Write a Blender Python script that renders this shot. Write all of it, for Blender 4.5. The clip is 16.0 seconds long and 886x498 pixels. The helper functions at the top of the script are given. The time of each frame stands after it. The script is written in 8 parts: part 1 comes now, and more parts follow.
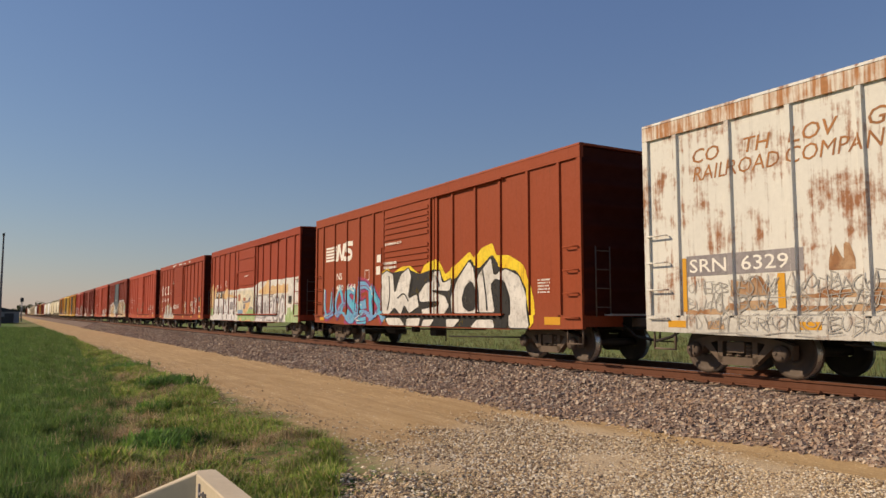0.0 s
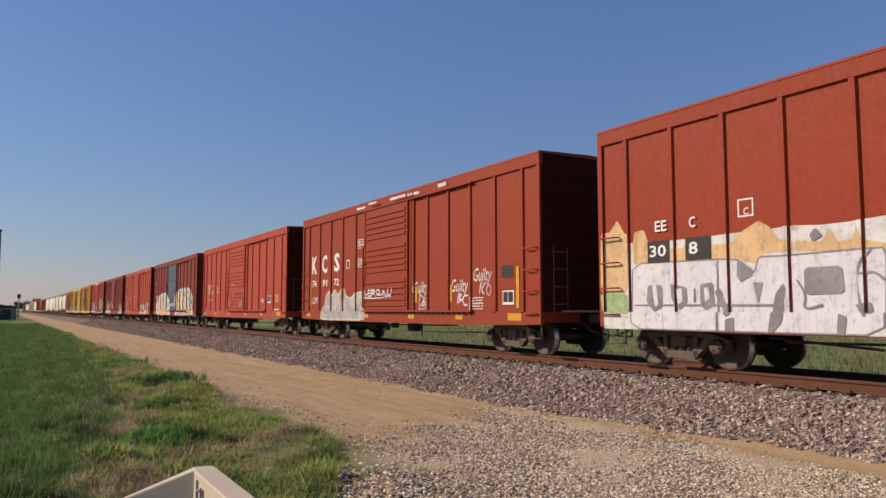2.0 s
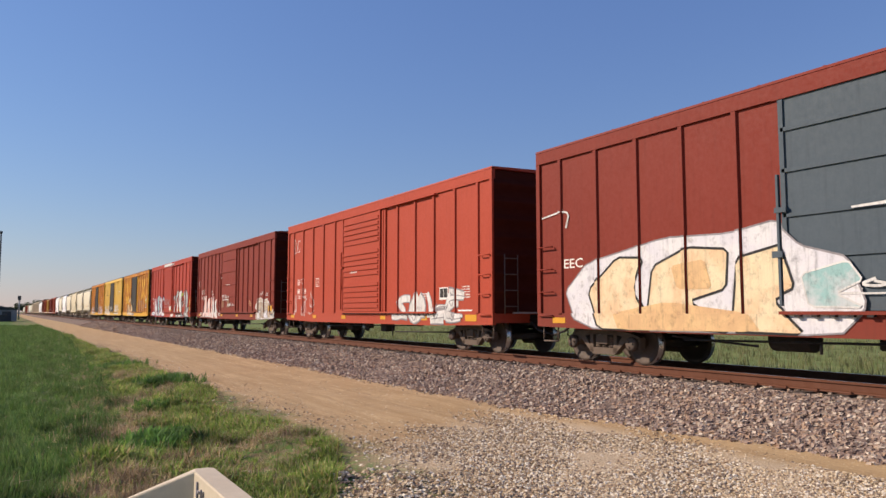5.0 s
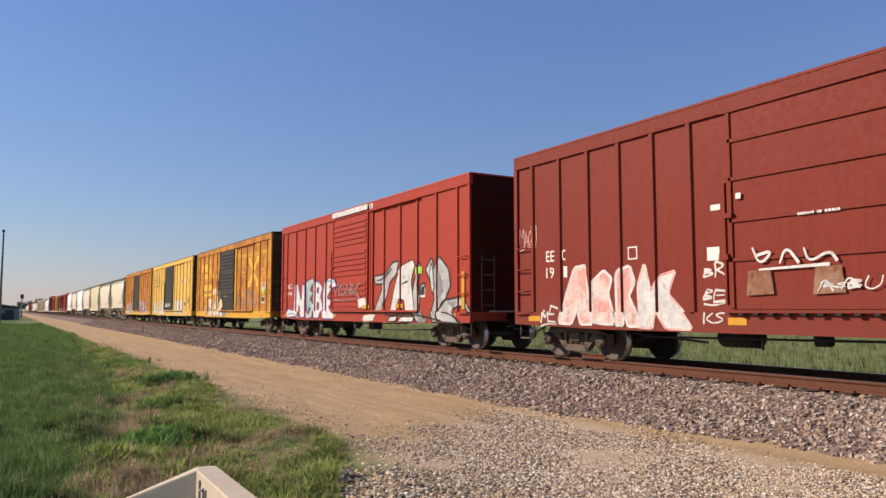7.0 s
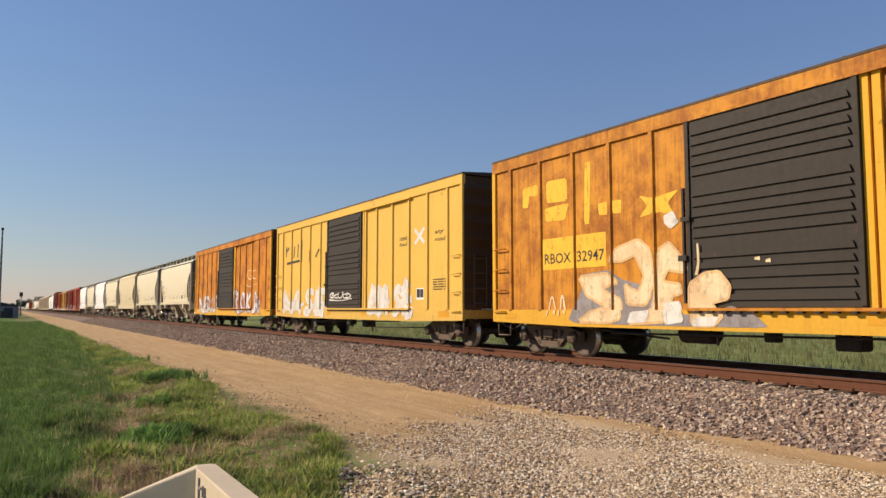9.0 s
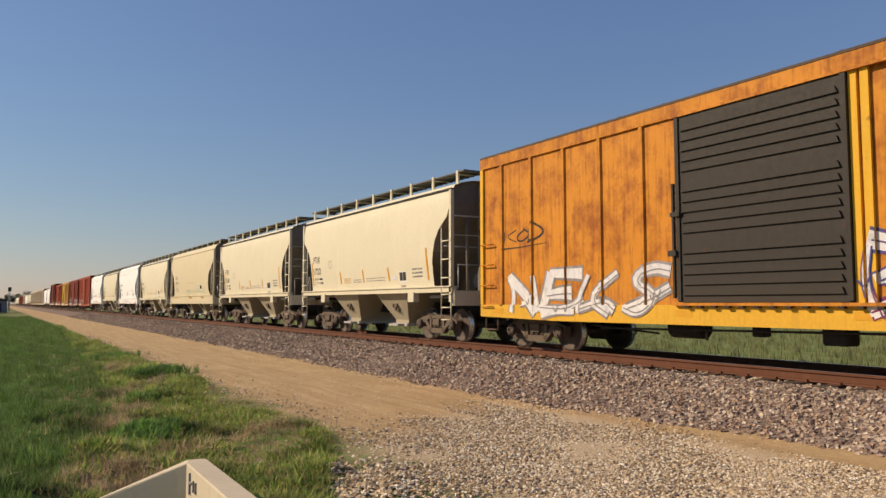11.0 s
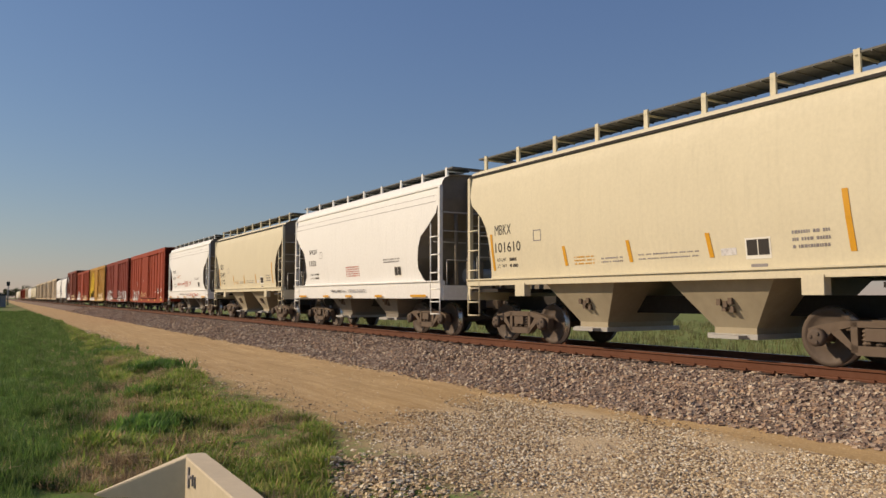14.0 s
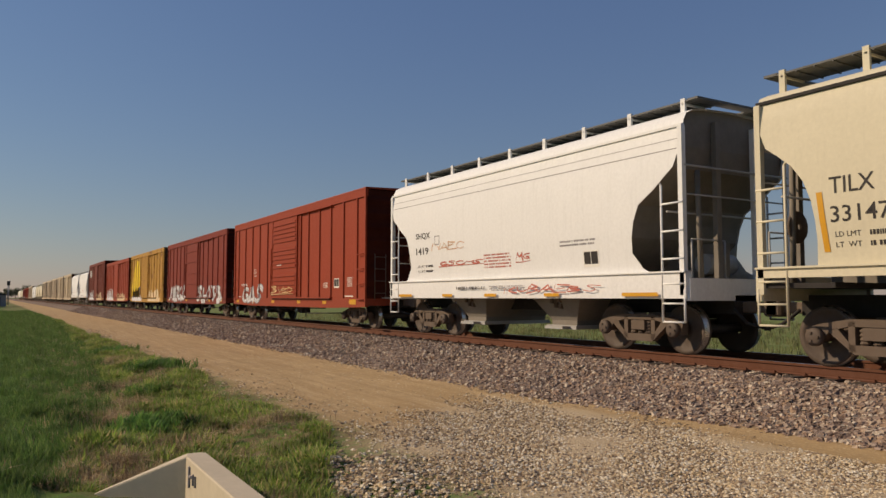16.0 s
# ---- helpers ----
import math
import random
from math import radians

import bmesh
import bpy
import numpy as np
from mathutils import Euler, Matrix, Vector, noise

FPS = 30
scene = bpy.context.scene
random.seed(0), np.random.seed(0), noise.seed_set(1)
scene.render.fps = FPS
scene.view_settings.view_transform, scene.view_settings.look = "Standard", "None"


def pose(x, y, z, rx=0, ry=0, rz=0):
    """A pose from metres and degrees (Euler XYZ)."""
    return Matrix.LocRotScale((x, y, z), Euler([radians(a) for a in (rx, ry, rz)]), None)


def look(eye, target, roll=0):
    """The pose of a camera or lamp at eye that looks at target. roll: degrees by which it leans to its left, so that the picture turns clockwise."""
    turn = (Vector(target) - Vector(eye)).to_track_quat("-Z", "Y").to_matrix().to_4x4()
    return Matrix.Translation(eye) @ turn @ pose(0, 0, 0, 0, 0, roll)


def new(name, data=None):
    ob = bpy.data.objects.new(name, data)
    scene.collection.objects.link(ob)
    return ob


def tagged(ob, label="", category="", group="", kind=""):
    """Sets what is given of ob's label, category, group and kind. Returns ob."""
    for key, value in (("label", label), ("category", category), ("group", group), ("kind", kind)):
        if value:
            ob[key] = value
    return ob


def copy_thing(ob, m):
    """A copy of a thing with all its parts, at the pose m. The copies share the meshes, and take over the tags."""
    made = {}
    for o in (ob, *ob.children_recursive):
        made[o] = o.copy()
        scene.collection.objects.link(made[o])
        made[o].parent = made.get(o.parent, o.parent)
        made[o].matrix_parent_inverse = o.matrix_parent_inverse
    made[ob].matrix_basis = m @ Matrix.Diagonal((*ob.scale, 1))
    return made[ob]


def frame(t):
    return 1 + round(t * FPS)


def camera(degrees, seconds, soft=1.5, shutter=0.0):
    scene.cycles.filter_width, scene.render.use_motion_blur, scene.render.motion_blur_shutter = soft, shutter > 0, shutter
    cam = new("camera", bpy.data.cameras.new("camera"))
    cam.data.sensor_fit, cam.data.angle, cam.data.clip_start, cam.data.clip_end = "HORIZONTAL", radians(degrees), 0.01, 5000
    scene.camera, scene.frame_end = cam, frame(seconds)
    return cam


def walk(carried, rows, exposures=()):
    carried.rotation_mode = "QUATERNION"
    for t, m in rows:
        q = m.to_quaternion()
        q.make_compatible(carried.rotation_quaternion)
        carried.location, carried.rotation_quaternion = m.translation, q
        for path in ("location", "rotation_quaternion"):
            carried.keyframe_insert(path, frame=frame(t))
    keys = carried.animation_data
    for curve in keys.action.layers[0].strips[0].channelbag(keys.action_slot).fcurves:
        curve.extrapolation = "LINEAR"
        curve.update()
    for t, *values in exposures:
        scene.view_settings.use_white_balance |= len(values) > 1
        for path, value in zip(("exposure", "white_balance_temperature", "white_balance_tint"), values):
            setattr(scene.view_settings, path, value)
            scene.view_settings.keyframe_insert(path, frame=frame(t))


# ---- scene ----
from mathutils.geometry import tessellate_polygon

EYE = (0.0, 0.0, 1.8)
cam = camera(62.2, 16.0)
# seconds, turn to the right of the track's direction, tilt upwards
HELD = [(0.0, 30.44, 5.05), (0.5, 30.51, 4.92), (1.0, 30.56, 4.87), (1.5, 30.63, 4.82), (2.0, 30.62, 4.78), (2.5, 30.65, 4.79),
        (3.0, 30.57, 4.83), (3.5, 30.65, 4.87), (4.0, 30.69, 4.96), (5.2, 30.55, 4.88), (6.5, 30.33, 4.77), (7.0, 30.44, 4.79),
        (7.5, 30.51, 4.92), (8.0, 30.62, 4.87), (8.5, 30.65, 4.85), (9.0, 30.5, 4.63), (10.2, 30.95, 4.4), (11.5, 31.35, 4.15),
        (12.0, 31.53, 4.12), (12.5, 31.31, 4.1), (13.0, 31.22, 4.02), (13.5, 31.29, 3.95), (14.0, 31.27, 3.8), (14.5, 31.23, 3.72),
        (15.0, 31.26, 3.72), (15.5, 31.21, 3.79), (16.0, 31.25, 3.77)]
walk(cam, [(t, pose(*EYE, 90 + up, 0, -turn)) for t, turn, up in HELD],
     exposures=[(0.0, -0.13, 6850, 15), (0.6, -0.12, 6550, 16), (1.5, -0.1, 6030, 18), (2.5, -0.05, 6000, 18), (3.2, 0.13, 6000, 18), (4.2, 0.19, 6000, 18),
                (8.0, 0.22, 6050, 18), (8.7, 0.2, 6450, 15), (9.2, 0.18, 6600, 14), (11.3, 0.0, 6750, 13), (12.5, -0.1, 6800, 13), (14.2, -0.2, 6800, 13), (15.0, -0.34, 6800, 13), (16.0, -0.38, 6800, 14)])

# ---- light ----
SUN_BEARING, SUN_UP = -52.0, 31.0
sky_world = bpy.data.worlds.new("sky")
scene.world = sky_world
sky_world.use_nodes = True
wt = sky_world.node_tree
sky = wt.nodes.new("ShaderNodeTexSky")
sky.sky_type = "NISHITA"
sky.sun_disc = False
sky.sun_elevation, sky.sun_rotation = radians(SUN_UP), radians(SUN_BEARING)
sky.air_density, sky.dust_density, sky.ozone_density = 1.5, 0.0, 4.0
haze = wt.nodes.new("ShaderNodeMixRGB")   # thin even haze over the whole sky
haze.inputs[0].default_value, haze.inputs[2].default_value = 0.35, (0.98, 1.84, 5.22, 1)
wt.links.new(sky.outputs[0], haze.inputs[1])
wt.links.new(haze.outputs[0], wt.nodes["Background"].inputs[0])
wt.nodes["Background"].inputs[1].default_value = 0.088
sun = new("sun", bpy.data.lights.new("sun", "SUN"))
sun.data.energy, sun.data.angle, sun.data.color = 5.0, radians(0.55), (1.0, 0.82, 0.585)
b, e = radians(SUN_BEARING), radians(SUN_UP)
sun.matrix_world = look((100 * math.sin(b) * math.cos(e), 100 * math.cos(b) * math.cos(e), 100 * math.sin(e)), (0, 0, 0))

# ---- materials ----


class Nodes:
    """A short way to write node materials."""

    def __init__(self, name):
        self.mat = bpy.data.materials.new(name)
        self.mat.use_nodes = True
        self.tree = self.mat.node_tree
        self.bsdf = self.tree.nodes["Principled BSDF"]

    def put(self, socket, value):
        if isinstance(value, bpy.types.NodeSocket):
            self.tree.links.new(value, socket)
        elif isinstance(value, tuple) and len(value) == 3 and socket.type == "RGBA":
            socket.default_value = (*value, 1)
        else:
            socket.default_value = value

    def node(self, kind, out=0, **inputs):
        n = self.tree.nodes.new(kind)
        for k, v in inputs.items():
            self.put(n.inputs[k.replace("_", " ")], v)
        return n.outputs[out]

    def coords(self, which="Object", scale=(1, 1, 1)):
        c = self.tree.nodes.new("ShaderNodeTexCoord").outputs[which]
        return self.node("ShaderNodeMapping", Vector=c, Scale=scale)

    def noise(self, vec, scale, detail=5.0, rough=0.6):
        return self.node("ShaderNodeTexNoise", Vector=vec, Scale=scale, Detail=detail, Roughness=rough)

    def ramp(self, fac, lo, hi, a=0.0, b=1.0):
        n = self.tree.nodes.new("ShaderNodeMapRange")
        for k, v in zip(("Value", "From Min", "From Max", "To Min", "To Max"), (fac, lo, hi, a, b)):
            self.put(n.inputs[k], v)
        return n.outputs[0]

    def math(self, op, x, y=0.0):
        n = self.tree.nodes.new("ShaderNodeMath")
        n.operation = op
        self.put(n.inputs[0], x)
        self.put(n.inputs[1], y)
        return n.outputs[0]

    def mix(self, fac, x, y, blend="MIX"):
        n = self.tree.nodes.new("ShaderNodeMixRGB")
        n.blend_type = blend
        for s, v in zip(n.inputs, (fac, x, y)):
            self.put(s, v)
        return n.outputs[0]

    def axis(self, vec, which):
        n = self.tree.nodes.new("ShaderNodeSeparateXYZ")
        self.put(n.inputs[0], vec)
        return n.outputs[which]

    def bump(self, height, strength=0.3, distance=0.01):
        self.put(self.bsdf.inputs["Normal"], self.node("ShaderNodeBump", Height=height, Strength=strength, Distance=distance))

    def done(self, colour, rough=0.6, metal=0.0, spec=0.5):
        self.put(self.bsdf.inputs["Base Color"], colour)
        self.put(self.bsdf.inputs["Roughness"], rough)
        self.put(self.bsdf.inputs["Metallic"], metal)
        self.put(self.bsdf.inputs["Specular IOR Level"], spec)
        return self.mat


RUST = (0.20, 0.065, 0.02)
made_paint = {}


def paint(name, colour, rust=0.1, fade=0.25, dirt=0.25, rust_colour=RUST, streaks=0.3, soft=0.045, blot=1.0, drip=0.35):
    """Weathered freight car paint: sun-faded blotches, run-down streaks, rust spots and road dirt near the bottom edge."""
    if name in made_paint:
        return made_paint[name]
    n = Nodes(name)
    c = n.coords()
    info = n.tree.nodes.new("ShaderNodeObjectInfo").outputs["Random"]
    big = n.noise(c, 0.7, 4)
    fine = n.noise(c, 14, 6, 0.7)
    run = n.noise(n.coords(scale=(5, 5, 0.35)), 2.2, 6, 0.65)
    base = n.mix(n.ramp(big, 0.35, 0.7, 0, fade), colour, tuple(min(1, k * 1.22 + 0.008) for k in colour))
    base = n.mix(n.ramp(fine, 0.3, 0.75, 0, 0.35), base, tuple(k * 0.72 for k in colour))
    base = n.mix(n.ramp(info, 0, 1, 0, 0.10), base, tuple(k * 0.6 for k in colour))
    base = n.mix(n.ramp(run, 0.52, 0.75, 0, streaks), base, tuple(k * 0.45 for k in colour))
    spots = n.math("ADD", n.math("MULTIPLY", n.noise(c, 1.6, 9, 0.72), blot), n.math("MULTIPLY", run, drip))
    edge = 0.98 - rust * 0.42
    base = n.mix(n.ramp(spots, edge - soft, edge + soft, 0, 0.92), base, n.mix(fine, rust_colour, tuple(k * 0.45 for k in rust_colour)))
    low = n.ramp(n.axis(c, 2), 0.6, 1.7, dirt, 0.0)
    base = n.mix(n.math("MULTIPLY", low, fine), base, (0.16, 0.12, 0.085))
    n.bump(n.math("ADD", fine, n.math("MULTIPLY", spots, 2.0)), 0.12, 0.01)
    made_paint[name] = n.done(base, n.ramp(fine, 0.2, 0.8, 0.5, 0.8), 0.0, 0.22)
    return made_paint[name]


def plain(name, colour, rough=0.7, metal=0.0, vary=0.35, scale=9.0, bump=0.2, spec=0.3):
    if name in made_paint:
        return made_paint[name]
    n = Nodes(name)
    c = n.coords()
    a = n.noise(c, scale, 7, 0.7)
    b = n.noise(c, scale * 0.13, 4)
    col = n.mix(n.ramp(a, 0.3, 0.75, 0, vary), colour, tuple(k * 0.5 for k in colour))
    col = n.mix(n.ramp(b, 0.35, 0.7, 0, vary), col, tuple(min(1, k * 1.35) for k in colour))
    n.bump(a, bump, 0.01)
    made_paint[name] = n.done(col, n.ramp(a, 0.3, 0.7, max(0.05, rough - 0.12), min(1, rough + 0.12)), metal, spec)
    return made_paint[name]


IRON = plain("grimy_iron", (0.135, 0.10, 0.075), 0.8)
WHEEL = plain("wheel_steel", (0.10, 0.074, 0.058), 0.7, 0.0)
TREAD = plain("bright_tread", (0.5, 0.48, 0.45), 0.3, 0.9, 0.2)
UNDER = plain("under_frame_black", (0.03, 0.026, 0.024), 0.8)
GALV = plain("galvanised_steel", (0.42, 0.41, 0.39), 0.55, 0.3, 0.25)
WHITE = plain("white_marking", (0.78, 0.76, 0.70), 0.6, 0, 0.2, 20)
BLACK = plain("black_marking", (0.035, 0.03, 0.028), 0.6, 0, 0.2, 20)
AMBER = plain("amber_reflector", (0.62, 0.31, 0.02), 0.45, 0, 0.25, 20)
# grime of hopper ends and chutes, its colour darkened to include their shade
SHADED_GRIME = plain("shaded_grime", (0.21, 0.185, 0.155), 0.85, 0, 0.45, 4)
CHUTE = plain("dusty_beige_chute", (0.36, 0.31, 0.22), 0.85, 0, 0.5, 3)
GRATE = plain("walkway_grating", (0.13, 0.13, 0.125), 0.7, 0.2, 0.2)
# near-black red for box car ends: their shade is put into the colour
SHADED_END = plain("shaded_red_end", (0.06, 0.013, 0.007), 0.88, 0, 0.5, 4, spec=0.08)

# ---- shaping ----


def part(name, bm, material, parent, label=""):
    if isinstance(bm, bmesh.types.BMesh):
        me = bpy.data.meshes.new(name)
        bm.to_mesh(me)
        bm.free()
    else:
        me = bm
    if material and not me.materials:
        me.materials.append(material)
    ob = new(name, me)
    ob.parent = parent
    if label:
        tagged(ob, label)
    return ob


def thing(name, label, category, group="", kind=""):
    return tagged(new(name), label, category, group, kind)


def box(bm, x0, x1, y0, y1, z0, z1, bevel=0.0):
    vs = [bm.verts.new((x, y, z)) for x in (x0, x1) for y in (y0, y1) for z in (z0, z1)]
    fs = []
    for q in ((0, 1, 3, 2), (4, 6, 7, 5), (0, 4, 5, 1), (2, 3, 7, 6), (0, 2, 6, 4), (1, 5, 7, 3)):
        fs.append(bm.faces.new([vs[i] for i in q]))
    if bevel:
        es = list({e for f in fs for e in f.edges})
        bmesh.ops.bevel(bm, geom=es, offset=bevel, segments=1, affect="EDGES")
    return bm


def boxes(*rows):
    bm = bmesh.new()
    for r in rows:
        box(bm, *r)
    return bm


def rod(bm, a, b, r, n=8):
    a, b = Vector(a), Vector(b)
    q = (b - a).to_track_quat("Z", "Y")
    ring = []
    for p in (a, b):
        ring.append([bm.verts.new(p + q @ Vector((r * math.cos(k * math.tau / n), r * math.sin(k * math.tau / n), 0))) for k in range(n)])
    for k in range(n):
        bm.faces.new((ring[0][k], ring[0][(k + 1) % n], ring[1][(k + 1) % n], ring[1][k])).smooth = True
    bm.faces.new(ring[0][::-1])
    bm.faces.new(ring[1])
    return bm


def rods(r, *pairs, n=6):
    bm = bmesh.new()
    for a, b in pairs:
        rod(bm, a, b, r, n)
    return bm


def lathe(bm, profile, axis_at, n=28):
    """Turns (offset along x, radius) pairs about an axle along x."""
    rings = [[bm.verts.new((axis_at[0] + o, axis_at[1] + r * math.cos(k * math.tau / n), axis_at[2] + r * math.sin(k * math.tau / n)))
              for k in range(n)] for o, r in profile]
    for p, q in zip(rings, rings[1:]):
        for k in range(n):
            bm.faces.new((p[k], p[(k + 1) % n], q[(k + 1) % n], q[k])).smooth = True
    return bm


def prism(bm, outline, x0, x1):
    """A closed outline of (y, z) pairs pushed through from x0 to x1."""
    p = [bm.verts.new((x0, y, z)) for y, z in outline]
    q = [bm.verts.new((x1, y, z)) for y, z in outline]
    m = len(p)
    for k in range(m):
        bm.faces.new((p[k], p[(k + 1) % m], q[(k + 1) % m], q[k]))
    bm.faces.new(p[::-1])
    bm.faces.new(q)
    bmesh.ops.recalc_face_normals(bm, faces=bm.faces)
    return bm


shared = {}


def kept(key, make):
    if key not in shared:
        bm = make()
        me = bpy.data.meshes.new(key if isinstance(key, str) else str(key[0]))
        bm.to_mesh(me)
        bm.free()
        shared[key] = me
    return shared[key]


# ---- the train: speed and the place of each car ----
TRACK_X, RAIL_Z, SPEED = 11.86, 0.74, 16.96
moving = []      # (car, its centre along the track at the start)
rolling = []     # (wheelset, its place in the car, radius, centre along the track at the start)


def wheelset_mesh(r):
    def make():
        bm = bmesh.new()
        for s in (-1, 1):
            prof = [(0.0, 0.10), (0.05, 0.11), (0.03, r * 0.45), (0.02, r * 0.78), (0.05, r * 0.84), (0.06, r), (-0.06, r + 0.012), (-0.07, r + 0.03),
                    (-0.09, r + 0.03), (-0.09, r * 0.84), (-0.04, r * 0.75), (-0.04, 0.1)]
            lathe(bm, [(s * (0.755 + o), q) for o, q in prof], (0, 0, 0))
            # bearing cap with three bolts
            lathe(bm, [(s * 0.83, 0.075), (s * 1.08, 0.075), (s * 1.09, 0.14), (s * 1.17, 0.14), (s * 1.185, 0.09), (s * 1.19, 0.0)], (0, 0, 0), 14)
            for k in range(3):
                a = k * math.tau / 3
                box(bm, s * 1.185 - 0.02, s * 1.185 + 0.02, 0.07 * math.cos(a) - 0.018, 0.07 * math.cos(a) + 0.018,
                    0.07 * math.sin(a) - 0.018, 0.07 * math.sin(a) + 0.018)
        rod(bm, (-0.8, 0, 0), (0.8, 0, 0), 0.085, 12)
        bmesh.ops.recalc_face_normals(bm, faces=bm.faces)
        return bm
    me = kept(("wheelset", r), make)
    if not me.materials:
        me.materials.append(WHEEL)
        me.materials.append(TREAD)
        for p in me.polygons:
            if all(abs(math.hypot(me.vertices[i].co.y, me.vertices[i].co.z) - r) < 0.014 for i in p.vertices):
                p.material_index = 1
    return me


def side_frame_mesh(r, base, s):
    """A cast three-piece truck's side frame with its two windows; springs in the middle."""
    h = base / 2

    def make():
        bm = bmesh.new()
        for x0, x1 in (sorted((s * 0.93, s * 1.08)),):
            prism(bm, [(-h - 0.16, r - 0.10), (-h - 0.18, r + 0.13), (-h + 0.05, r + 0.20), (-0.38, r + 0.28), (0.38, r + 0.28), (h - 0.05, r + 0.20),
                       (h + 0.18, r + 0.13), (h + 0.16, r - 0.10), (h - 0.12, r - 0.02), (h - 0.2, r + 0.1), (0.40, r + 0.17), (-0.40, r + 0.17),
                       (-h + 0.2, r + 0.1), (-h + 0.12, r - 0.02)], x0, x1)
            prism(bm, [(-h + 0.16, r + 0.10), (-0.32, r - 0.24), (0.32, r - 0.24), (h - 0.16, r + 0.10), (h - 0.32, r + 0.14), (0.36, r - 0.10),
                       (-0.36, r - 0.10), (-h + 0.32, r + 0.14)], x0, x1)
            for y in (-0.40, 0.30):
                box(bm, x0, x1, y, y + 0.10, r - 0.2, r + 0.25)
        return bm
    return kept(("side_frame", r, base, s), make)


def spring_mesh(r):
    def make():
        bm = bmesh.new()
        prof = [(r - 0.1 + k * 0.03, 0.085 if k % 2 else 0.06) for k in range(9)]
        rings = [[bm.verts.new((q * math.cos(a * math.tau / 8), q * math.sin(a * math.tau / 8), z)) for a in range(8)] for z, q in prof]
        for p, q in zip(rings, rings[1:]):
            for k in range(8):
                bm.faces.new((p[k], p[(k + 1) % 8], q[(k + 1) % 8], q[k]))
        return bm
    return kept(("spring", r), make)


def trucks(car, at, r, base, start):
    for s in (-1, 1):
        truck = part("truck", kept(("bolster", r), lambda: boxes((-1.12, 1.12, -0.17, 0.17, r - 0.02, r + 0.16), (-0.5, 0.5, -0.3, 0.3, r + 0.16, r + 0.3),
                     (-0.75, 0.75, -base / 2 + 0.25, -base / 2 + 0.55, r - 0.1, r + 0.05), (-0.75, 0.75, base / 2 - 0.55, base / 2 - 0.25, r - 0.1, r + 0.05))),
                     IRON, car, "grimy cast steel truck")
        truck.location = (0, s * at, 0)
        for e in (-1, 1):
            part("side_frame", side_frame_mesh(r, base, e), IRON, truck)
            for y in (-0.19, 0.0, 0.19):
                part("spring", spring_mesh(r), IRON, truck).location = (e * 1.0, y, 0)
        for k in (-1, 1):
            w = part("wheelset", wheelset_mesh(r), None, car, "steel wheels on an axle with bearing caps")
            w.location = (0, s * at + k * base / 2, r)
            rolling.append((w, (0, s * at + k * base / 2, r), r, start))


def couplers(car, half, gap):
    for s in (-1, 1):
        bm = bmesh.new()
        y0, y1 = sorted((s * (half - 0.2), s * (half + gap * 0.5 + 0.06)))
        box(bm, -0.09, 0.09, y0, y1, 0.78, 0.98, 0.02)
        y0, y1 = sorted((s * (half + gap * 0.5 - 0.22), s * (half + gap * 0.5 + 0.08)))
        box(bm, -0.2, 0.16, y0, y1, 0.72, 1.04, 0.04)
        part("coupler", bm, IRON, car, "rusty knuckle coupler")
        bm = bmesh.new()
        pts = [(-0.35, s * half, 0.85), (-0.4, s * (half + gap * 0.22), 0.6), (-0.3, s * (half + gap * 0.5), 0.5)]
        for a, b in zip(pts, pts[1:]):
            rod(bm, a, b, 0.03, 6)
        part("brake_hose", bm, UNDER, car)


def rungs(name, car, mat, x, y0, y1, zs, r=0.016):
    """Grab irons that stand 6 cm off the side."""
    out = -1 if x < 0 else 1
    for z in zs:
        bm = rods(r, ((x + out * 0.07, y0, z), (x + out * 0.07, y1, z)), ((x, y0, z), (x + out * 0.08, y0, z)), ((x, y1, z), (x + out * 0.08, y1, z)))
        part(name, bm, mat, car)


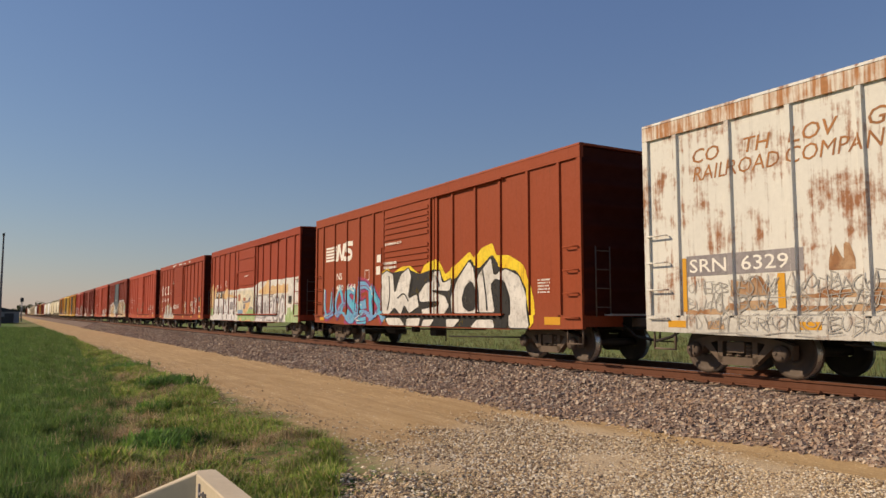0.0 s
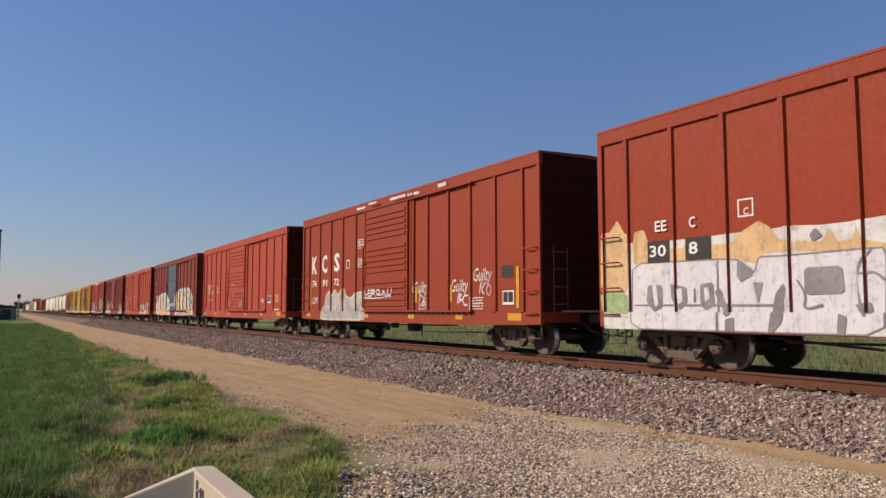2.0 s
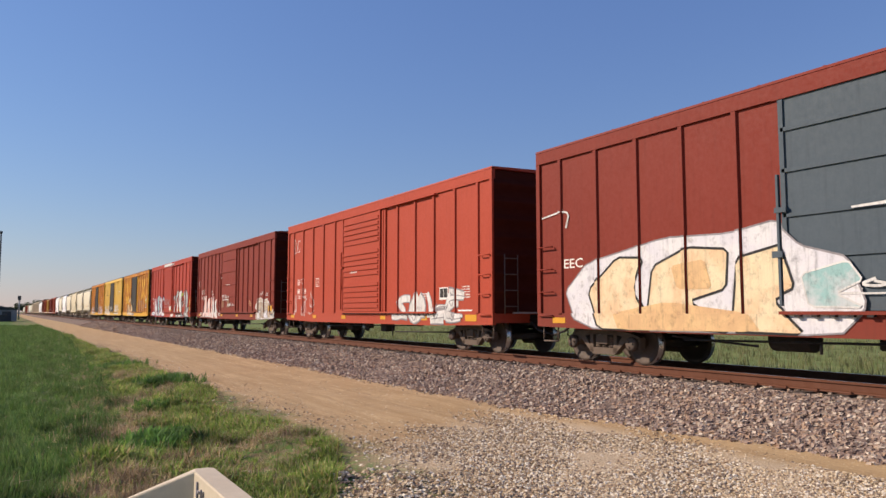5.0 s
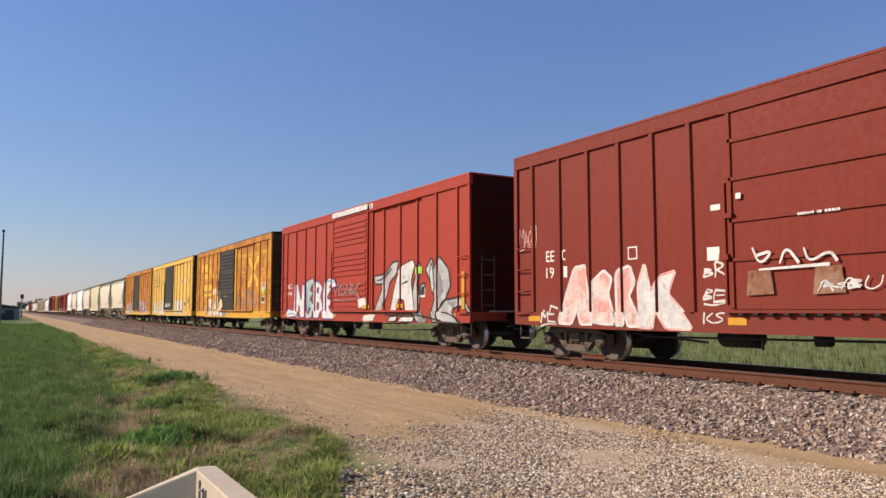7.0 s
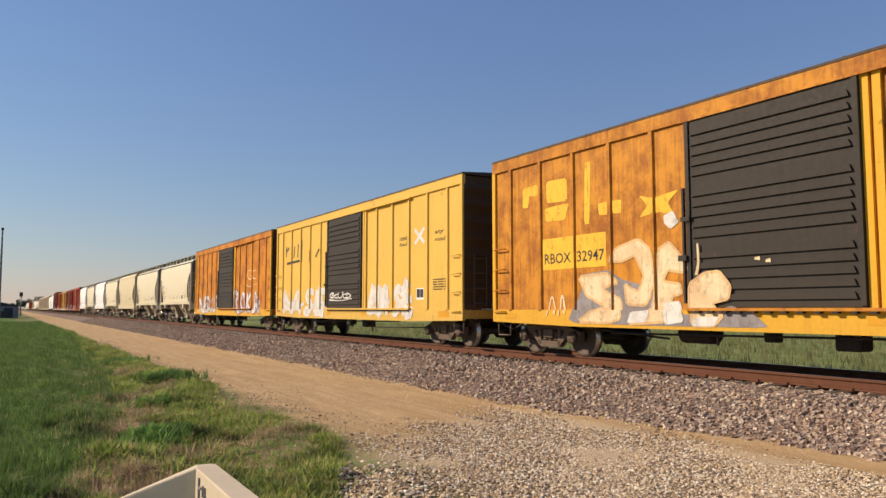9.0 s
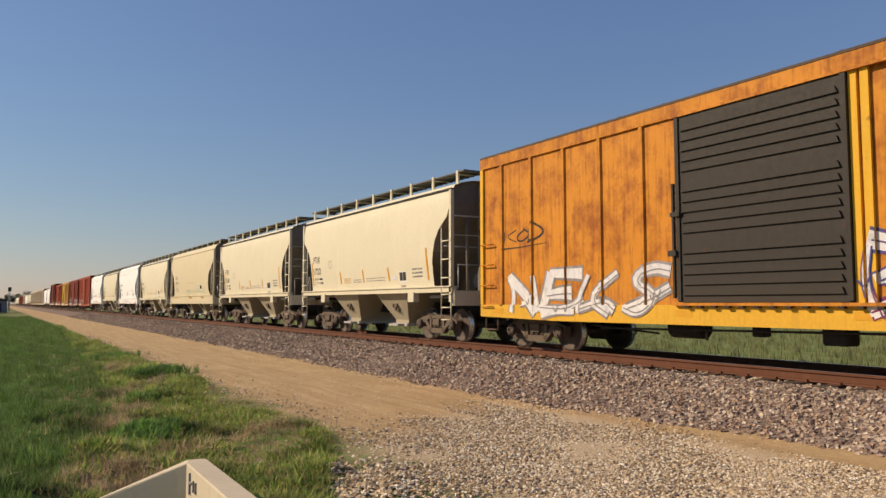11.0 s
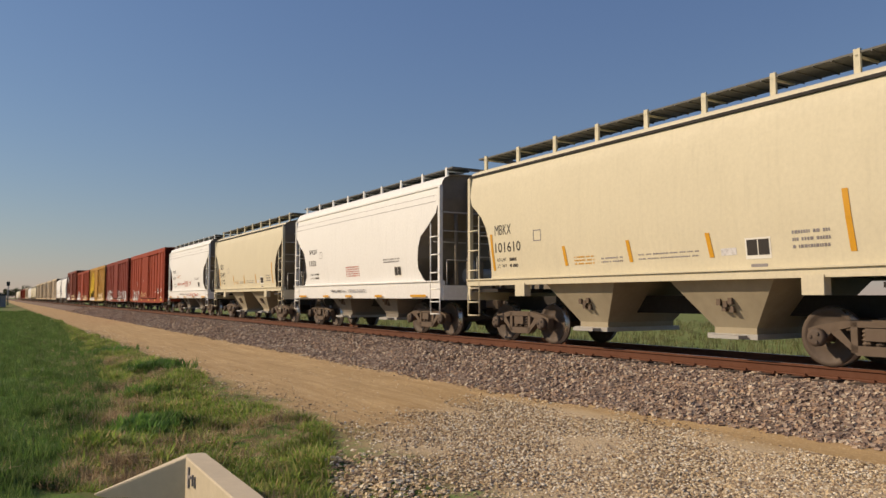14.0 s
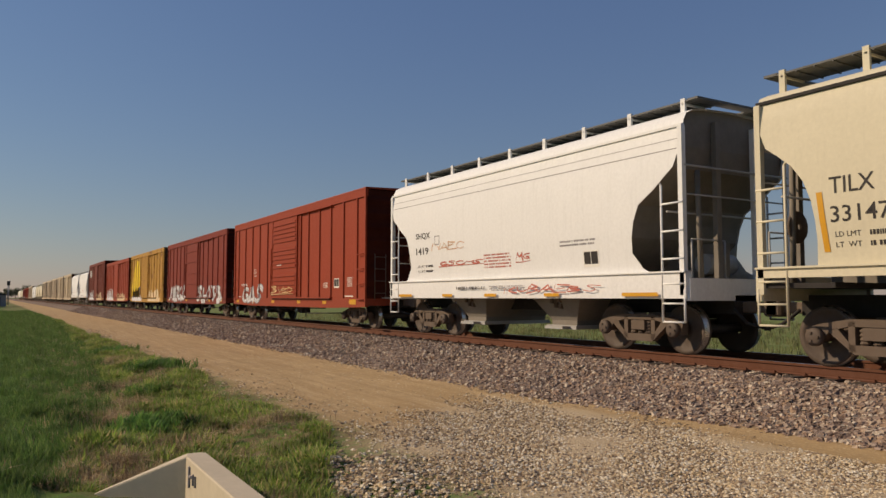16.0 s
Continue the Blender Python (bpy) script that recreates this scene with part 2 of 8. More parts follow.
def box_car(label, start_front, start_rear, paint_mat, door_mat=None, door="ribbed", top=4.7, roof_mat=None, end_mat=None, gap=1.85, detail=True, trim_mat=None, posts=(2.55, 3.7, 4.82, 5.96, 7.1), peak=0.07, chord_mat=None):
    L = start_rear - start_front
    half, mid = L / 2, (start_front + start_rear) / 2
    car = thing("box_car", label, "box car", "cars of the freight train")
    moving.append((car, mid))
    key = (round(L, 1), top, door, paint_mat.name)
    W = 1.46
    door_mat, roof_mat, end_mat = door_mat or paint_mat, roof_mat or paint_mat, end_mat or SHADED_END
    part("body", boxes((-W, W, -half + 0.05, half - 0.05, 1.0, top - 0.05)), paint_mat, car)
    for s in (-1, 1):
        x0, x1 = sorted((s * (W - 0.05), s * (W + 0.045)))
        # side sill, deeper between the trucks
        bm = prism(bmesh.new(), [(-half, 0.74), (-half + 2.9, 0.68), (half - 2.9, 0.68), (half, 0.74), (half, 1.03), (-half, 1.03)], x0, x1)
        part("side_sill", bm, trim_mat or paint_mat, car)
        part("top_chord", boxes((*sorted((s * (W - 0.05), s * (W + 0.05))), -half, half, top - 0.28, top)), chord_mat or paint_mat, car)
        dy0, dy1 = -1.45, 1.68
        ys = [k for k in posts if k < half - 0.3] + [-k for k in posts if k < half - 0.3]
        for y in ys:
            a, b2 = sorted((s * (W - 0.01), s * (W + 0.06)))
            bm = bmesh.new()
            vs = [(s * (W - 0.005), y - 0.075), (s * (W + 0.045), y - 0.045), (s * (W + 0.045), y + 0.045), (s * (W - 0.005), y + 0.075)]
            lo = [bm.verts.new((vx, vy, 1.0)) for vx, vy in vs]
            hi = [bm.verts.new((vx, vy, top - 0.27)) for vx, vy in vs]
            for k in range(4):
                bm.faces.new((lo[k], lo[(k + 1) % 4], hi[(k + 1) % 4], hi[k]))
            bm.faces.new(lo[::-1])
            bm.faces.new(hi)
            bmesh.ops.recalc_face_normals(bm, faces=bm.faces)
            part("side_post", bm, paint_mat, car)
        for y in (-half + 0.06, half - 0.06, dy0 - 0.07, dy0 - 0.24):
            part("corner_post" if abs(y) > half - 0.2 else "door_post", boxes((*sorted((s * (W - 0.01), s * (W + 0.05))), y - 0.06, y + 0.06, 1.035, top - 0.285)), trim_mat or paint_mat, car)
        # sliding door
        X0, X1 = W + 0.02, W + 0.075
        bm = boxes((*sorted((s * X0, s * X1)), dy0, dy1, 1.08, top - 0.3))
        body = part("door", bm, door_mat, car, "sliding steel door")
        bm = bmesh.new()
        if door == "ribbed":
            n = 17
            for k in range(n):
                z = 1.25 + (top - 1.78) * k / (n - 1)
                if k in (5, 11):
                    continue
                prism(bm, [(dy0 + 0.12, z - 0.05), (dy1 - 0.12, z - 0.05), (dy1 - 0.16, z + 0.05), (dy0 + 0.16, z + 0.05)], s * X1, s * (X1 + 0.035))
        else:
            for z in (1.9, 2.55, 3.25, 3.9):
                box(bm, *sorted((s * X1, s * (X1 + 0.03))), dy0 + 0.03, dy1 - 0.03, z - 0.03, z + 0.03)
        for y in (dy0 + 0.04, dy1 - 0.04):
            box(bm, *sorted((s * X1, s * (X1 + 0.03))), y - 0.04, y + 0.04, 1.1, top - 0.32)
        part("door_rib", bm, door_mat, body)
        part("door_lock", boxes((*sorted((s * X1, s * (X1 + 0.08))), dy1 - 0.02, dy1 + 0.16, 1.9, 2.0), (*sorted((s * X1, s * (X1 + 0.07))), dy1 - 0.1, dy1 + 0.1, 2.6, 2.68),
                                (*sorted((s * X1, s * (X1 + 0.06))), dy1 + 0.03, dy1 + 0.07, 1.15, 3.2)), door_mat, body)
        part("door_track", boxes((*sorted((s * (W + 0.03), s * (W + 0.13))), -5.0, dy1 + 0.1, 1.02, 1.07)), paint_mat, car)
        # small dark blocks spaced along the lower edge of the door track
        bm = bmesh.new()
        for k in range(24):
            y = -4.9 + k * 0.275
            box(bm, *sorted((s * (W + 0.05), s * (W + 0.136))), y, y + 0.09, 0.985, 1.018)
        tagged(part("track_roller", bm, UNDER, car), "row of small dark blocks", kind="stuff")
        part("door_hood", boxes((*sorted((s * (W + 0.03), s * (W + 0.11))), -5.0, dy1 + 0.1, top - 0.31, top - 0.27)), paint_mat, car)
        for y, w2 in ((half - 0.75, 0.42), (half - 3.3, 0.36), (1.6, 0.36), (-1.6, 0.36), (-4.3, 0.36), (-half + 1.0, 0.55)):
            part("reflector", boxes((*sorted((s * (W + 0.044), s * (W + 0.05))), y - w2 / 2, y + w2 / 2, 0.82, 0.94 if w2 < 0.5 else 0.99)), AMBER, car, "amber reflector strip")
        rungs("grab_iron", car, paint_mat, s * (W + 0.03), -half + 0.1, -half + 0.55, (0.98, 1.5, 2.0, 2.5))
        rungs("grab_iron", car, paint_mat, s * (W + 0.03), half - 0.55, half - 0.1, (0.98, 1.5, 2.0, 2.5))
        for e in (-1, 1):
            y0, y1 = e * (half - 0.1), e * (half - 0.6)
            part("stirrup", rods(0.02, ((s * 1.4, y0, 0.8), (s * 1.4, y0, 0.42)), ((s * 1.4, y1, 0.8), (s * 1.4, y1, 0.42)), ((s * 1.4, y0, 0.42), (s * 1.4, y1, 0.42))), IRON, car)
    # shallow pitched roof with cross seams
    bm = bmesh.new()
    prof = [(-W - 0.06, top - 0.02), (-W - 0.04, top + 0.03), (0, top + peak), (W + 0.04, top + 0.03), (W + 0.06, top - 0.02)]
    ends = [[bm.verts.new((x, y, z)) for x, z in prof] for y in (-half, half)]
    for k in range(4):
        bm.faces.new((ends[0][k], ends[0][k + 1], ends[1][k + 1], ends[1][k]))
    bm.faces.new((ends[0][4], ends[0][0], ends[1][0], ends[1][4]))
    bm.faces.new(ends[0][::-1])
    bm.faces.new(ends[1])
    k = -half + 1.0
    while k < half - 0.4:
        for s in (-1, 1):
            m = [bm.verts.new(p) for p in ((s * (W + 0.02), k - 0.05, top + 0.03), (0, k - 0.05, top + peak), (0, k, top + peak + 0.03), (s * (W + 0.02), k, top + 0.05),
                                           (0, k + 0.05, top + peak), (s * (W + 0.02), k + 0.05, top + 0.03))]
            bm.faces.new((m[0], m[1], m[2], m[3]))
            bm.faces.new((m[3], m[2], m[4], m[5]))
            bm.faces.new((m[0], m[3], m[5]))
        k += 1.12
    bmesh.ops.recalc_face_normals(bm, faces=bm.faces)
    part("roof", bm, roof_mat, car)
    # corrugated ends
    for s in (-1, 1):
        bm = bmesh.new()
        n = 8
        prev = None
        rows = []
        for k in range(n * 6 + 1):
            z = 1.0 + (top - 1.05) * k / (n * 6)
            ph = (k % 6) / 6
            bulge = 0.1 * max(0, math.sin(ph * math.tau)) if 0 < k < n * 6 else 0
            rows.append((z, bulge))
        for z, bulge in rows:
            row = []
            for x in (-W + 0.01, -W + 0.22, W - 0.22, W - 0.01):
                bb = bulge if abs(x) < W - 0.1 else 0
                row.append(bm.verts.new((x, s * (half - 0.045 + bb), z)))
            if prev:
                for k in range(3):
                    bm.faces.new((prev[k], prev[k + 1], row[k + 1], row[k])).smooth = True
            prev = row
        bmesh.ops.recalc_face_normals(bm, faces=bm.faces)
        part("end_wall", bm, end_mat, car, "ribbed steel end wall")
        part("end_sill", boxes((-W, W, *sorted((s * (half - 0.2), s * (half - 0.004))), 0.785, 1.02)), paint_mat, car)
        if detail:
            part("end_platform", boxes((-0.9, 0.9, *sorted((s * half, s * (half + 0.28))), 1.02, 1.06)), GALV, car)
            part("end_ladder", rods(0.016, *[((-1.2, s * (half + 0.1), z), (-0.8, s * (half + 0.1), z)) for z in (1.2, 1.6, 2.0, 2.4)],
                                    ((-1.2, s * (half + 0.1), 1.0), (-1.2, s * (half + 0.1), 2.5)), ((-0.8, s * (half + 0.1), 1.0), (-0.8, s * (half + 0.1), 2.5))), IRON, car)
    bm = lathe(bmesh.new(), [(0, 0.02), (0, 0.24), (0.04, 0.26), (0.05, 0.22)], (0, 0, 0), 20)
    w = part("brake_wheel", bm, IRON, car, "rusty hand brake wheel")
    w.location, w.rotation_euler = (0.55, -half - 0.16, 2.1), (0, 0, radians(-90))
    # centre sill, cross bearers, brake gear and rods below the floor
    bm = boxes((-0.35, 0.35, -half, half, 0.72, 1.0), (-W + 0.1, W - 0.1, -half + 0.1, half - 0.1, 0.98, 1.02))
    for y in (-3.6, -2.2, 0.2, 2.4, 3.7):
        box(bm, -W + 0.06, W - 0.06, y - 0.06, y + 0.06, 0.74, 1.0)
    part("underframe", bm, UNDER, car)
    part("brake_cylinder", rod(bmesh.new(), (-0.95, 1.6, 0.62), (-0.95, 2.3, 0.62), 0.2, 12), UNDER, car)
    part("control_valve", boxes((-1.15, -0.8, -1.1, -0.7, 0.42, 0.74, 0.03)), UNDER, car)
    part("retainer_bracket", boxes((-1.1, -0.9, 0.3, 0.55, 0.5, 0.74, 0.03)), UNDER, car)
    part("brake_rod", rods(0.022, ((-1.3, -3.9, 0.66), (-1.3, 3.9, 0.56)), ((-1.25, -half + 2.5, 0.5), (-1.25, -2.0, 0.44)), ((-1.3, -1.9, 0.75), (-1.3, -1.9, 0.3)),
                           ((-1.28, 1.3, 0.72), (-1.28, 1.3, 0.42)), ((-1.26, 2.4, 0.5), (-1.26, 4.2, 0.62))), UNDER, car)
    couplers(car, half, gap)
    trucks(car, half - 1.66, 0.42, 1.75, mid)
    return car


def hopper_section(half, deep=False):
    c = 1.24 if deep else 1.0
    return [(1.42, 1.48, half - (0.72 if deep else 1.02)), (1.6, 1.50, half - (1.08 if deep else 1.05)), (1.9, 1.53, half - 1.07 * c), (2.2, 1.56, half - 1.06 * c), (2.5, 1.575, half - 1.01 * c), (2.8, 1.58, half - 0.9 * c),
            (3.05, 1.58, half - 0.72), (3.25, 1.575, half - 0.48), (3.4, 1.57, half - 0.28), (3.8, 1.54, half - 0.12), (4.1, 1.50, half - 0.1)] + \
        ([(4.24, 1.465, half - 0.1), (4.37, 1.39, half - 0.1), (4.46, 1.2, half - 0.1), (4.51, 0.8, half - 0.1), (4.54, 0.0, half - 0.1)] if deep else
         [(4.16, 1.46, half - 0.1), (4.25, 1.42, half - 0.1), (4.34, 1.2, half - 0.1), (4.42, 0.8, half - 0.1), (4.46, 0.0, half - 0.1)])


def hopper_car(label, start_front, start_rear, mat, sill_mat=None, deep=False, gap=1.4):
    L = start_rear - start_front
    half, mid = L / 2, (start_front + start_rear) / 2
    car = thing("hopper_car", label, "hopper car", "cars of the freight train")
    moving.append((car, mid))
    # rounded section: height, half width, half length of the shell there
    sect = hopper_section(half, deep)

    def shell():
        bm = bmesh.new()
        m = 10
        for s in (-1, 1):
            prev = None
            for z, w, l in sect:
                row = [bm.verts.new((s * w, -l + 2 * l * k / m, z)) for k in range(m + 1)]
                if prev:
                    for k in range(m):
                        bm.faces.new((prev[k], prev[k + 1], row[k + 1], row[k])).smooth = True
                prev = row
        return bm
    sh = shell()
    bmesh.ops.recalc_face_normals(sh, faces=sh.faces)
    part("shell", sh, mat, car)

    def slopes(s):
        bm = bmesh.new()
        prev = None
        for z, w, l in sect:
            # a plate falls back at half a right angle below the short upright end
            y = min(l - 0.02, half - 0.22 - max(0.0, 3.35 - z) * 0.95)
            row = [bm.verts.new((q * w * 0.985, s * y, z)) for q in (-1, -0.62, 0.62, 1)]
            if prev:
                for k in range(3):
                    bm.faces.new((prev[k], prev[k + 1], row[k + 1], row[k]))
            prev = row
        bmesh.ops.recalc_face_normals(bm, faces=bm.faces)
        return bm
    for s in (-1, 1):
        part("end_slope_sheet", slopes(s), SHADED_GRIME, car, "grimy end slope sheet darkened with shade")
    part("eave_rail", boxes((-1.53, -1.45, -half + 0.1, half - 0.1, 4.12, 4.17), (1.45, 1.53, -half + 0.1, half - 0.1, 4.12, 4.17)), sill_mat or mat, car)
    for s in (-1, 1):
        # side sill over the full length
        part("side_sill", boxes((*sorted((s * 1.4, s * 1.56)), -half + 0.05, half - 0.05, 1.04 if deep else 1.36, 1.52), (*sorted((s * 1.42, s * 1.6)), -half + 0.05, half - 0.05, 1.5, 1.53)), mat, car)
        for e in (-1, 1):
            if not deep:
                part("jacking_pad", boxes((*sorted((s * 1.4, s * 1.58)), *sorted((e * (half - 2.45), e * (half - 2.1))), 1.1, 1.4)), mat, car)
            # corner post, ladder, stirrup
            y = e * (half - 0.08)
            part("corner_post", boxes((*sorted((s * 1.46, s * 1.56)), *sorted((y, y - e * 0.1)), 1.1, 4.12)), mat, car)
            y2 = e * (half - 0.58)
            ladder = part("ladder", rods(0.022, ((s * 1.55, y2, 0.62), (s * 1.55, y2, 3.1)), ((s * 1.55, y2, 3.09), (s * 1.5, y2 - e * 0.15, 3.3)),
                                         ((s * 1.55, y, 0.62), (s * 1.55, y, 1.2))), mat, car)
            if not (s > 0 and start_front > 300):
                for z in (0.62, 0.95, 1.3, 1.75, 2.25, 2.75):
                    part("rung", rods(0.02, ((s * 1.55, y2, z), (s * 1.55, y, z))), mat, ladder)
        # side running board on the roof with its brackets
        bm = boxes((*sorted((s * 0.45, s * 1.18)), -half + 0.25, half - 0.25, 4.64, 4.67))
        k = -half + 0.3
        while k < half - 0.25:
            box(bm, *sorted((s * 0.45, s * 1.18)), k, k + 0.02, 4.62, 4.64)
            k += 0.3
        part("running_board", bm, GRATE, car, "galvanised grating walkway")
        m = 9
        for k in range(m):
            y = -half + 0.35 + (L - 0.7) * k / (m - 1)
            part("walkway_bracket", boxes((*sorted((s * 1.14, s * 1.19)), y - 0.05, y + 0.05, 4.24, 4.71), (*sorted((s * 0.6, s * 1.19)), y - 0.02, y + 0.02, 4.59, 4.62)), mat, car)
        if s < 0:
            for e in (-1, 1):
                part("walkway_step", boxes((-1.18, 1.18, *sorted((e * (half - 0.26), e * (half - 0.02))), 4.65, 4.69)), GRATE, car)
    # roof hatch covers
    for y in (-3.9, -1.3, 1.3, 3.9):
        bm = bmesh.new()
        box(bm, -0.5, 0.5, y - 0.8, y + 0.8, 4.44, 4.56, 0.04)
        part("hatch_cover", bm, mat, car)
    # two discharge hoppers with gates
    for y in (-1.75, 1.75):
        bm = bmesh.new()
        q = [(1.42, 1.08, 1.4), (0.98, 0.42, 0.55), (0.98, 0.42, 0.44)]
        rings = [[bm.verts.new((sx * w, y + sy * l, z)) for sx, sy in ((-1, -1), (1, -1), (1, 1), (-1, 1))] for w, l, z in q]
        for a, b2 in zip(rings, rings[1:]):
            for k in range(4):
                bm.faces.new((a[k], a[(k + 1) % 4], b2[(k + 1) % 4], b2[k]))
        bm.faces.new(rings[-1])
        bmesh.ops.recalc_face_normals(bm, faces=bm.faces)
        chute = part("discharge_hopper", bm, SHADED_GRIME if mat.name == "white_paint" else CHUTE, car)
        part("outlet_gate", boxes((-1.08, 1.08, y - 0.5, y + 0.5, 0.36, 0.445), (-1.3, -1.0, y - 0.3, y + 0.3, 0.37, 0.43)), GALV, chute)
        for s in (-1, 1):
            bm = bmesh.new()
            for k, (a, z) in enumerate(((-0.12, 1.0), (0.0, 0.95), (0.12, 0.98), (0.05, 0.88), (-0.1, 0.86))):
                xx = s * (0.98 + (z - 0.55) / 0.85 * 0.44)
                box(bm, *sorted((xx - s * 0.03, xx + s * 0.06)), y + a - 0.04, y + a + 0.04, z - 0.05, z + 0.06)
            part("vibrator_bracket", bm, IRON, chute)
        part("gate_shaft", rods(0.035, ((-1.2, y - 0.15, 0.4), (1.2, y - 0.15, 0.4)), n=8), IRON, chute)
    part("centre_sill", boxes((-0.3, 0.3, -half, half, 0.75, 1.1)), UNDER, car)
    for s in (-1, 1):
        part("end_platform", boxes((-1.5, 1.5, *sorted((s * (half - 1.3), s * (half - 0.125))), 1.2, 1.28)), UNDER, car)
        part("end_sill", boxes((-1.5, 1.5, *sorted((s * (half - 0.12), s * half)), 1.0, 1.4)), mat, car)
        # slope braces and end bolster web
        bm = bmesh.new()
        rod(bm, (-0.9, s * (half - 0.25), 1.28), (-0.9, s * (half - 0.3), 3.4), 0.05, 8)
        rod(bm, (0.9, s * (half - 0.25), 1.28), (0.9, s * (half - 0.3), 3.4), 0.05, 8)
        box(bm, -0.1, 0.1, *sorted((s * (half - 1.9), s * (half - 0.4))), 1.28, 2.1)
        part("end_brace", bm, SHADED_GRIME, car)
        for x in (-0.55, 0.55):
            part("end_post", boxes((x - 0.06, x + 0.06, *sorted((s * (half - 0.2), s * (half - 0.1))), 1.28, 4.3)), mat if x > 0 else SHADED_GRIME, car)
        part("cross_tie", rods(0.02, ((-1.5, s * (half - 0.5), 2.62), (1.5, s * (half - 0.5), 2.62)), ((-1.5, s * (half - 0.09), 3.42), (1.5, s * (half - 0.09), 3.42))), GALV, car)
        part("handrail", rods(0.016, ((-1.3, s * (half - 0.12), 1.3), (-1.3, s * (half - 0.12), 2.1)), ((-1.3, s * (half - 0.12), 2.1), (-0.4, s * (half - 0.12), 2.1)),
                              ((-0.4, s * (half - 0.12), 2.1), (-0.4, s * (half - 0.12), 1.3)), ((-1.5, s * (half - 0.1), 2.9), (1.5, s * (half - 0.1), 2.9))), GALV, car)
    part("air_reservoir", rod(bmesh.new(), (-0.3, -half + 0.7, 1.7), (0.5, -half + 0.7, 1.7), 0.2, 14), GALV, car)
    bm = lathe(bmesh.new(), [(0, 0.05), (0, 0.06), (0.02, 0.25), (0.05, 0.27), (0.06, 0.24), (0.03, 0.2)], (0, 0, 0), 20)
    w = part("brake_wheel", bm, IRON, car, "hand brake wheel")
    w.location, w.rotation_euler = (-0.75, half - 0.3, 2.2), (0, 0, radians(90))
    couplers(car, half, gap)
    trucks(car, half - 1.62, 0.457, 1.78, mid)
    return car

# ---- ground ----
def smooth(x, a, b):
    t = max(0.0, min(1.0, (x - a) / (b - a)))
    return t * t * (3 - 2 * t)


def ground_z(x, y):
    """Level road, a shallow ditch beside it, the ballast bank and a low field behind the track."""
    z = -0.12 * smooth(x, 3.9, 2.6) * smooth(x, -1.5, 1.2) * smooth(y, 2.0, 7.0)
    # lumpy turf on the verge
    if -1.0 < x < 4.2 and 4 < y < 40:
        turf = smooth(x, -1.0, 0.8) * smooth(x, 4.0, 3.2) * smooth(y, 40, 20)
        z += turf * (0.13 * noise.noise((x * 1.5, y * 1.1, 6)) + 0.07 * noise.noise((x * 3.6, y * 3.0, 2)))
    bank = min(smooth(x, 8.1 + 0.5 * smooth(y, 12, 4.5), 10.5), smooth(x, 15.8, 13.3)) * 0.52
    # scour hollow in front of the head wall
    z -= 0.45 * math.exp(-((x - 0.95) / 0.5) ** 2 - ((y - 6.2) / 1.0) ** 2)
    return z + bank


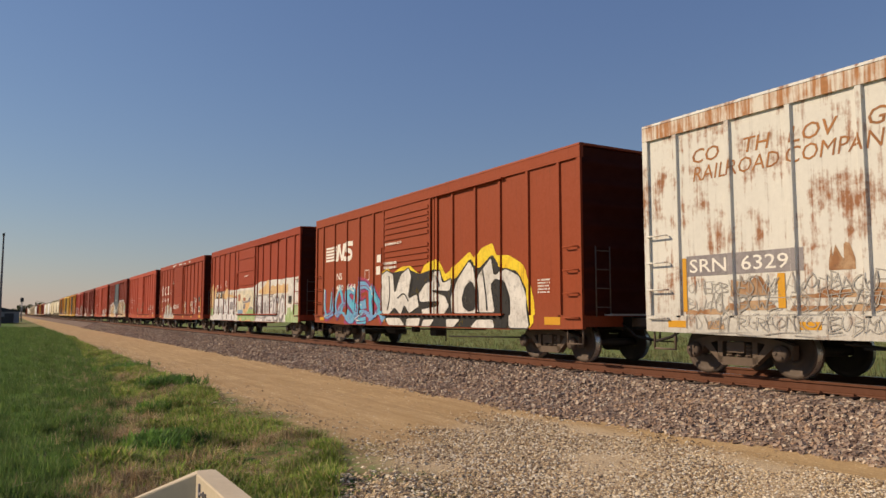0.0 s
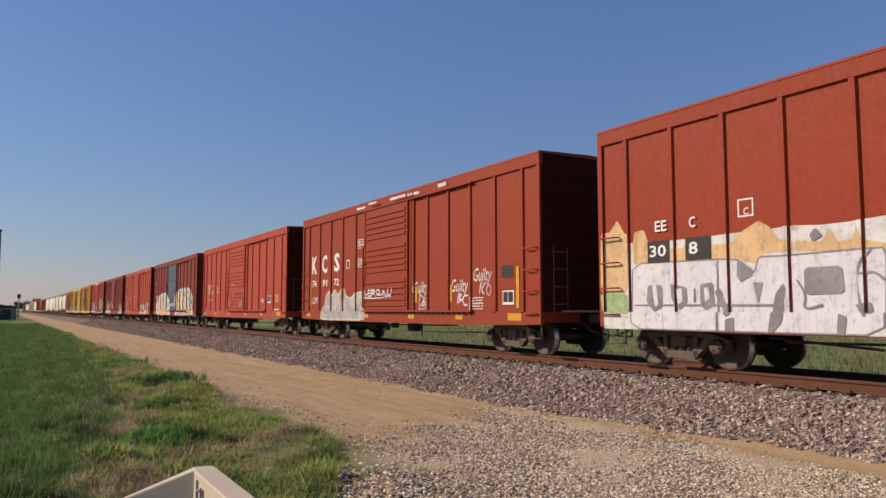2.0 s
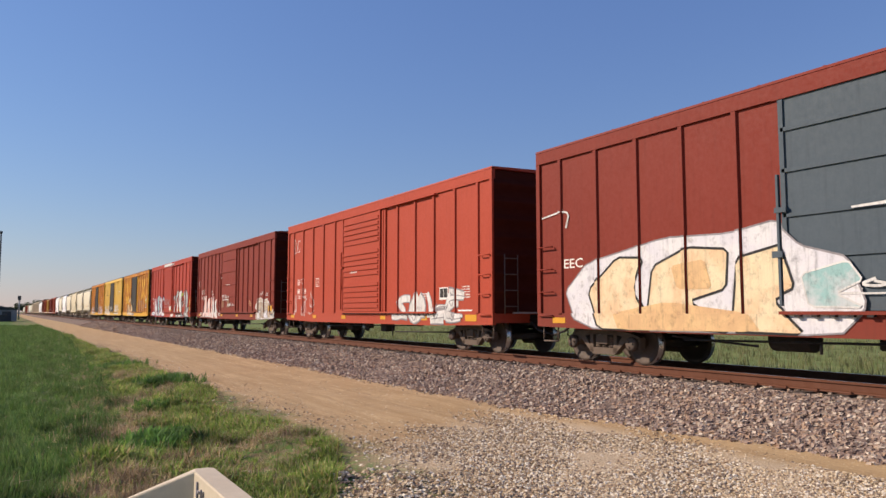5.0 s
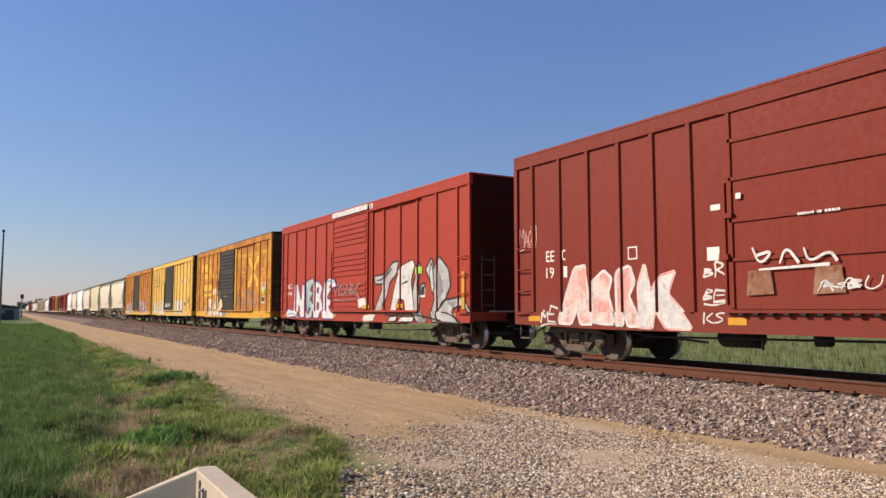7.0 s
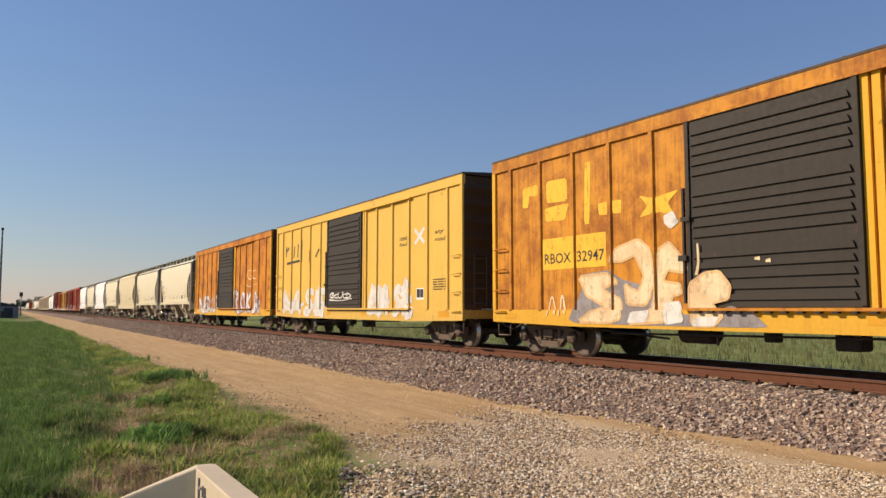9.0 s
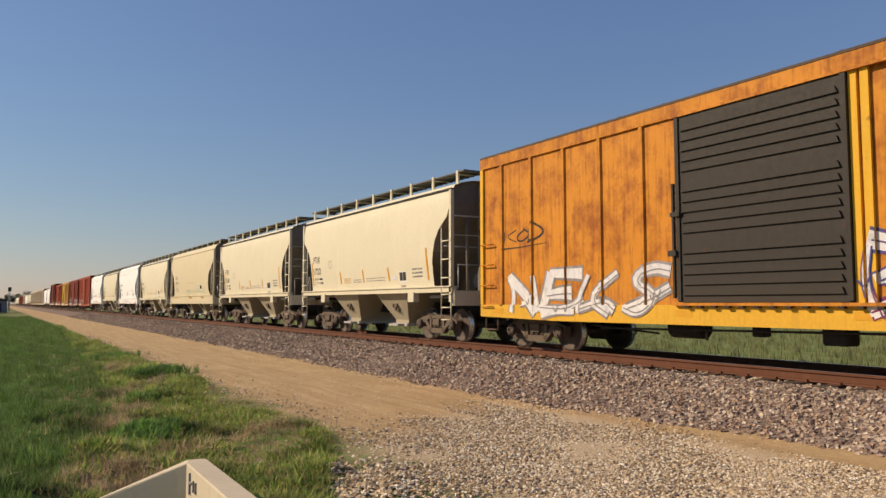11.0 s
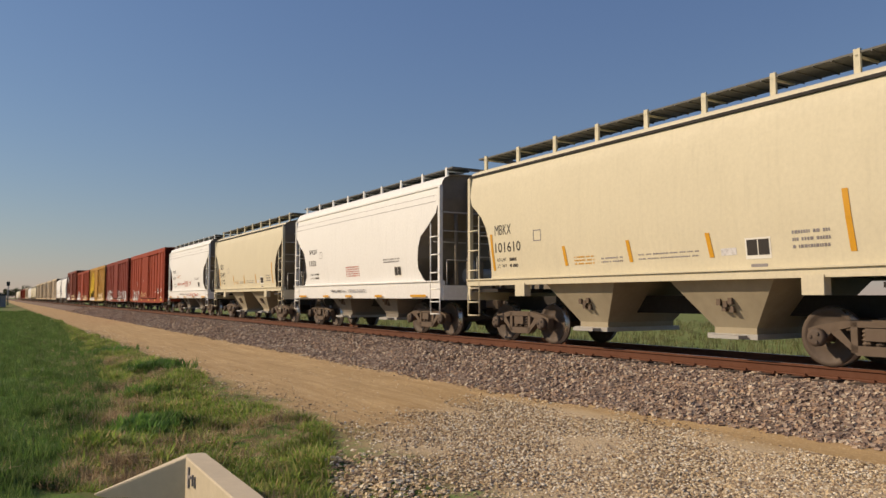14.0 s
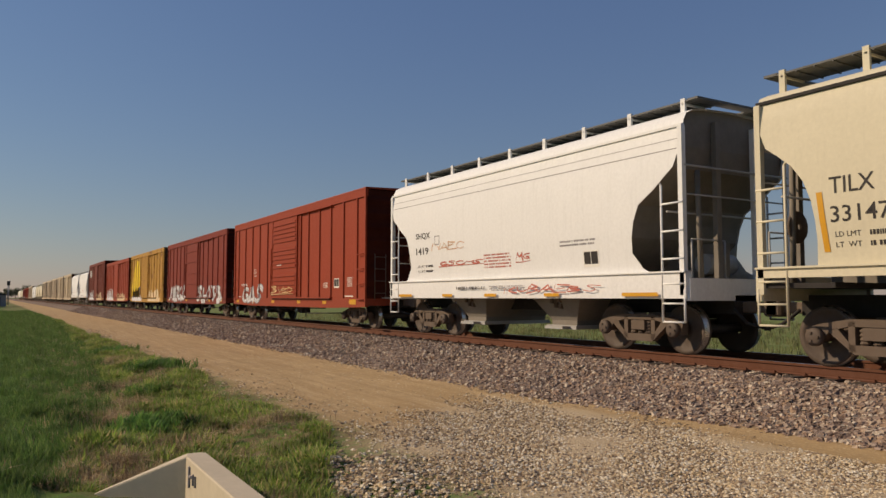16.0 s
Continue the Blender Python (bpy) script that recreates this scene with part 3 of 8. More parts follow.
def ground_material():
    n = Nodes("ground_earth")
    c = n.coords()
    x, y = n.axis(c, 0), n.axis(c, 1)
    wob = n.math("MULTIPLY", n.math("SUBTRACT", n.noise(c, 0.9, 6, 0.65), 0.5), 1.6)
    wob2 = n.math("MULTIPLY", n.math("SUBTRACT", n.noise(c, 3.0, 6, 0.7), 0.5), 0.7)
    xw = n.math("ADD", n.math("ADD", x, wob), wob2)
    fine = n.noise(c, 45, 8, 0.75)
    mid = n.noise(c, 6, 6, 0.65)
    along = n.noise(n.coords(scale=(3.2, 0.16, 1)), 1.4, 6, 0.65)
    green = n.mix(n.ramp(mid, 0.35, 0.7), (0.05, 0.12, 0.02), (0.10, 0.19, 0.035))
    green = n.mix(n.ramp(n.noise(c, 0.35, 4), 0.45, 0.65, 0, 0.5), green, (0.16, 0.18, 0.055))
    dry = n.mix(n.ramp(mid, 0.4, 0.7), (0.18, 0.14, 0.07), (0.42, 0.33, 0.19))
    field = n.mix(n.ramp(xw, 0.3, 1.4), green, n.mix(n.ramp(mid, 0.45, 0.55), dry, green))
    dirt = n.mix(n.ramp(along, 0.35, 0.68), (0.42, 0.285, 0.135), (0.62, 0.455, 0.25))
    dirt = n.mix(n.ramp(fine, 0.4, 0.62, 0, 0.7), dirt, (0.30, 0.20, 0.105))
    dirt = n.mix(n.ramp(n.noise(c, 22, 3, 0.5), 0.62, 0.68, 0, 0.6), dirt, (0.72, 0.62, 0.46))
    dirt = n.mix(n.ramp(n.noise(c, 1.3, 5, 0.65), 0.45, 0.65, 0, 0.5), dirt, (0.36, 0.25, 0.13))
    col = n.mix(n.ramp(xw, 3.9, 4.5), field, dirt)
    far = n.mix(n.ramp(n.noise(c, 0.8, 6, 0.7), 0.35, 0.65), (0.10, 0.16, 0.035), (0.24, 0.25, 0.10))
    far = n.mix(n.ramp(mid, 0.4, 0.7, 0, 0.6), far, (0.16, 0.20, 0.05))
    bed = n.mix(n.ramp(n.noise(c, 26, 4, 0.7), 0.38, 0.62), (0.10, 0.075, 0.064), (0.27, 0.205, 0.165))
    toe = n.math("SUBTRACT", x, n.ramp(y, 12.0, 4.5, 0.0, 0.68))
    col = n.mix(n.ramp(n.math("ADD", toe, n.math("MULTIPLY", wob2, 0.5)), 8.2, 8.5), col, bed)
    col = n.mix(n.ramp(n.math("ADD", x, wob2), 15.4, 16.0), col, far)
    grit = n.math("ADD", y, n.math("ADD", n.math("MULTIPLY", x, -0.65), wob))
    pale = n.mix(n.ramp(fine, 0.3, 0.7), (0.36, 0.27, 0.165), (0.66, 0.54, 0.37))
    near = n.math("MULTIPLY", n.ramp(grit, 6.5, 5.2), n.ramp(xw, 3.4, 4.6))
    near = n.math("MULTIPLY", near, n.ramp(n.math("ADD", x, n.math("MULTIPLY", wob2, 0.6)), 8.2, 7.7))
    col = n.mix(near, col, pale)
    n.bump(n.math("ADD", fine, n.math("MULTIPLY", mid, 0.6)), 0.5, 0.03)
    return n.done(col, 0.95, 0, 0.15)


def make_ground():
    xs = [-2500, -900, -300, -120, -60, -30, -15, -8, -5] + [-3 + 0.2 * k for k in range(36)] + [4.2 + 0.3 * k for k in range(53)] + [21, 23, 26, 32, 45, 80, 160, 400, 1200, 3000]
    ys = [-400, -120, -40, -15, -6, -3, 0, 2, 3] + [4 + 0.2 * k for k in range(80)] + [20 + 0.75 * k for k in range(42)] + [52, 56, 62, 70, 80, 95, 120, 160, 220, 320, 500, 900, 1800, 3600]
    rng = random.Random(3)
    vs, fs = [], []
    for y in ys:
        for x in xs:
            bump = (noise.noise((x * 0.7, y * 0.7, 0)) * 0.03 + noise.noise((x * 2.2, y * 2.2, 4)) * 0.012) if -4 < x < 21 and -3 < y < 50 else 0
            # two shallow wheel ruts along the road
            rut = -0.025 * math.exp(-((x - 5.3) / 0.3) ** 2) - 0.025 * math.exp(-((x - 7.0) / 0.3) ** 2) if y > 8 else 0
            vs.append((x, y, ground_z(x, y) + bump + rut))
    w = len(xs)
    for j in range(len(ys) - 1):
        for i in range(w - 1):
            a = j * w + i
            fs.append((a, a + 1, a + w + 1, a + w))
    me = bpy.data.meshes.new("ground")
    me.from_pydata(vs, [], fs)
    me.polygons.foreach_set("use_smooth", [True] * len(fs))
    me.materials.append(ground_material())
    tagged(new("ground", me), "flat farmland with a sandy track, gravel and green verge", "ground", kind="structure")


make_ground()


def scatter(name, label, category, material, places, shape, kind="stuff"):
    """Joins many small turned and scaled copies of a shape (verts, faces) into one mesh. places: x, y, z, size, turn, lean, squash."""
    sv, sf = np.array(shape[0], float), np.array(shape[1], int)
    P = np.array(places, float)
    n, m = len(P), len(sv)
    ca, sa = np.cos(P[:, 4]), np.sin(P[:, 4])
    cl, sl = np.cos(P[:, 5]), np.sin(P[:, 5])
    v = sv[None] * P[:, 3][:, None, None] * np.stack([np.ones(n), np.ones(n), P[:, 6]], 1)[:, None, :]
    x, y, z = v[..., 0], v[..., 1], v[..., 2]
    y, z = y * cl[:, None] - z * sl[:, None], y * sl[:, None] + z * cl[:, None]
    x, y = x * ca[:, None] - y * sa[:, None], x * sa[:, None] + y * ca[:, None]
    v = np.stack([x, y, z], -1) + P[:, None, :3]
    f = sf[None] + (np.arange(n) * m)[:, None, None]
    me = bpy.data.meshes.new(name)
    me.from_pydata(v.reshape(-1, 3).tolist(), [], f.reshape(-1, sf.shape[1]).tolist())
    me.materials.append(material)
    return tagged(new(name, me), label, category, kind=kind)


def island_material(name, stops, rough=0.85, bump_scale=40):
    n = Nodes(name)
    r = n.tree.nodes.new("ShaderNodeNewGeometry").outputs["Random Per Island"]
    ramp = n.tree.nodes.new("ShaderNodeValToRGB")
    ramp.color_ramp.interpolation = "CONSTANT"
    while len(ramp.color_ramp.elements) < len(stops):
        ramp.color_ramp.elements.new(0.5)
    for k, (el, col) in enumerate(zip(ramp.color_ramp.elements, stops)):
        el.position, el.color = k / len(stops), (*col, 1)
    n.put(ramp.inputs[0], r)
    fine = n.noise(n.coords(), bump_scale, 5)
    col = n.mix(n.ramp(fine, 0.3, 0.7, 0, 0.4), ramp.outputs[0], (0.12, 0.09, 0.07))
    n.bump(fine, 0.3, 0.01)
    return n.done(col, rough, 0, 0.3)


# ---- rails, ties ----
def make_track():
    track = thing("track", "rusty steel rails on wooden ties in grey ballast", "railway track", kind="structure")
    prof = [(-0.075, 0), (0.075, 0), (0.07, 0.02), (0.012, 0.035), (0.012, 0.125), (0.036, 0.135), (0.036, 0.168), (0.028, 0.174), (-0.028, 0.174), (-0.036, 0.168),
            (-0.036, 0.135), (-0.012, 0.125), (-0.012, 0.035), (-0.07, 0.02)]
    rusty = plain("rail_rust", (0.125, 0.048, 0.025), 0.8, 0, 0.4, 6)
    shiny = plain("rail_running_surface", (0.45, 0.42, 0.40), 0.35, 0.9, 0.2)
    for s in (-1, 1):
        bm = bmesh.new()
        ends = [[bm.verts.new((TRACK_X + s * 0.755 + x, y, RAIL_Z - 0.174 + z)) for x, z in prof] for y in (-120, 1500)]
        m = len(prof)
        for k in range(m):
            f = bm.faces.new((ends[0][k], ends[0][(k + 1) % m], ends[1][(k + 1) % m], ends[1][k]))
            f.material_index = 1 if k == 7 else 0
        bm.faces.new(ends[0])
        bm.faces.new(ends[1])
        bmesh.ops.recalc_face_normals(bm, faces=bm.faces)
        r = part("rail", bm, rusty, track, "rust-brown steel rail with bright top")
        r.data.materials.append(shiny)
    wood = plain("tie_wood", (0.075, 0.058, 0.048), 0.9, 0, 0.5, 5, 0.5)
    tie = kept("tie", lambda: boxes((-1.3, 1.3, -0.11, 0.11, -0.18, 0.0, 0.01)))
    plate = kept("tie_plate", lambda: boxes((-0.2, 0.2, -0.1, 0.1, 0.0, 0.018), (-0.11, -0.08, -0.06, -0.03, 0.0, 0.05), (0.08, 0.11, 0.03, 0.06, 0.0, 0.05)))
    rng = random.Random(5)
    for k in range(150):
        t = part("tie", tie, wood, track)
        t.location = (TRACK_X + rng.uniform(-0.03, 0.03), -8 + k * 0.54, RAIL_Z - 0.178)
        t.rotation_euler = (0, 0, rng.uniform(-0.015, 0.015))
        for s in (-1, 1):
            if k < 90 and s < 0:
                p = part("tie_plate", plate, rusty, track)
                p.location = (TRACK_X + s * 0.755, -8 + k * 0.54, RAIL_Z - 0.19)
    bm = bmesh.new()
    for k in range(600):
        y = -8 + (150 + k) * 0.54
        box(bm, TRACK_X - 1.3, TRACK_X + 1.3, y - 0.11, y + 0.11, RAIL_Z - 0.36, RAIL_Z - 0.18)
    tagged(part("far_ties", bm, wood, track), "row of weathered wooden ties", kind="stuff")


make_track()

# ---- the cars in their order, places along the track at the start ----
BRICK = paint("red_oxide_paint", (0.30, 0.042, 0.013), 0.16)
BROWN = paint("brown_oxide_paint", (0.29, 0.052, 0.013), 0.2)
BRIGHT = paint("fresh_red_paint", (0.40, 0.057, 0.024), 0.08, 0.3, 0.2)
MAROON = paint("maroon_paint", (0.205, 0.026, 0.012), 0.12)
SCARLET = paint("faded_scarlet_paint", (0.37, 0.042, 0.02), 0.14)
DARK = paint("dark_brown_paint", (0.17, 0.03, 0.015), 0.18)
RUSTY_WHITE = paint("rusted_white_paint", (0.69, 0.69, 0.64), 0.56, 0.3, 0.6, (0.36, 0.12, 0.025), 0.35, 0.06, 0.85, 0.5)
RUST_CHORD = paint("rusted_white_eave", (0.70, 0.66, 0.58), 0.66, 0.3, 0.3, (0.50, 0.19, 0.04), 0.5, 0.08, 0.5, 0.9)
ORANGE = paint("rust_stained_yellow_paint", (0.59, 0.25, 0.022), 0.7, 0.5, 0.3, (0.42, 0.14, 0.018), 0.7, 0.1)
YELLOW = paint("pale_yellow_paint", (0.72, 0.46, 0.09), 0.22, 0.4, 0.35)
AMBERED = paint("orange_rusted_paint", (0.58, 0.225, 0.018), 0.62, 0.5, 0.3, (0.40, 0.115, 0.015), 0.8, 0.1)
CREAM = paint("cream_paint", (0.67, 0.615, 0.46), 0.02, 0.3, 0.3, streaks=0.12)
CREAM_OLD = paint("dull_cream_paint", (0.62, 0.545, 0.37), 0.06, 0.3, 0.45, streaks=0.2)
BONE = paint("white_paint", (0.82, 0.825, 0.815), 0.03, 0.2, 0.3, streaks=0.12)
GREY_DOOR = paint("blue_grey_door_paint", (0.075, 0.10, 0.12), 0.12)
BLACK_DOOR = paint("black_door_paint", (0.04, 0.034, 0.029), 0.3)
# end walls darker than the yellow and gold sides
BLACK_END = paint("dark_brown_end", (0.085, 0.045, 0.02), 0.4)
GOLD_TRIM = paint("yellow_trim_paint", (0.72, 0.40, 0.03), 0.3)
DARK_ROOF = paint("dark_rusty_roof", (0.07, 0.045, 0.03), 0.3)
PALE_ROOF = paint("peeling_white_roof", (0.6, 0.55, 0.5), 0.5)

cars = {}
cars["white"] = box_car("white box car with rust streaks and scribbled lower side", -5.7, 10.05, RUSTY_WHITE, top=4.62, chord_mat=RUST_CHORD)
cars["brown"] = box_car("brown box car with white, yellow and blue graffiti", 11.85, 27.56, BROWN, peak=0.03)
cars["band"] = box_car("red-brown box car with a white painted band and letters", 29.42, 45.16, BRICK, door="plain")
cars["initials"] = box_car("red box car with white lettering and a silver patch", 47.09, 62.68, BRICK, roof_mat=BRICK)
cars["clean"] = box_car("clean bright red box car with a ribbed door", 64.74, 80.40, BRIGHT)
cars["grey_door"] = box_car("dark red box car with blue-grey door and cream graffiti", 82.29, 98.1, MAROON, GREY_DOOR, door="plain", end_mat=DARK)
cars["tagged_red"] = box_car("red box car with white scribbled tags", 99.9, 115.5, BRIGHT)
cars["maroon"] = box_car("maroon box car with pink and white graffiti", 117.35, 132.96, MAROON, door="plain", top=4.7, peak=0.15, posts=(2.53, 3.42, 4.32, 5.24, 6.17, 7.13))
cars["scarlet"] = box_car("scarlet box car with silver and blue graffiti", 134.95, 150.5, SCARLET, peak=0.03)
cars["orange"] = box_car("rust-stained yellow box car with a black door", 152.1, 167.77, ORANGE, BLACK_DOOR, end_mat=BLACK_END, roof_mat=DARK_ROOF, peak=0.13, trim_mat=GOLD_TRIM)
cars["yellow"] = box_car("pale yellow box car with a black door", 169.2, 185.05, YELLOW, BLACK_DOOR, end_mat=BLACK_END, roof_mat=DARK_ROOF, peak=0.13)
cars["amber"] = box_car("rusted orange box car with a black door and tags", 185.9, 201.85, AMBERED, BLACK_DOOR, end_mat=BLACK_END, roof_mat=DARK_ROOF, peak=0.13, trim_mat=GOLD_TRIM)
cars["hop_a"] = hopper_car("cream covered hopper car with amber strips", 203.1, 214.4, CREAM, UNDER)
cars["hop_b"] = hopper_car("cream covered hopper car with amber strips", 215.8, 227.1, CREAM, UNDER)
cars["hop_c"] = hopper_car("dull cream covered hopper car with faint green scribbles", 228.35, 240.3, CREAM_OLD, deep=True)
cars["hop_d"] = hopper_car("cream covered hopper car with black lettering", 241.6, 253.25, CREAM, UNDER)
cars["hop_e"] = hopper_car("clean white covered hopper car", 254.5, 266.0, BONE, deep=True)
cars["hop_f"] = hopper_car("cream covered hopper car with black lettering", 267.4, 278.8, CREAM, UNDER)
cars["hop_g"] = hopper_car("white covered hopper car with red scribbles", 280.1, 291.5, BONE, deep=True)
cars["last_red"] = box_car("weathered red box car with pale scribbles", 293.36, 309.0, BRICK)
cars["last_dark"] = box_car("dark red box car with white graffiti along the bottom", 310.55, 326.2, MAROON, door="plain")
cars["last_gold"] = box_car("gold and brown box car", 327.72, 343.0, paint("gold_paint", (0.45, 0.24, 0.04), 0.5), end_mat=BLACK_END)
cars["last_scuffed"] = box_car("scuffed red box car", 344.4, 360.4, BRICK, door="plain")
cars["last_tall"] = box_car("tall maroon box car", 362.1, 378.3, DARK, door="plain", top=5.2)


def far_cars():
    """The rest of the train: light hoppers and box cars far down the line."""
    hop_white, hop_cream = cars["hop_e"], cars["hop_d"]
    pale = box_car("beige box car far down the line", 405.5, 421.3, paint("beige_paint", (0.55, 0.45, 0.32), 0.3), top=4.9)
    src = {"w": (hop_white, 11.4, 1.4), "c": (hop_cream, 11.4, 1.4), "r": (cars["last_red"], 15.65, 1.9), "b": (pale, 15.8, 1.8), "d": (cars["last_dark"], 15.65, 1.9)}
    at = 379.7
    for ch in "wwbbbbbcccwwbbrrddcccwwcc":
        base, length, gap = src[ch]
        if 405 < at < 422 and ch == "b" and not any(c is pale and m == at + length / 2 for c, m in moving):
            moving[:] = [(c, m) if c is not pale else (c, at + length / 2) for c, m in moving]
        else:
            moving.append((copy_thing(base, base.matrix_basis), at + length / 2))
        at += length + gap




# ---- lettering and graffiti ----
FONT = {  # strokes of block letters in a unit box
    "A": [[(0, 0), (0.45, 1)], [(0.5, 1), (1, 0)], [(0.22, 0.35), (0.8, 0.4)]], "B": [[(0.1, 0), (0.1, 1)], [(0.1, 1), (0.8, 0.8), (0.15, 0.52)], [(0.15, 0.5), (0.95, 0.3), (0.1, 0)]],
    "C": [[(0.95, 0.8), (0.5, 1), (0.08, 0.5), (0.5, 0), (0.95, 0.2)]], "D": [[(0.1, 0), (0.1, 1)], [(0.1, 1), (0.9, 0.7), (0.9, 0.3), (0.1, 0)]],
    "E": [[(0.1, 0), (0.1, 1)], [(0.1, 1), (0.95, 0.95)], [(0.1, 0.5), (0.75, 0.55)], [(0.1, 0), (1, 0.05)]], "F": [[(0.1, 0), (0.1, 1)], [(0.1, 1), (0.95, 0.95)], [(0.1, 0.5), (0.75, 0.55)]],
    "G": [[(0.95, 0.85), (0.5, 1), (0.08, 0.5), (0.5, 0), (0.95, 0.15)], [(0.95, 0.1), (0.9, 0.45), (0.55, 0.45)]], "I": [[(0.5, 0), (0.5, 1)]],
    "K": [[(0.1, 0), (0.1, 1)], [(0.9, 1), (0.15, 0.5), (0.95, 0)]], "L": [[(0.15, 1), (0.1, 0)], [(0.1, 0), (0.95, 0.05)]],
    "M": [[(0, 0), (0.15, 1)], [(0.15, 1), (0.5, 0.4), (0.85, 1)], [(0.85, 1), (1, 0)]], "N": [[(0.05, 0), (0.1, 1)], [(0.1, 1), (0.9, 0)], [(0.9, 0), (0.95, 1)]],
    "O": [[(0.5, 1), (0.05, 0.5), (0.5, 0), (0.95, 0.5), (0.5, 1)]], "R": [[(0.1, 0), (0.1, 1)], [(0.1, 1), (0.95, 0.78), (0.15, 0.5)], [(0.3, 0.5), (1, 0)]],
    "S": [[(0.95, 0.85), (0.5, 1), (0.1, 0.75), (0.85, 0.35), (0.5, 0), (0.05, 0.15)]], "T": [[(0.5, 0), (0.5, 1)], [(0, 1), (1, 0.95)]],
    "U": [[(0.08, 1), (0.1, 0.25), (0.5, 0), (0.9, 0.25), (0.92, 1)]], "V": [[(0, 1), (0.5, 0)], [(0.5, 0), (1, 1)]], "W": [[(0, 1), (0.25, 0), (0.5, 0.6), (0.75, 0), (1, 1)]],
}


class Flat:
    """A flat shape on a car's side: u metres from the rear end, z metres over the rail."""

    def __init__(self):
        self.v, self.f, self.lift = [], [], []

    def poly(self, pts, lift=0.0):
        n = len(self.v)
        self.v += pts
        self.f.append(tuple(range(n, n + len(pts))))
        self.lift.append(lift)
        return self

    def rect(self, u0, u1, z0, z1, lift=0.0):
        return self.poly([(u0, z0), (u1, z0), (u1, z1), (u0, z1)], lift)

    def ribbon(self, pts, width, lift=0.0, ends=(1.0, 1.0)):
        """A band along a softened line; ends: share of the width at both tips."""
        P = [Vector(p) for p in pts]
        if len(P) > 2:
            for _ in range(2):
                Q = [P[0]]
                for a, b in zip(P, P[1:]):
                    Q += [a.lerp(b, 0.25), a.lerp(b, 0.75)]
                P = Q + [P[-1]]
        rows = []
        for k, p in enumerate(P):
            d = (P[min(k + 1, len(P) - 1)] - P[max(k - 1, 0)])
            d = d.normalized() if d.length > 1e-6 else Vector((1, 0))
            s = k / (len(P) - 1)
            w = width * 0.5 * (ends[0] + (ends[1] - ends[0]) * s)
            n = Vector((-d.y, d.x)) * w
            rows.append((tuple(p + n), tuple(p - n)))
        for k, (a, b) in enumerate(zip(rows, rows[1:])):
            self.poly([a[0], a[1], b[1], b[0]], lift + k * 0.00004)
        return self


def rounded(pts):
    """A closed outline with its corners cut once."""
    P = [Vector(p) for p in pts]
    Q = []
    for a, b in zip(P, P[1:] + P[:1]):
        Q += [a.lerp(b, 0.1), a.lerp(b, 0.9)]
    return Q


def sprayed(car, half, fill, edge, layer, *outlines, line=0.06, label="", posts=(2.55, 3.7, 4.82, 5.96, 7.1)):
    """Sprayed letters from their outlines, with a line round each."""
    for k, pts in enumerate(outlines):
        body, rim = Flat(), Flat()
        P = rounded(pts)
        for tri in tessellate_polygon([[p.to_3d() for p in P]]):
            body.poly([tuple(P[i]) for i in tri], k * 0.0003)
        m = len(P)
        sides = []
        for i in range(m):
            d = (P[(i + 1) % m] - P[i - 1]).normalized() * line * 0.5
            sides.append(((P[i].x - d.y, max(0.7, P[i].y + d.x)), (P[i].x + d.y, max(0.7, P[i].y - d.x))))
        for i in range(m):
            a, b = sides[i], sides[(i + 1) % m]
            rim.poly([a[0], a[1], b[1], b[0]], k * 0.0003)
        lay(car, body, fill, "graffiti", layer, label, half, posts)
        if edge:
            lay(car, rim, edge, "graffiti", layer + 1, "", half, posts)


def strokes(car, half, mat, width, layer, *lines, posts=(2.55, 3.7, 4.82, 5.96, 7.1)):
    for k, pts in enumerate(lines):
        fl = Flat().ribbon(pts, width, k * 0.0003, (0.6, 1.1))
        fl.v = [(u, max(0.71, z)) for u, z in fl.v]
        lay(car, fl, mat, "graffiti", layer, "", half, posts)


def letters(text, u0, u1, z0, z1, shear=0.0, bold=0.006):
    """Writing in the built-in font, fitted to a box."""
    cu = bpy.data.curves.new("lettering", "FONT")
    cu.body, cu.shear, cu.resolution_u, cu.offset = text, shear, 2, 0.0 if "M" in text or "W" in text else bold
    ob = bpy.data.objects.new("lettering", cu)
    scene.collection.objects.link(ob)
    me = bpy.data.meshes.new_from_object(ob.evaluated_get(bpy.context.evaluated_depsgraph_get()))
    co = np.array([v.co[:2] for v in me.vertices])
    lo, hi = co.min(0), co.max(0)
    k = (co - lo) / np.maximum(hi - lo, 1e-6)
    fl = Flat()
    fl.v = [(u0 + a * (u1 - u0), z0 + b * (z1 - z0)) for a, b in k]
    fl.f = [tuple(p.vertices) for p in me.polygons]
    fl.lift = [0.0] * len(fl.f)
    bpy.data.objects.remove(ob)
    bpy.data.curves.remove(cu)
    bpy.data.meshes.remove(me)
    return fl


HOPPER_SECT = hopper_section(5.7)


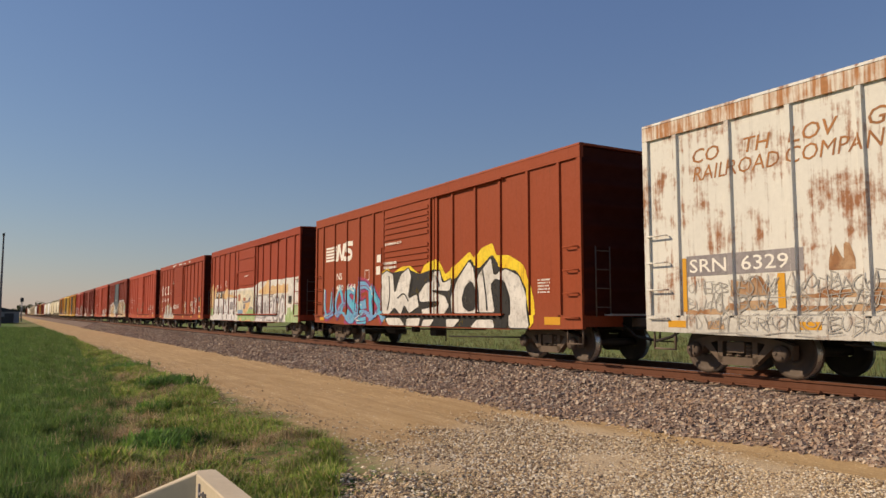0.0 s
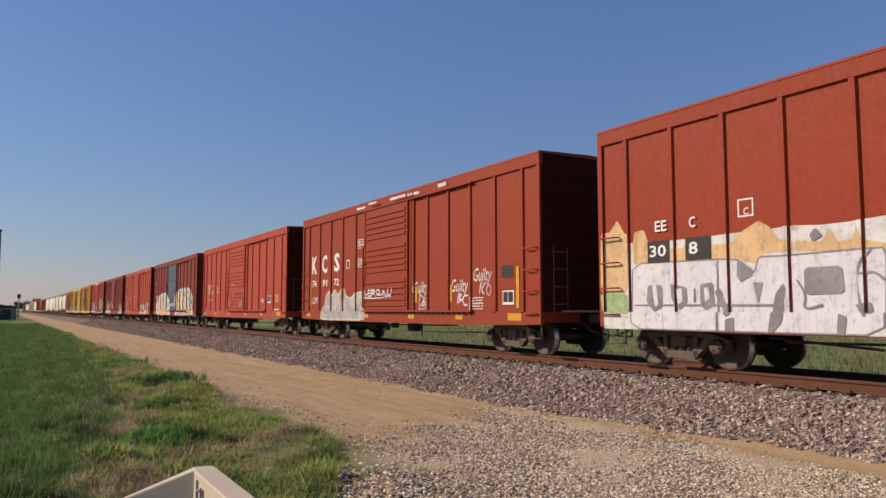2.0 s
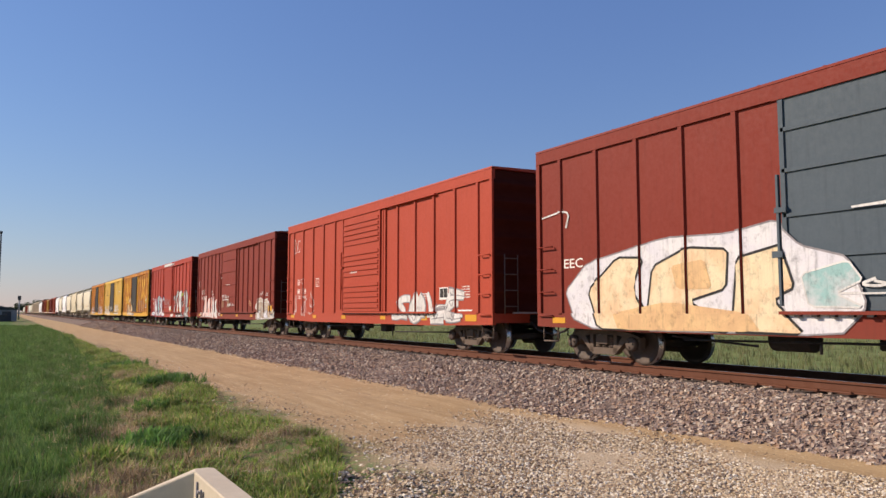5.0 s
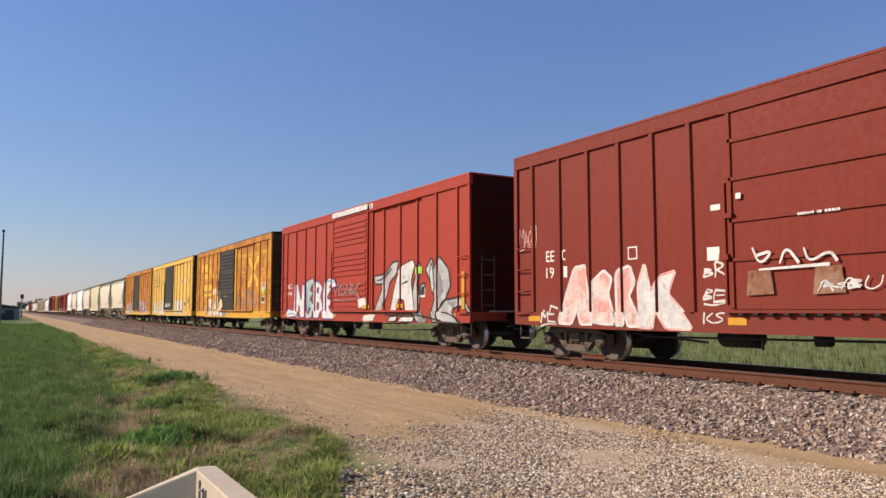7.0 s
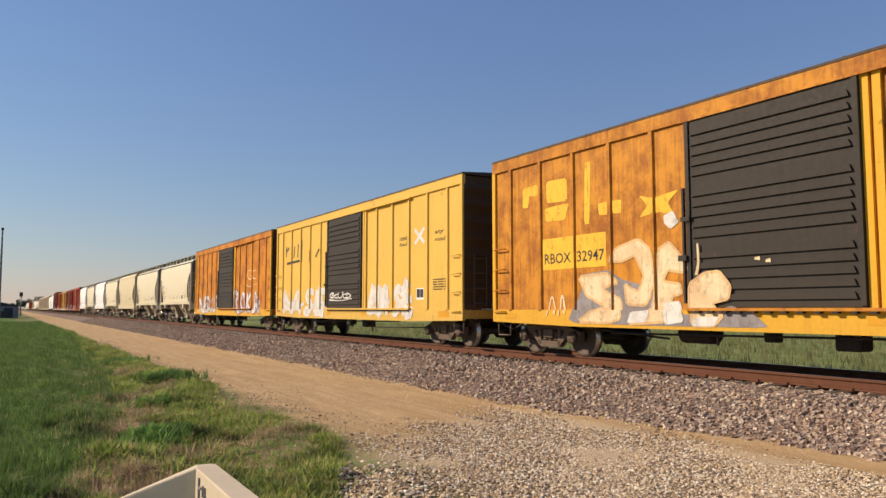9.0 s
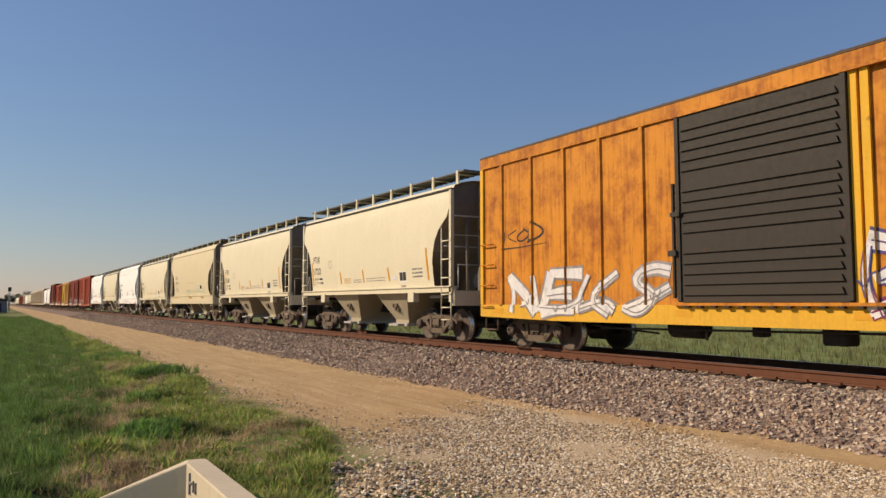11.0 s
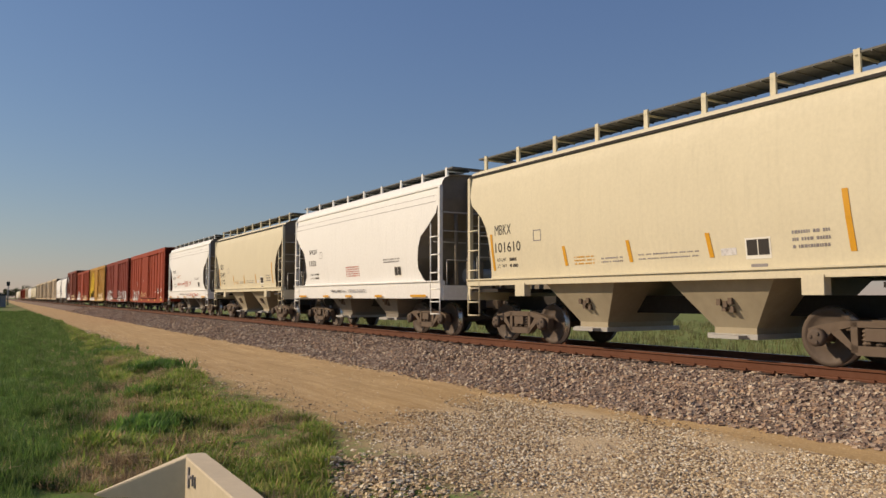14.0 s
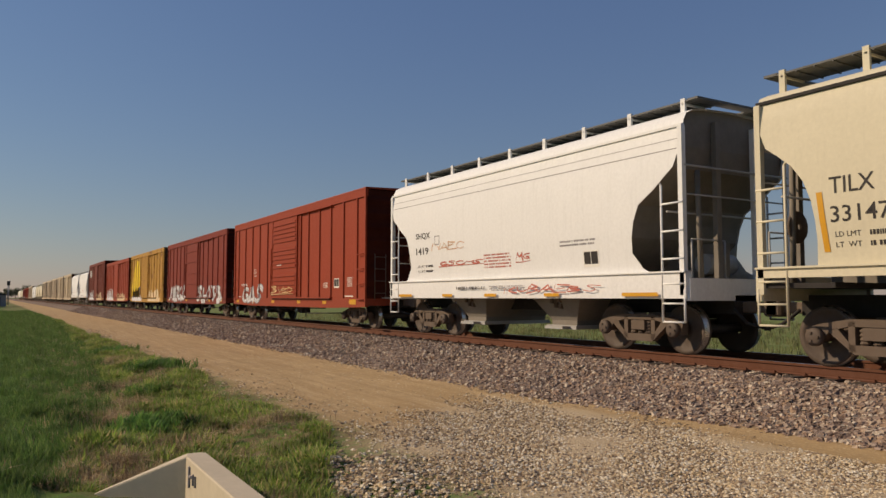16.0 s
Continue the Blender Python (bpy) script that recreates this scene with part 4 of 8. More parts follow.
def lay(car, flat, mat, name="lettering", layer=1, label="", half=7.84, posts=(2.55, 3.7, 4.82, 5.96, 7.1)):
    """Lays a shape; strips and patches that are pieces of their own become parts of their own."""
    if name in ("reflector", "peeling_paint", "paint_patch", "stencil_panel") and len(flat.f) > 1 and all(len(f) == 4 for f in flat.f) and flat.f[0][3] + 1 == flat.f[1][0] \
            and not any(abs(flat.v[f[1]][0] - flat.v[g[0]][0]) < 1e-6 for f, g in zip(flat.f, flat.f[1:])):
        for f, lift in zip(flat.f, flat.lift):
            lay_one(car, Flat().poly([flat.v[i] for i in f], lift), mat, name, layer, label, half, posts)
        return None
    return lay_one(car, flat, mat, name, layer, label, half, posts)


def lay_one(car, flat, mat, name="lettering", layer=1, label="", half=7.84, posts=(2.55, 3.7, 4.82, 5.96, 7.1)):
    """Paints a flat shape on the side that faces the road, following posts, door, sill or the rounded shell."""
    hopper = car.name.startswith("hopper")
    bm = bmesh.new()
    lifts = bm.faces.layers.float.new("lift")
    for f, lift in zip(flat.f, flat.lift):
        pts = [flat.v[i] for i in f]
        vs = [bm.verts.new((0, half - u, z)) for u, z in pts]
        try:
            bm.faces.new(vs)[lifts] = lift
        except ValueError:
            pass
    W = 1.46
    zones = [] if hopper else [(-1.45, 1.68, W + 0.114)] + [(s * p - 0.04, s * p + 0.04, W + 0.049) for p in posts for s in (-1, 1)] + \
        [(a - 0.06, a + 0.06, W + 0.054) for a in (-1.52, -1.69, half - 0.06, -half + 0.06)]
    ylo, yhi = min(v.co.y for v in bm.verts), max(v.co.y for v in bm.verts)
    for y0, y1, x in zones:
        for y in (y0, y1):
            if ylo < y < yhi:
                bmesh.ops.bisect_plane(bm, geom=bm.verts[:] + bm.edges[:] + bm.faces[:], plane_co=(0, y, 0), plane_no=(0, 1, 0))
    cuts = [s[0] for s in HOPPER_SECT[:10]] if hopper else [1.03]
    for z in cuts:
        if any(v.co.z < z for v in bm.verts) and any(v.co.z > z for v in bm.verts):
            bmesh.ops.bisect_plane(bm, geom=bm.verts[:] + bm.edges[:] + bm.faces[:], plane_co=(0, 0, z), plane_no=(0, 0, 1))
    vs, fs, welded = [], [], {}
    for f in bm.faces:
        c = f.calc_center_median()
        x = W + 0.004
        if not hopper:
            for y0, y1, xx in zones:
                if y0 < c.y < y1:
                    x = max(x, xx)
            if c.z < 1.03:
                x = W + 0.052
        ring = []
        for v in f.verts:
            if hopper:
                zs = [s[0] for s in HOPPER_SECT]
                x = float(np.interp(v.co.z, zs, [s[1] for s in HOPPER_SECT])) + 0.004
                if v.co.z < 1.53:
                    x = 1.604
            spot = (round(v.co.y, 4), round(v.co.z, 4), round(x, 2))
            if spot not in welded:
                welded[spot] = len(vs)
                vs.append((-(x + 0.003 * (layer - 1) + f[lifts]), v.co.y, v.co.z))
            if welded[spot] not in ring:
                ring.append(welded[spot])
        if len(ring) > 2:
            fs.append(tuple(ring))
    bm.free()
    me = bpy.data.meshes.new(name)
    me.from_pydata(vs, [], fs)
    ob = part(name, me, mat, car, label)
    if name == "stencil" and len(fs) > 4:
        tagged(ob, label or "small stencilled lines of data", kind="stuff")
    return ob


def spray(name, colour, second=None):
    if name in made_paint:
        return made_paint[name]
    n = Nodes(name)
    c = n.coords()
    a, b = n.noise(c, 2.2, 5), n.noise(c, 30, 6, 0.7)
    col = n.mix(n.ramp(a, 0.42, 0.6), colour, second or tuple(k * 0.82 for k in colour))
    col = n.mix(n.ramp(b, 0.35, 0.75, 0, 0.3), col, tuple(k * 0.6 for k in colour))
    run = n.noise(n.coords(scale=(5, 5, 0.4)), 2.4, 7, 0.7)
    col = n.mix(n.ramp(run, 0.5, 0.72, 0, 0.45), col, tuple(k * 0.4 + 0.03 for k in colour))
    # thin and scuffed coats let the car's own paint through
    thin = n.math("MULTIPLY", n.ramp(n.noise(c, 5.5, 9, 0.75), 0.34, 0.48, 0.62, 1.0), n.ramp(run, 0.6, 0.74, 1.0, 0.6))
    n.put(n.bsdf.inputs["Alpha"], thin)
    made_paint[name] = n.done(col, 0.6, 0.0, 0.25)
    return made_paint[name]


SP_WHITE = spray("spray_white", (0.74, 0.73, 0.69))
SP_BLACK = spray("spray_black", (0.025, 0.024, 0.024))
SP_SILVER = spray("spray_silver", (0.52, 0.52, 0.50), (0.36, 0.36, 0.36))
SP_CREAM = spray("spray_cream", (0.78, 0.66, 0.42), (0.76, 0.52, 0.30))
SP_CYAN = spray("spray_cyan", (0.10, 0.48, 0.66), (0.20, 0.32, 0.60))
SP_NAVY = spray("spray_navy", (0.05, 0.06, 0.22), (0.25, 0.03, 0.06))
SP_YELLOW = spray("spray_yellow", (0.85, 0.64, 0.03), (0.82, 0.52, 0.02))
SP_PINK = spray("spray_pink", (0.72, 0.36, 0.30), (0.80, 0.66, 0.60))
SP_TAN = spray("spray_tan", (0.74, 0.50, 0.24), (0.62, 0.40, 0.20))
SP_GREEN = spray("spray_green", (0.28, 0.42, 0.16), (0.45, 0.55, 0.32))
SP_LILAC = spray("spray_pale_lilac", (0.68, 0.67, 0.70), (0.74, 0.73, 0.72))
SP_SAND = spray("spray_weathered_sand", (0.42, 0.32, 0.24), (0.56, 0.47, 0.36))
SP_GREY = spray("spray_grey", (0.30, 0.28, 0.29), (0.22, 0.20, 0.21))
SP_TEAL = spray("spray_teal", (0.30, 0.50, 0.48), (0.55, 0.58, 0.58))


def piece(car, text, u0, u1, z0, z1, fill, edge, aura=None, aura_by=0.3, width=0.42, seed=1, layer=1, label="", half=7.84, posts=(2.55, 3.7, 4.82, 5.96, 7.1), shine=None):
    """A sprayed word: fat leaning letters, an outline behind them and, where asked for, a glow-coloured cloud behind that."""
    rng = random.Random(seed)
    lines = []
    m = len(text)
    step = (u1 - u0) / m
    for k, ch in enumerate(text):
        lean, drop, w = rng.uniform(-0.35, 0.35), rng.uniform(-0.08, 0.04), step * rng.uniform(0.8, 1.0)
        strokes = list(FONT[ch])
        # a flick or arrow that ties the letter to its neighbour
        strokes.append([(rng.uniform(0.0, 0.4), rng.uniform(0.0, 0.25)), (rng.uniform(0.4, 0.8), rng.uniform(0.1, 0.45)), (rng.uniform(0.9, 1.25), rng.uniform(0.0, 0.6))])
        for s in strokes:
            if len(s) == 2:
                (a0, b0), (a1, b1) = s
                s = [s[0], ((a0 + a1) / 2 + rng.uniform(-0.14, 0.14), (b0 + b1) / 2 + rng.uniform(-0.08, 0.08)), s[1]]
            pts = []
            for a, b in s:
                z = z0 + width * 0.45 + (z1 - z0 - width * 0.9) * b + drop * (0 if b < 0.2 else 1)
                pts.append((u0 + step * (k + 0.13) + w * a + lean * (b - 0.5) + rng.uniform(-0.05, 0.05), max(z0 + 0.1, z + rng.uniform(-0.05, 0.05))))
            lines.append((pts, width * (0.55 if s is strokes[-1] else rng.uniform(0.8, 1.15)), rng.uniform(0.4, 1.4), rng.uniform(0.35, 1.5)))
    for extra, mat, ly, kind in ((aura_by, aura, layer, "cloud"), (0.09, edge, layer + 1, "outline"), (0.0, fill, layer + 2, "letters")):
        if mat is None:
            continue
        fl = Flat()
        for k, (pts, w, e0, e1) in enumerate(lines):
            fl.ribbon(pts, w + extra, lift=k * 0.00025, ends=(e0, e1))
        fl.v = [(u, max(0.70, z)) for u, z in fl.v]
        lay(car, fl, mat, "graffiti", ly, label if kind == "letters" else "", half, posts)
    fl = Flat()
    for k, (pts, w, e0, e1) in enumerate(lines):
        if rng.random() < 0.45:
            fl.ribbon([(u + w * 0.26, z - w * 0.08) for u, z in pts], 0.025, lift=k * 0.00025)
        if rng.random() < 0.5:
            u, z = pts[len(pts) // 2]
            fl.ribbon([(u - w * 0.5, z + 0.05), (u, z - 0.08), (u + w * 0.45, z + 0.1)], 0.03, lift=k * 0.00025 + 0.0001)
    fl.v = [(u, max(0.72, z)) for u, z in fl.v]
    lay(car, fl, edge, "graffiti", layer + 4, "", half, posts)
    if shine:
        fl = Flat()
        for k, (pts, w, e0, e1) in enumerate(lines):
            if rng.random() < 0.7:
                (ua, za), (ub, zb) = pts[0], pts[1]
                fl.ribbon([(ua - w * 0.2, za + w * 0.1), (ua * 0.45 + ub * 0.55 - w * 0.24, za * 0.45 + zb * 0.55 + w * 0.06), (ub - w * 0.2, zb + w * 0.08)], w * 0.24, lift=k * 0.00025, ends=(1.1, 0.2))
        fl.v = [(u, max(0.72, z)) for u, z in fl.v]
        lay(car, fl, shine, "graffiti", layer + 3, "", half, posts)


def cloud(u0, u1, z0, z1, seed, spikes=14, rough=0.35):
    """A ragged patch with a flat foot, in strips."""
    rng = random.Random(seed)
    fl = Flat()
    us = sorted([u0, u1] + [rng.uniform(u0, u1) for _ in range(spikes)])
    tops = [z1 - rng.random() ** 2 * rough * (z1 - z0) for _ in us]
    tops[0], tops[-1] = z0 + 0.3 * (z1 - z0), z0 + 0.4 * (z1 - z0)
    for (a, ta), (b, tb) in zip(zip(us, tops), zip(us[1:], tops[1:])):
        if b - a > 1e-4:
            fl.poly([(a, z0), (b, z0), (b, tb), (a, ta)])
    return fl


def scribble(u0, u1, z0, z1, seed, width=0.035, turns=9):
    """A quick tag: a few joined letter-like strokes of a spray can or marker."""
    rng = random.Random(seed)
    fl = Flat()
    m = max(2, round(turns * 0.6))
    step = (u1 - u0) / m
    for k in range(m):
        ch = rng.choice("ABCDEGKMNORSUVW")
        high, low, lean = rng.uniform(0.6, 1.0), rng.uniform(0.0, 0.2), rng.uniform(-0.1, 0.35)
        for s in FONT[ch]:
            pts = [(u0 + step * (k + a * 1.15 + lean * (b - 0.5) + rng.uniform(-0.1, 0.1)), z0 + (z1 - z0) * (low + (high - low) * b + rng.uniform(-0.08, 0.08))) for a, b in s]
            if len(pts) == 2:
                pts.insert(1, ((pts[0][0] + pts[1][0]) / 2 + rng.uniform(-0.15, 0.15) * step, (pts[0][1] + pts[1][1]) / 2))
            fl.ribbon(pts, width * rng.uniform(0.7, 1.25), lift=len(fl.f) * 0.00004, ends=(rng.uniform(0.5, 1.1), rng.uniform(0.5, 1.4)))
    if rng.random() < 0.6:
        z = z0 - 0.08 * (z1 - z0)
        fl.ribbon([(u0, z), ((u0 + u1) / 2, z + rng.uniform(-0.15, 0.15) * (z1 - z0)), (u1 + step * 0.3, z + 0.1 * (z1 - z0))], width * 0.8, lift=len(fl.f) * 0.00004, ends=(1.2, 0.3))
    return fl


def bars(u0, u1, z_top, rows, height=0.035, pitch=0.07, seed=0):
    """Small data lines too fine to read."""
    rng = random.Random(seed)
    fl = Flat()
    for k in range(rows):
        u = u0
        while u < u1 - 0.01:
            w = min(rng.uniform(0.018, 0.05), u1 - u)
            fl.rect(u, u + w, z_top - k * pitch - height, z_top - k * pitch)
            u += w + (0.012 if rng.random() < 0.8 else 0.05)
    return fl


def frame_box(u0, u1, z0, z1, w=0.025):
    return Flat().rect(u0, u1, z0, z0 + w).rect(u0, u1, z1 - w, z1).rect(u0, u0 + w, z0 + w, z1 - w).rect(u1 - w, u1, z0 + w, z1 - w)


def data_panel(car, u, z, half, mat=BLACK, rim=WHITE):
    """Lube plate: a black panel with pale frame and squares."""
    lay(car, Flat().rect(u, u + 0.46, z, z + 0.34), rim, "data_panel", 1, half=half)
    lay(car, Flat().rect(u + 0.03, u + 0.22, z + 0.06, z + 0.31).rect(u + 0.24, u + 0.43, z + 0.06, z + 0.31), mat, "data_panel", 2, half=half)


def small_marks(car, half, seed, colour=WHITE):
    """The stencils that every car carries."""
    lay(car, frame_box(3.3, 3.62, 2.05, 2.37), colour, "stencil", half=half)
    lay(car, letters("C", 3.4, 3.53, 2.1, 2.25), colour, "stencil", half=half)
    lay(car, bars(1.25, 1.65, 1.72, 2, seed=seed), colour, "stencil", half=half)
    lay(car, bars(1.85, 2.25, 1.72, 2, seed=seed + 1), colour, "stencil", half=half)
    lay(car, bars(11.9, 12.35, 1.6, 3, seed=seed + 2), colour, "stencil", half=half)
    lay(car, bars(14.1, 14.5, 1.75, 5, seed=seed + 3), colour, "stencil", half=half)
    data_panel(car, 12.92, 1.4, half)
    lay(car, Flat().rect(13.9, 14.6, 1.08, 1.12).rect(0.75, 1.1, 1.08, 1.11), colour, "stencil", half=half)
    lay(car, bars(6.9, 7.5, 2.45, 1, 0.045, seed=seed + 4), colour, "stencil", half=half)


def dress_box_cars():
    # rusty white car
    c = cars["white"]
    brown = spray("rust_letters", (0.40, 0.17, 0.05), (0.30, 0.12, 0.04))
    lay(c, letters("RAILROAD COMPANY", 1.15, 4.75, 3.40, 3.66, 0.2), brown, half=7.87)
    lay(c, letters("CO    TH   LOV    G", 1.15, 4.55, 3.72, 3.98, 0.2), brown, half=7.87)
    lay(c, Flat().rect(0.95, 3.2, 1.72, 2.08), SP_GREY, "stencil_panel", half=7.87)
    lay(c, letters("SRN  6329", 1.02, 2.95, 1.78, 2.02), WHITE, layer=2, half=7.87)
    lay(c, Flat().rect(0.86, 0.95, 1.1, 2.05).rect(2.75, 2.88, 1.15, 1.7), AMBER, "reflector", 3, "amber reflector strip", half=7.87)
    faint = spray("faint_grey_line", (0.38, 0.36, 0.33))
    for k in range(26):
        u, z = 0.95 + (k % 9) * 0.52, 0.76 + 0.3 * (k // 9)
        lay(c, scribble(u, u + 0.75, z, z + 0.36, 40 + k, 0.016, 7), faint, "graffiti", 2 + k % 3, half=7.87)
    smear = spray("rust_smear", (0.30, 0.14, 0.06), (0.50, 0.34, 0.20))
    for k, (a, b, z0, z1) in enumerate(((1.9, 2.6, 1.35, 1.7), (1.75, 2.7, 1.12, 1.28), (0.9, 1.7, 1.05, 1.16), (3.0, 4.0, 1.3, 1.42), (2.95, 4.6, 1.1, 1.2), (3.6, 4.0, 1.7, 2.1), (4.2, 6.0, 1.2, 1.5), (1.4, 1.75, 0.8, 0.95))):
        lay(c, cloud(a, b, z0, z1, 130 + k, 9, 0.7), smear, "rust_patch", 1, half=7.87)
    # brown car: striped emblem, blue piece, tall white piece with yellow cloud
    c, h = cars["brown"], 7.855
    em = Flat()
    for k in range(5):
        z = 3.03 + k * 0.115
        em.poly([(1.0, z), (1.95 + k * 0.03, z), (1.98 + k * 0.03, z + 0.075), (1.0, z + 0.075)])
    em.poly([(1.98, 3.0), (2.22, 3.0), (2.42, 3.62), (2.16, 3.62)]).poly([(2.5, 3.0), (2.62, 3.0), (2.36, 3.62), (2.2, 3.62)], 0.0005)
    em.poly([(2.48, 3.0), (2.7, 3.0), (2.92, 3.62), (2.68, 3.62)], 0.001)
    em.ribbon([(3.55, 3.55), (3.0, 3.6), (3.0, 3.35), (3.45, 3.28), (3.4, 3.02), (2.75, 3.06)], 0.17, 0.0015)
    lay(c, em, WHITE, "emblem", 1, "white striped emblem", half=h)
    lay(c, letters("NS", 2.1, 2.6, 2.3, 2.55), WHITE, half=h)
    lay(c, letters("450", 2.1, 2.75, 1.92, 2.12), WHITE, layer=6, half=h)
    lay(c, letters("644", 3.1, 3.85, 1.92, 2.12), WHITE, layer=6, half=h)
    lay(c, frame_box(4.6, 4.95, 2.2, 2.55), WHITE, "stencil", half=h)
    lay(c, Flat().rect(5.55, 5.85, 2.75, 3.0).rect(5.5, 5.8, 2.35, 2.62), WHITE, "stencil", half=h)
    lay(c, bars(6.4, 7.5, 3.3, 1, 0.07, seed=5), WHITE, "stencil", half=h)
    lay(c, bars(6.3, 7.2, 2.7, 2, 0.08, 0.14, seed=6), WHITE, "stencil", half=h)
    piece(c, "UOSEN", 0.7, 6.0, 0.72, 2.15, SP_CYAN, SP_NAVY, spray("spray_red", (0.45, 0.04, 0.04), (0.3, 0.05, 0.2)), 0.24, 0.27, 11, 1, "cyan and navy sprayed letters", h, shine=SP_WHITE)
    lay(c, bars(14.15, 14.6, 1.85, 5, seed=9), WHITE, "stencil", half=h)
    # car with the painted band
    c, h = cars["band"], 7.87
    band = Flat()
    rng = random.Random(8)
    u, z = 0.12, 2.2
    while u < 15.6:
        n = min(15.62, u + rng.uniform(0.4, 0.9))
        z2 = 2.32 + rng.uniform(0, 0.06) + (0.26 if n > 9.5 else 0)
        band.poly([(u, 0.7), (n, 0.7), (n, z2), (u, z)])
        u, z = n, z2
    lay(c, band, SP_WHITE, "graffiti", 1, "white painted band along the lower side", half=h)
    lay(c, cloud(14.0, 15.65, 0.7, 1.5, 72, 6, 0.5), SP_GREEN, "graffiti", 3, half=h)
    lay(c, Flat().rect(1.3, 1.86, 1.95, 2.35).rect(2.2, 2.74, 1.95, 2.35), BLACK, "stencil_panel", 8, half=h)
    lay(c, letters("30", 1.36, 1.76, 2.05, 2.27, bold=0.02), WHITE, layer=10, half=h)
    lay(c, letters("8", 2.28, 2.48, 2.05, 2.27, bold=0.02), WHITE, layer=10, half=h)
    lay(c, letters("EE", 1.5, 1.78, 2.52, 2.72, bold=0.02), WHITE, layer=10, half=h)
    lay(c, letters("C", 2.3, 2.44, 2.52, 2.72, bold=0.02), WHITE, layer=10, half=h)
    lay(c, letters("C", 3.41, 3.51, 2.63, 2.75), WHITE, "stencil", half=h)
    lay(c, frame_box(3.3, 3.6, 2.6, 2.9), WHITE, "stencil", half=h)
    lay(c, bars(7.6, 8.3, 3.0, 1, 0.05, seed=4), WHITE, "stencil", half=h)
    data_panel(c, 14.2, 1.5, h)
    # car with spaced initials and a silver patch
    c, h = cars["initials"], 7.795
    for ch, u in (("K", 0.98), ("C", 2.05), ("S", 3.25)):
        lay(c, letters(ch, u, u + 0.52, 2.48, 3.17, bold=0.03), WHITE, half=h)
    for ch, u in (("74", 1.0), ("91", 2.1), ("72", 3.25)):
        lay(c, letters(ch, u, u + 0.48, 1.97, 2.23, bold=0.02), WHITE, half=h)
    lay(c, scribble(1.0, 1.7, 1.35, 1.6, 79, 0.03, 7), SP_WHITE, "graffiti", half=h)
    for k, (u, z) in enumerate(((9.5, 1.25), (11.65, 1.25), (12.75, 1.5))):
        lay(c, letters("Guilty", u, u + 0.85, z + 0.2, z + 0.65, 0.3), SP_WHITE, "graffiti", 2, "white handwritten tag", half=h)
        lay(c, scribble(u + 0.3, u + 0.8, z - 0.1, z + 0.35, 90 + k, 0.04, 3), SP_WHITE, "graffiti", 1, half=h)
    lay(c, scribble(6.2, 8.2, 1.5, 1.75, 95, 0.06, 12), SP_WHITE, "graffiti", 1, half=h)
    for z in (3.2, 2.55):
        lay(c, frame_box(5.4, 6.0, z, z + 0.3, 0.02), WHITE, "stencil", half=h)
        lay(c, bars(5.46, 5.95, z + 0.24, 2, 0.06, 0.1, seed=int(z * 9)), WHITE, "stencil", half=h)
    lay(c, frame_box(4.4, 4.7, 2.55, 2.85), WHITE, "stencil", half=h)
    lay(c, Flat().rect(0.88, 0.95, 1.2, 2.2).rect(4.0, 4.12, 1.3, 1.85).rect(9.6, 9.72, 1.3, 1.75).rect(11.6, 11.7, 1.3, 1.75).rect(14.62, 14.74, 1.12, 2.1), AMBER, "reflector", 5, "amber reflector strip", half=h)
    data_panel(c, 14.05, 1.2, h)
    lay(c, Flat().rect(14.0, 14.5, 1.85, 2.15), BLACK, "stencil_panel", half=h)
    lay(c, bars(12.6, 13.2, 1.4, 5, seed=33), WHITE, "stencil", half=h)
    lay(c, Flat().rect(5.4, 6.1, 4.52, 4.6).rect(6.6, 7.2, 4.56, 4.62).rect(8.2, 9.9, 4.5, 4.58).rect(11.0, 11.5, 4.52, 4.62), SP_WHITE, "peeling_paint", 20, half=h)
    # clean red car
    c, h = cars["clean"], 7.83
    for ch, u, z in (("EE", 1.28, 2.33), ("C", 1.95, 2.33), ("87", 1.25, 2.0), ("13", 1.92, 2.0)):
        lay(c, letters(ch, u, u + (0.32 if len(ch) > 1 else 0.17), z, z + 0.23), WHITE, half=h)
    small_marks(c, h, 100)
    for u in (6.2, 8.45):
        lay(c, Flat().poly([(u, 1.24), (u + 0.56, 1.27), (u + 0.6, 1.55), (u + 0.32, 1.6), (u + 0.03, 1.53)]), spray("primer_patch", (0.30, 0.20, 0.13), (0.22, 0.12, 0.08)), "paint_patch", half=h)
    for u in (7.2, 9.1):
        lay(c, Flat().poly([(u, 1.76), (u + 0.3, 1.74), (u + 0.33, 2.05), (u + 0.05, 2.08)]), spray("primer_patch", (0.30, 0.20, 0.13)), "paint_patch", half=h)
    seam = plain("red_seam_shadow", (0.20, 0.035, 0.015))
    lay(c, frame_box(4.75, 5.45, 1.42, 1.95, 0.018), seam, "hatch_outline", half=h)
    lay(c, Flat().rect(3.75, 4.0, 1.3, 1.5), seam, "hatch_outline", half=h)
    # dark red car with grey door
    c, h = cars["grey_door"], 7.905
    lay(c, Flat().rect(14.3, 14.65, 1.75, 2.0), spray("spray_lime", (0.4, 0.75, 0.08)), "graffiti", 6, half=h)
    data_panel(c, 14.1, 1.42, h)
    lay(c, scribble(7.0, 8.6, 1.35, 1.6, 44, 0.04, 7), SP_WHITE, "graffiti", 2, half=h)
    lay(c, Flat().rect(15.55, 15.66, 1.15, 2.15), AMBER, "reflector", 5, "amber reflector strip", half=h)
    lay(c, letters("EEC", 0.9, 1.5, 2.0, 2.2), WHITE, half=h)
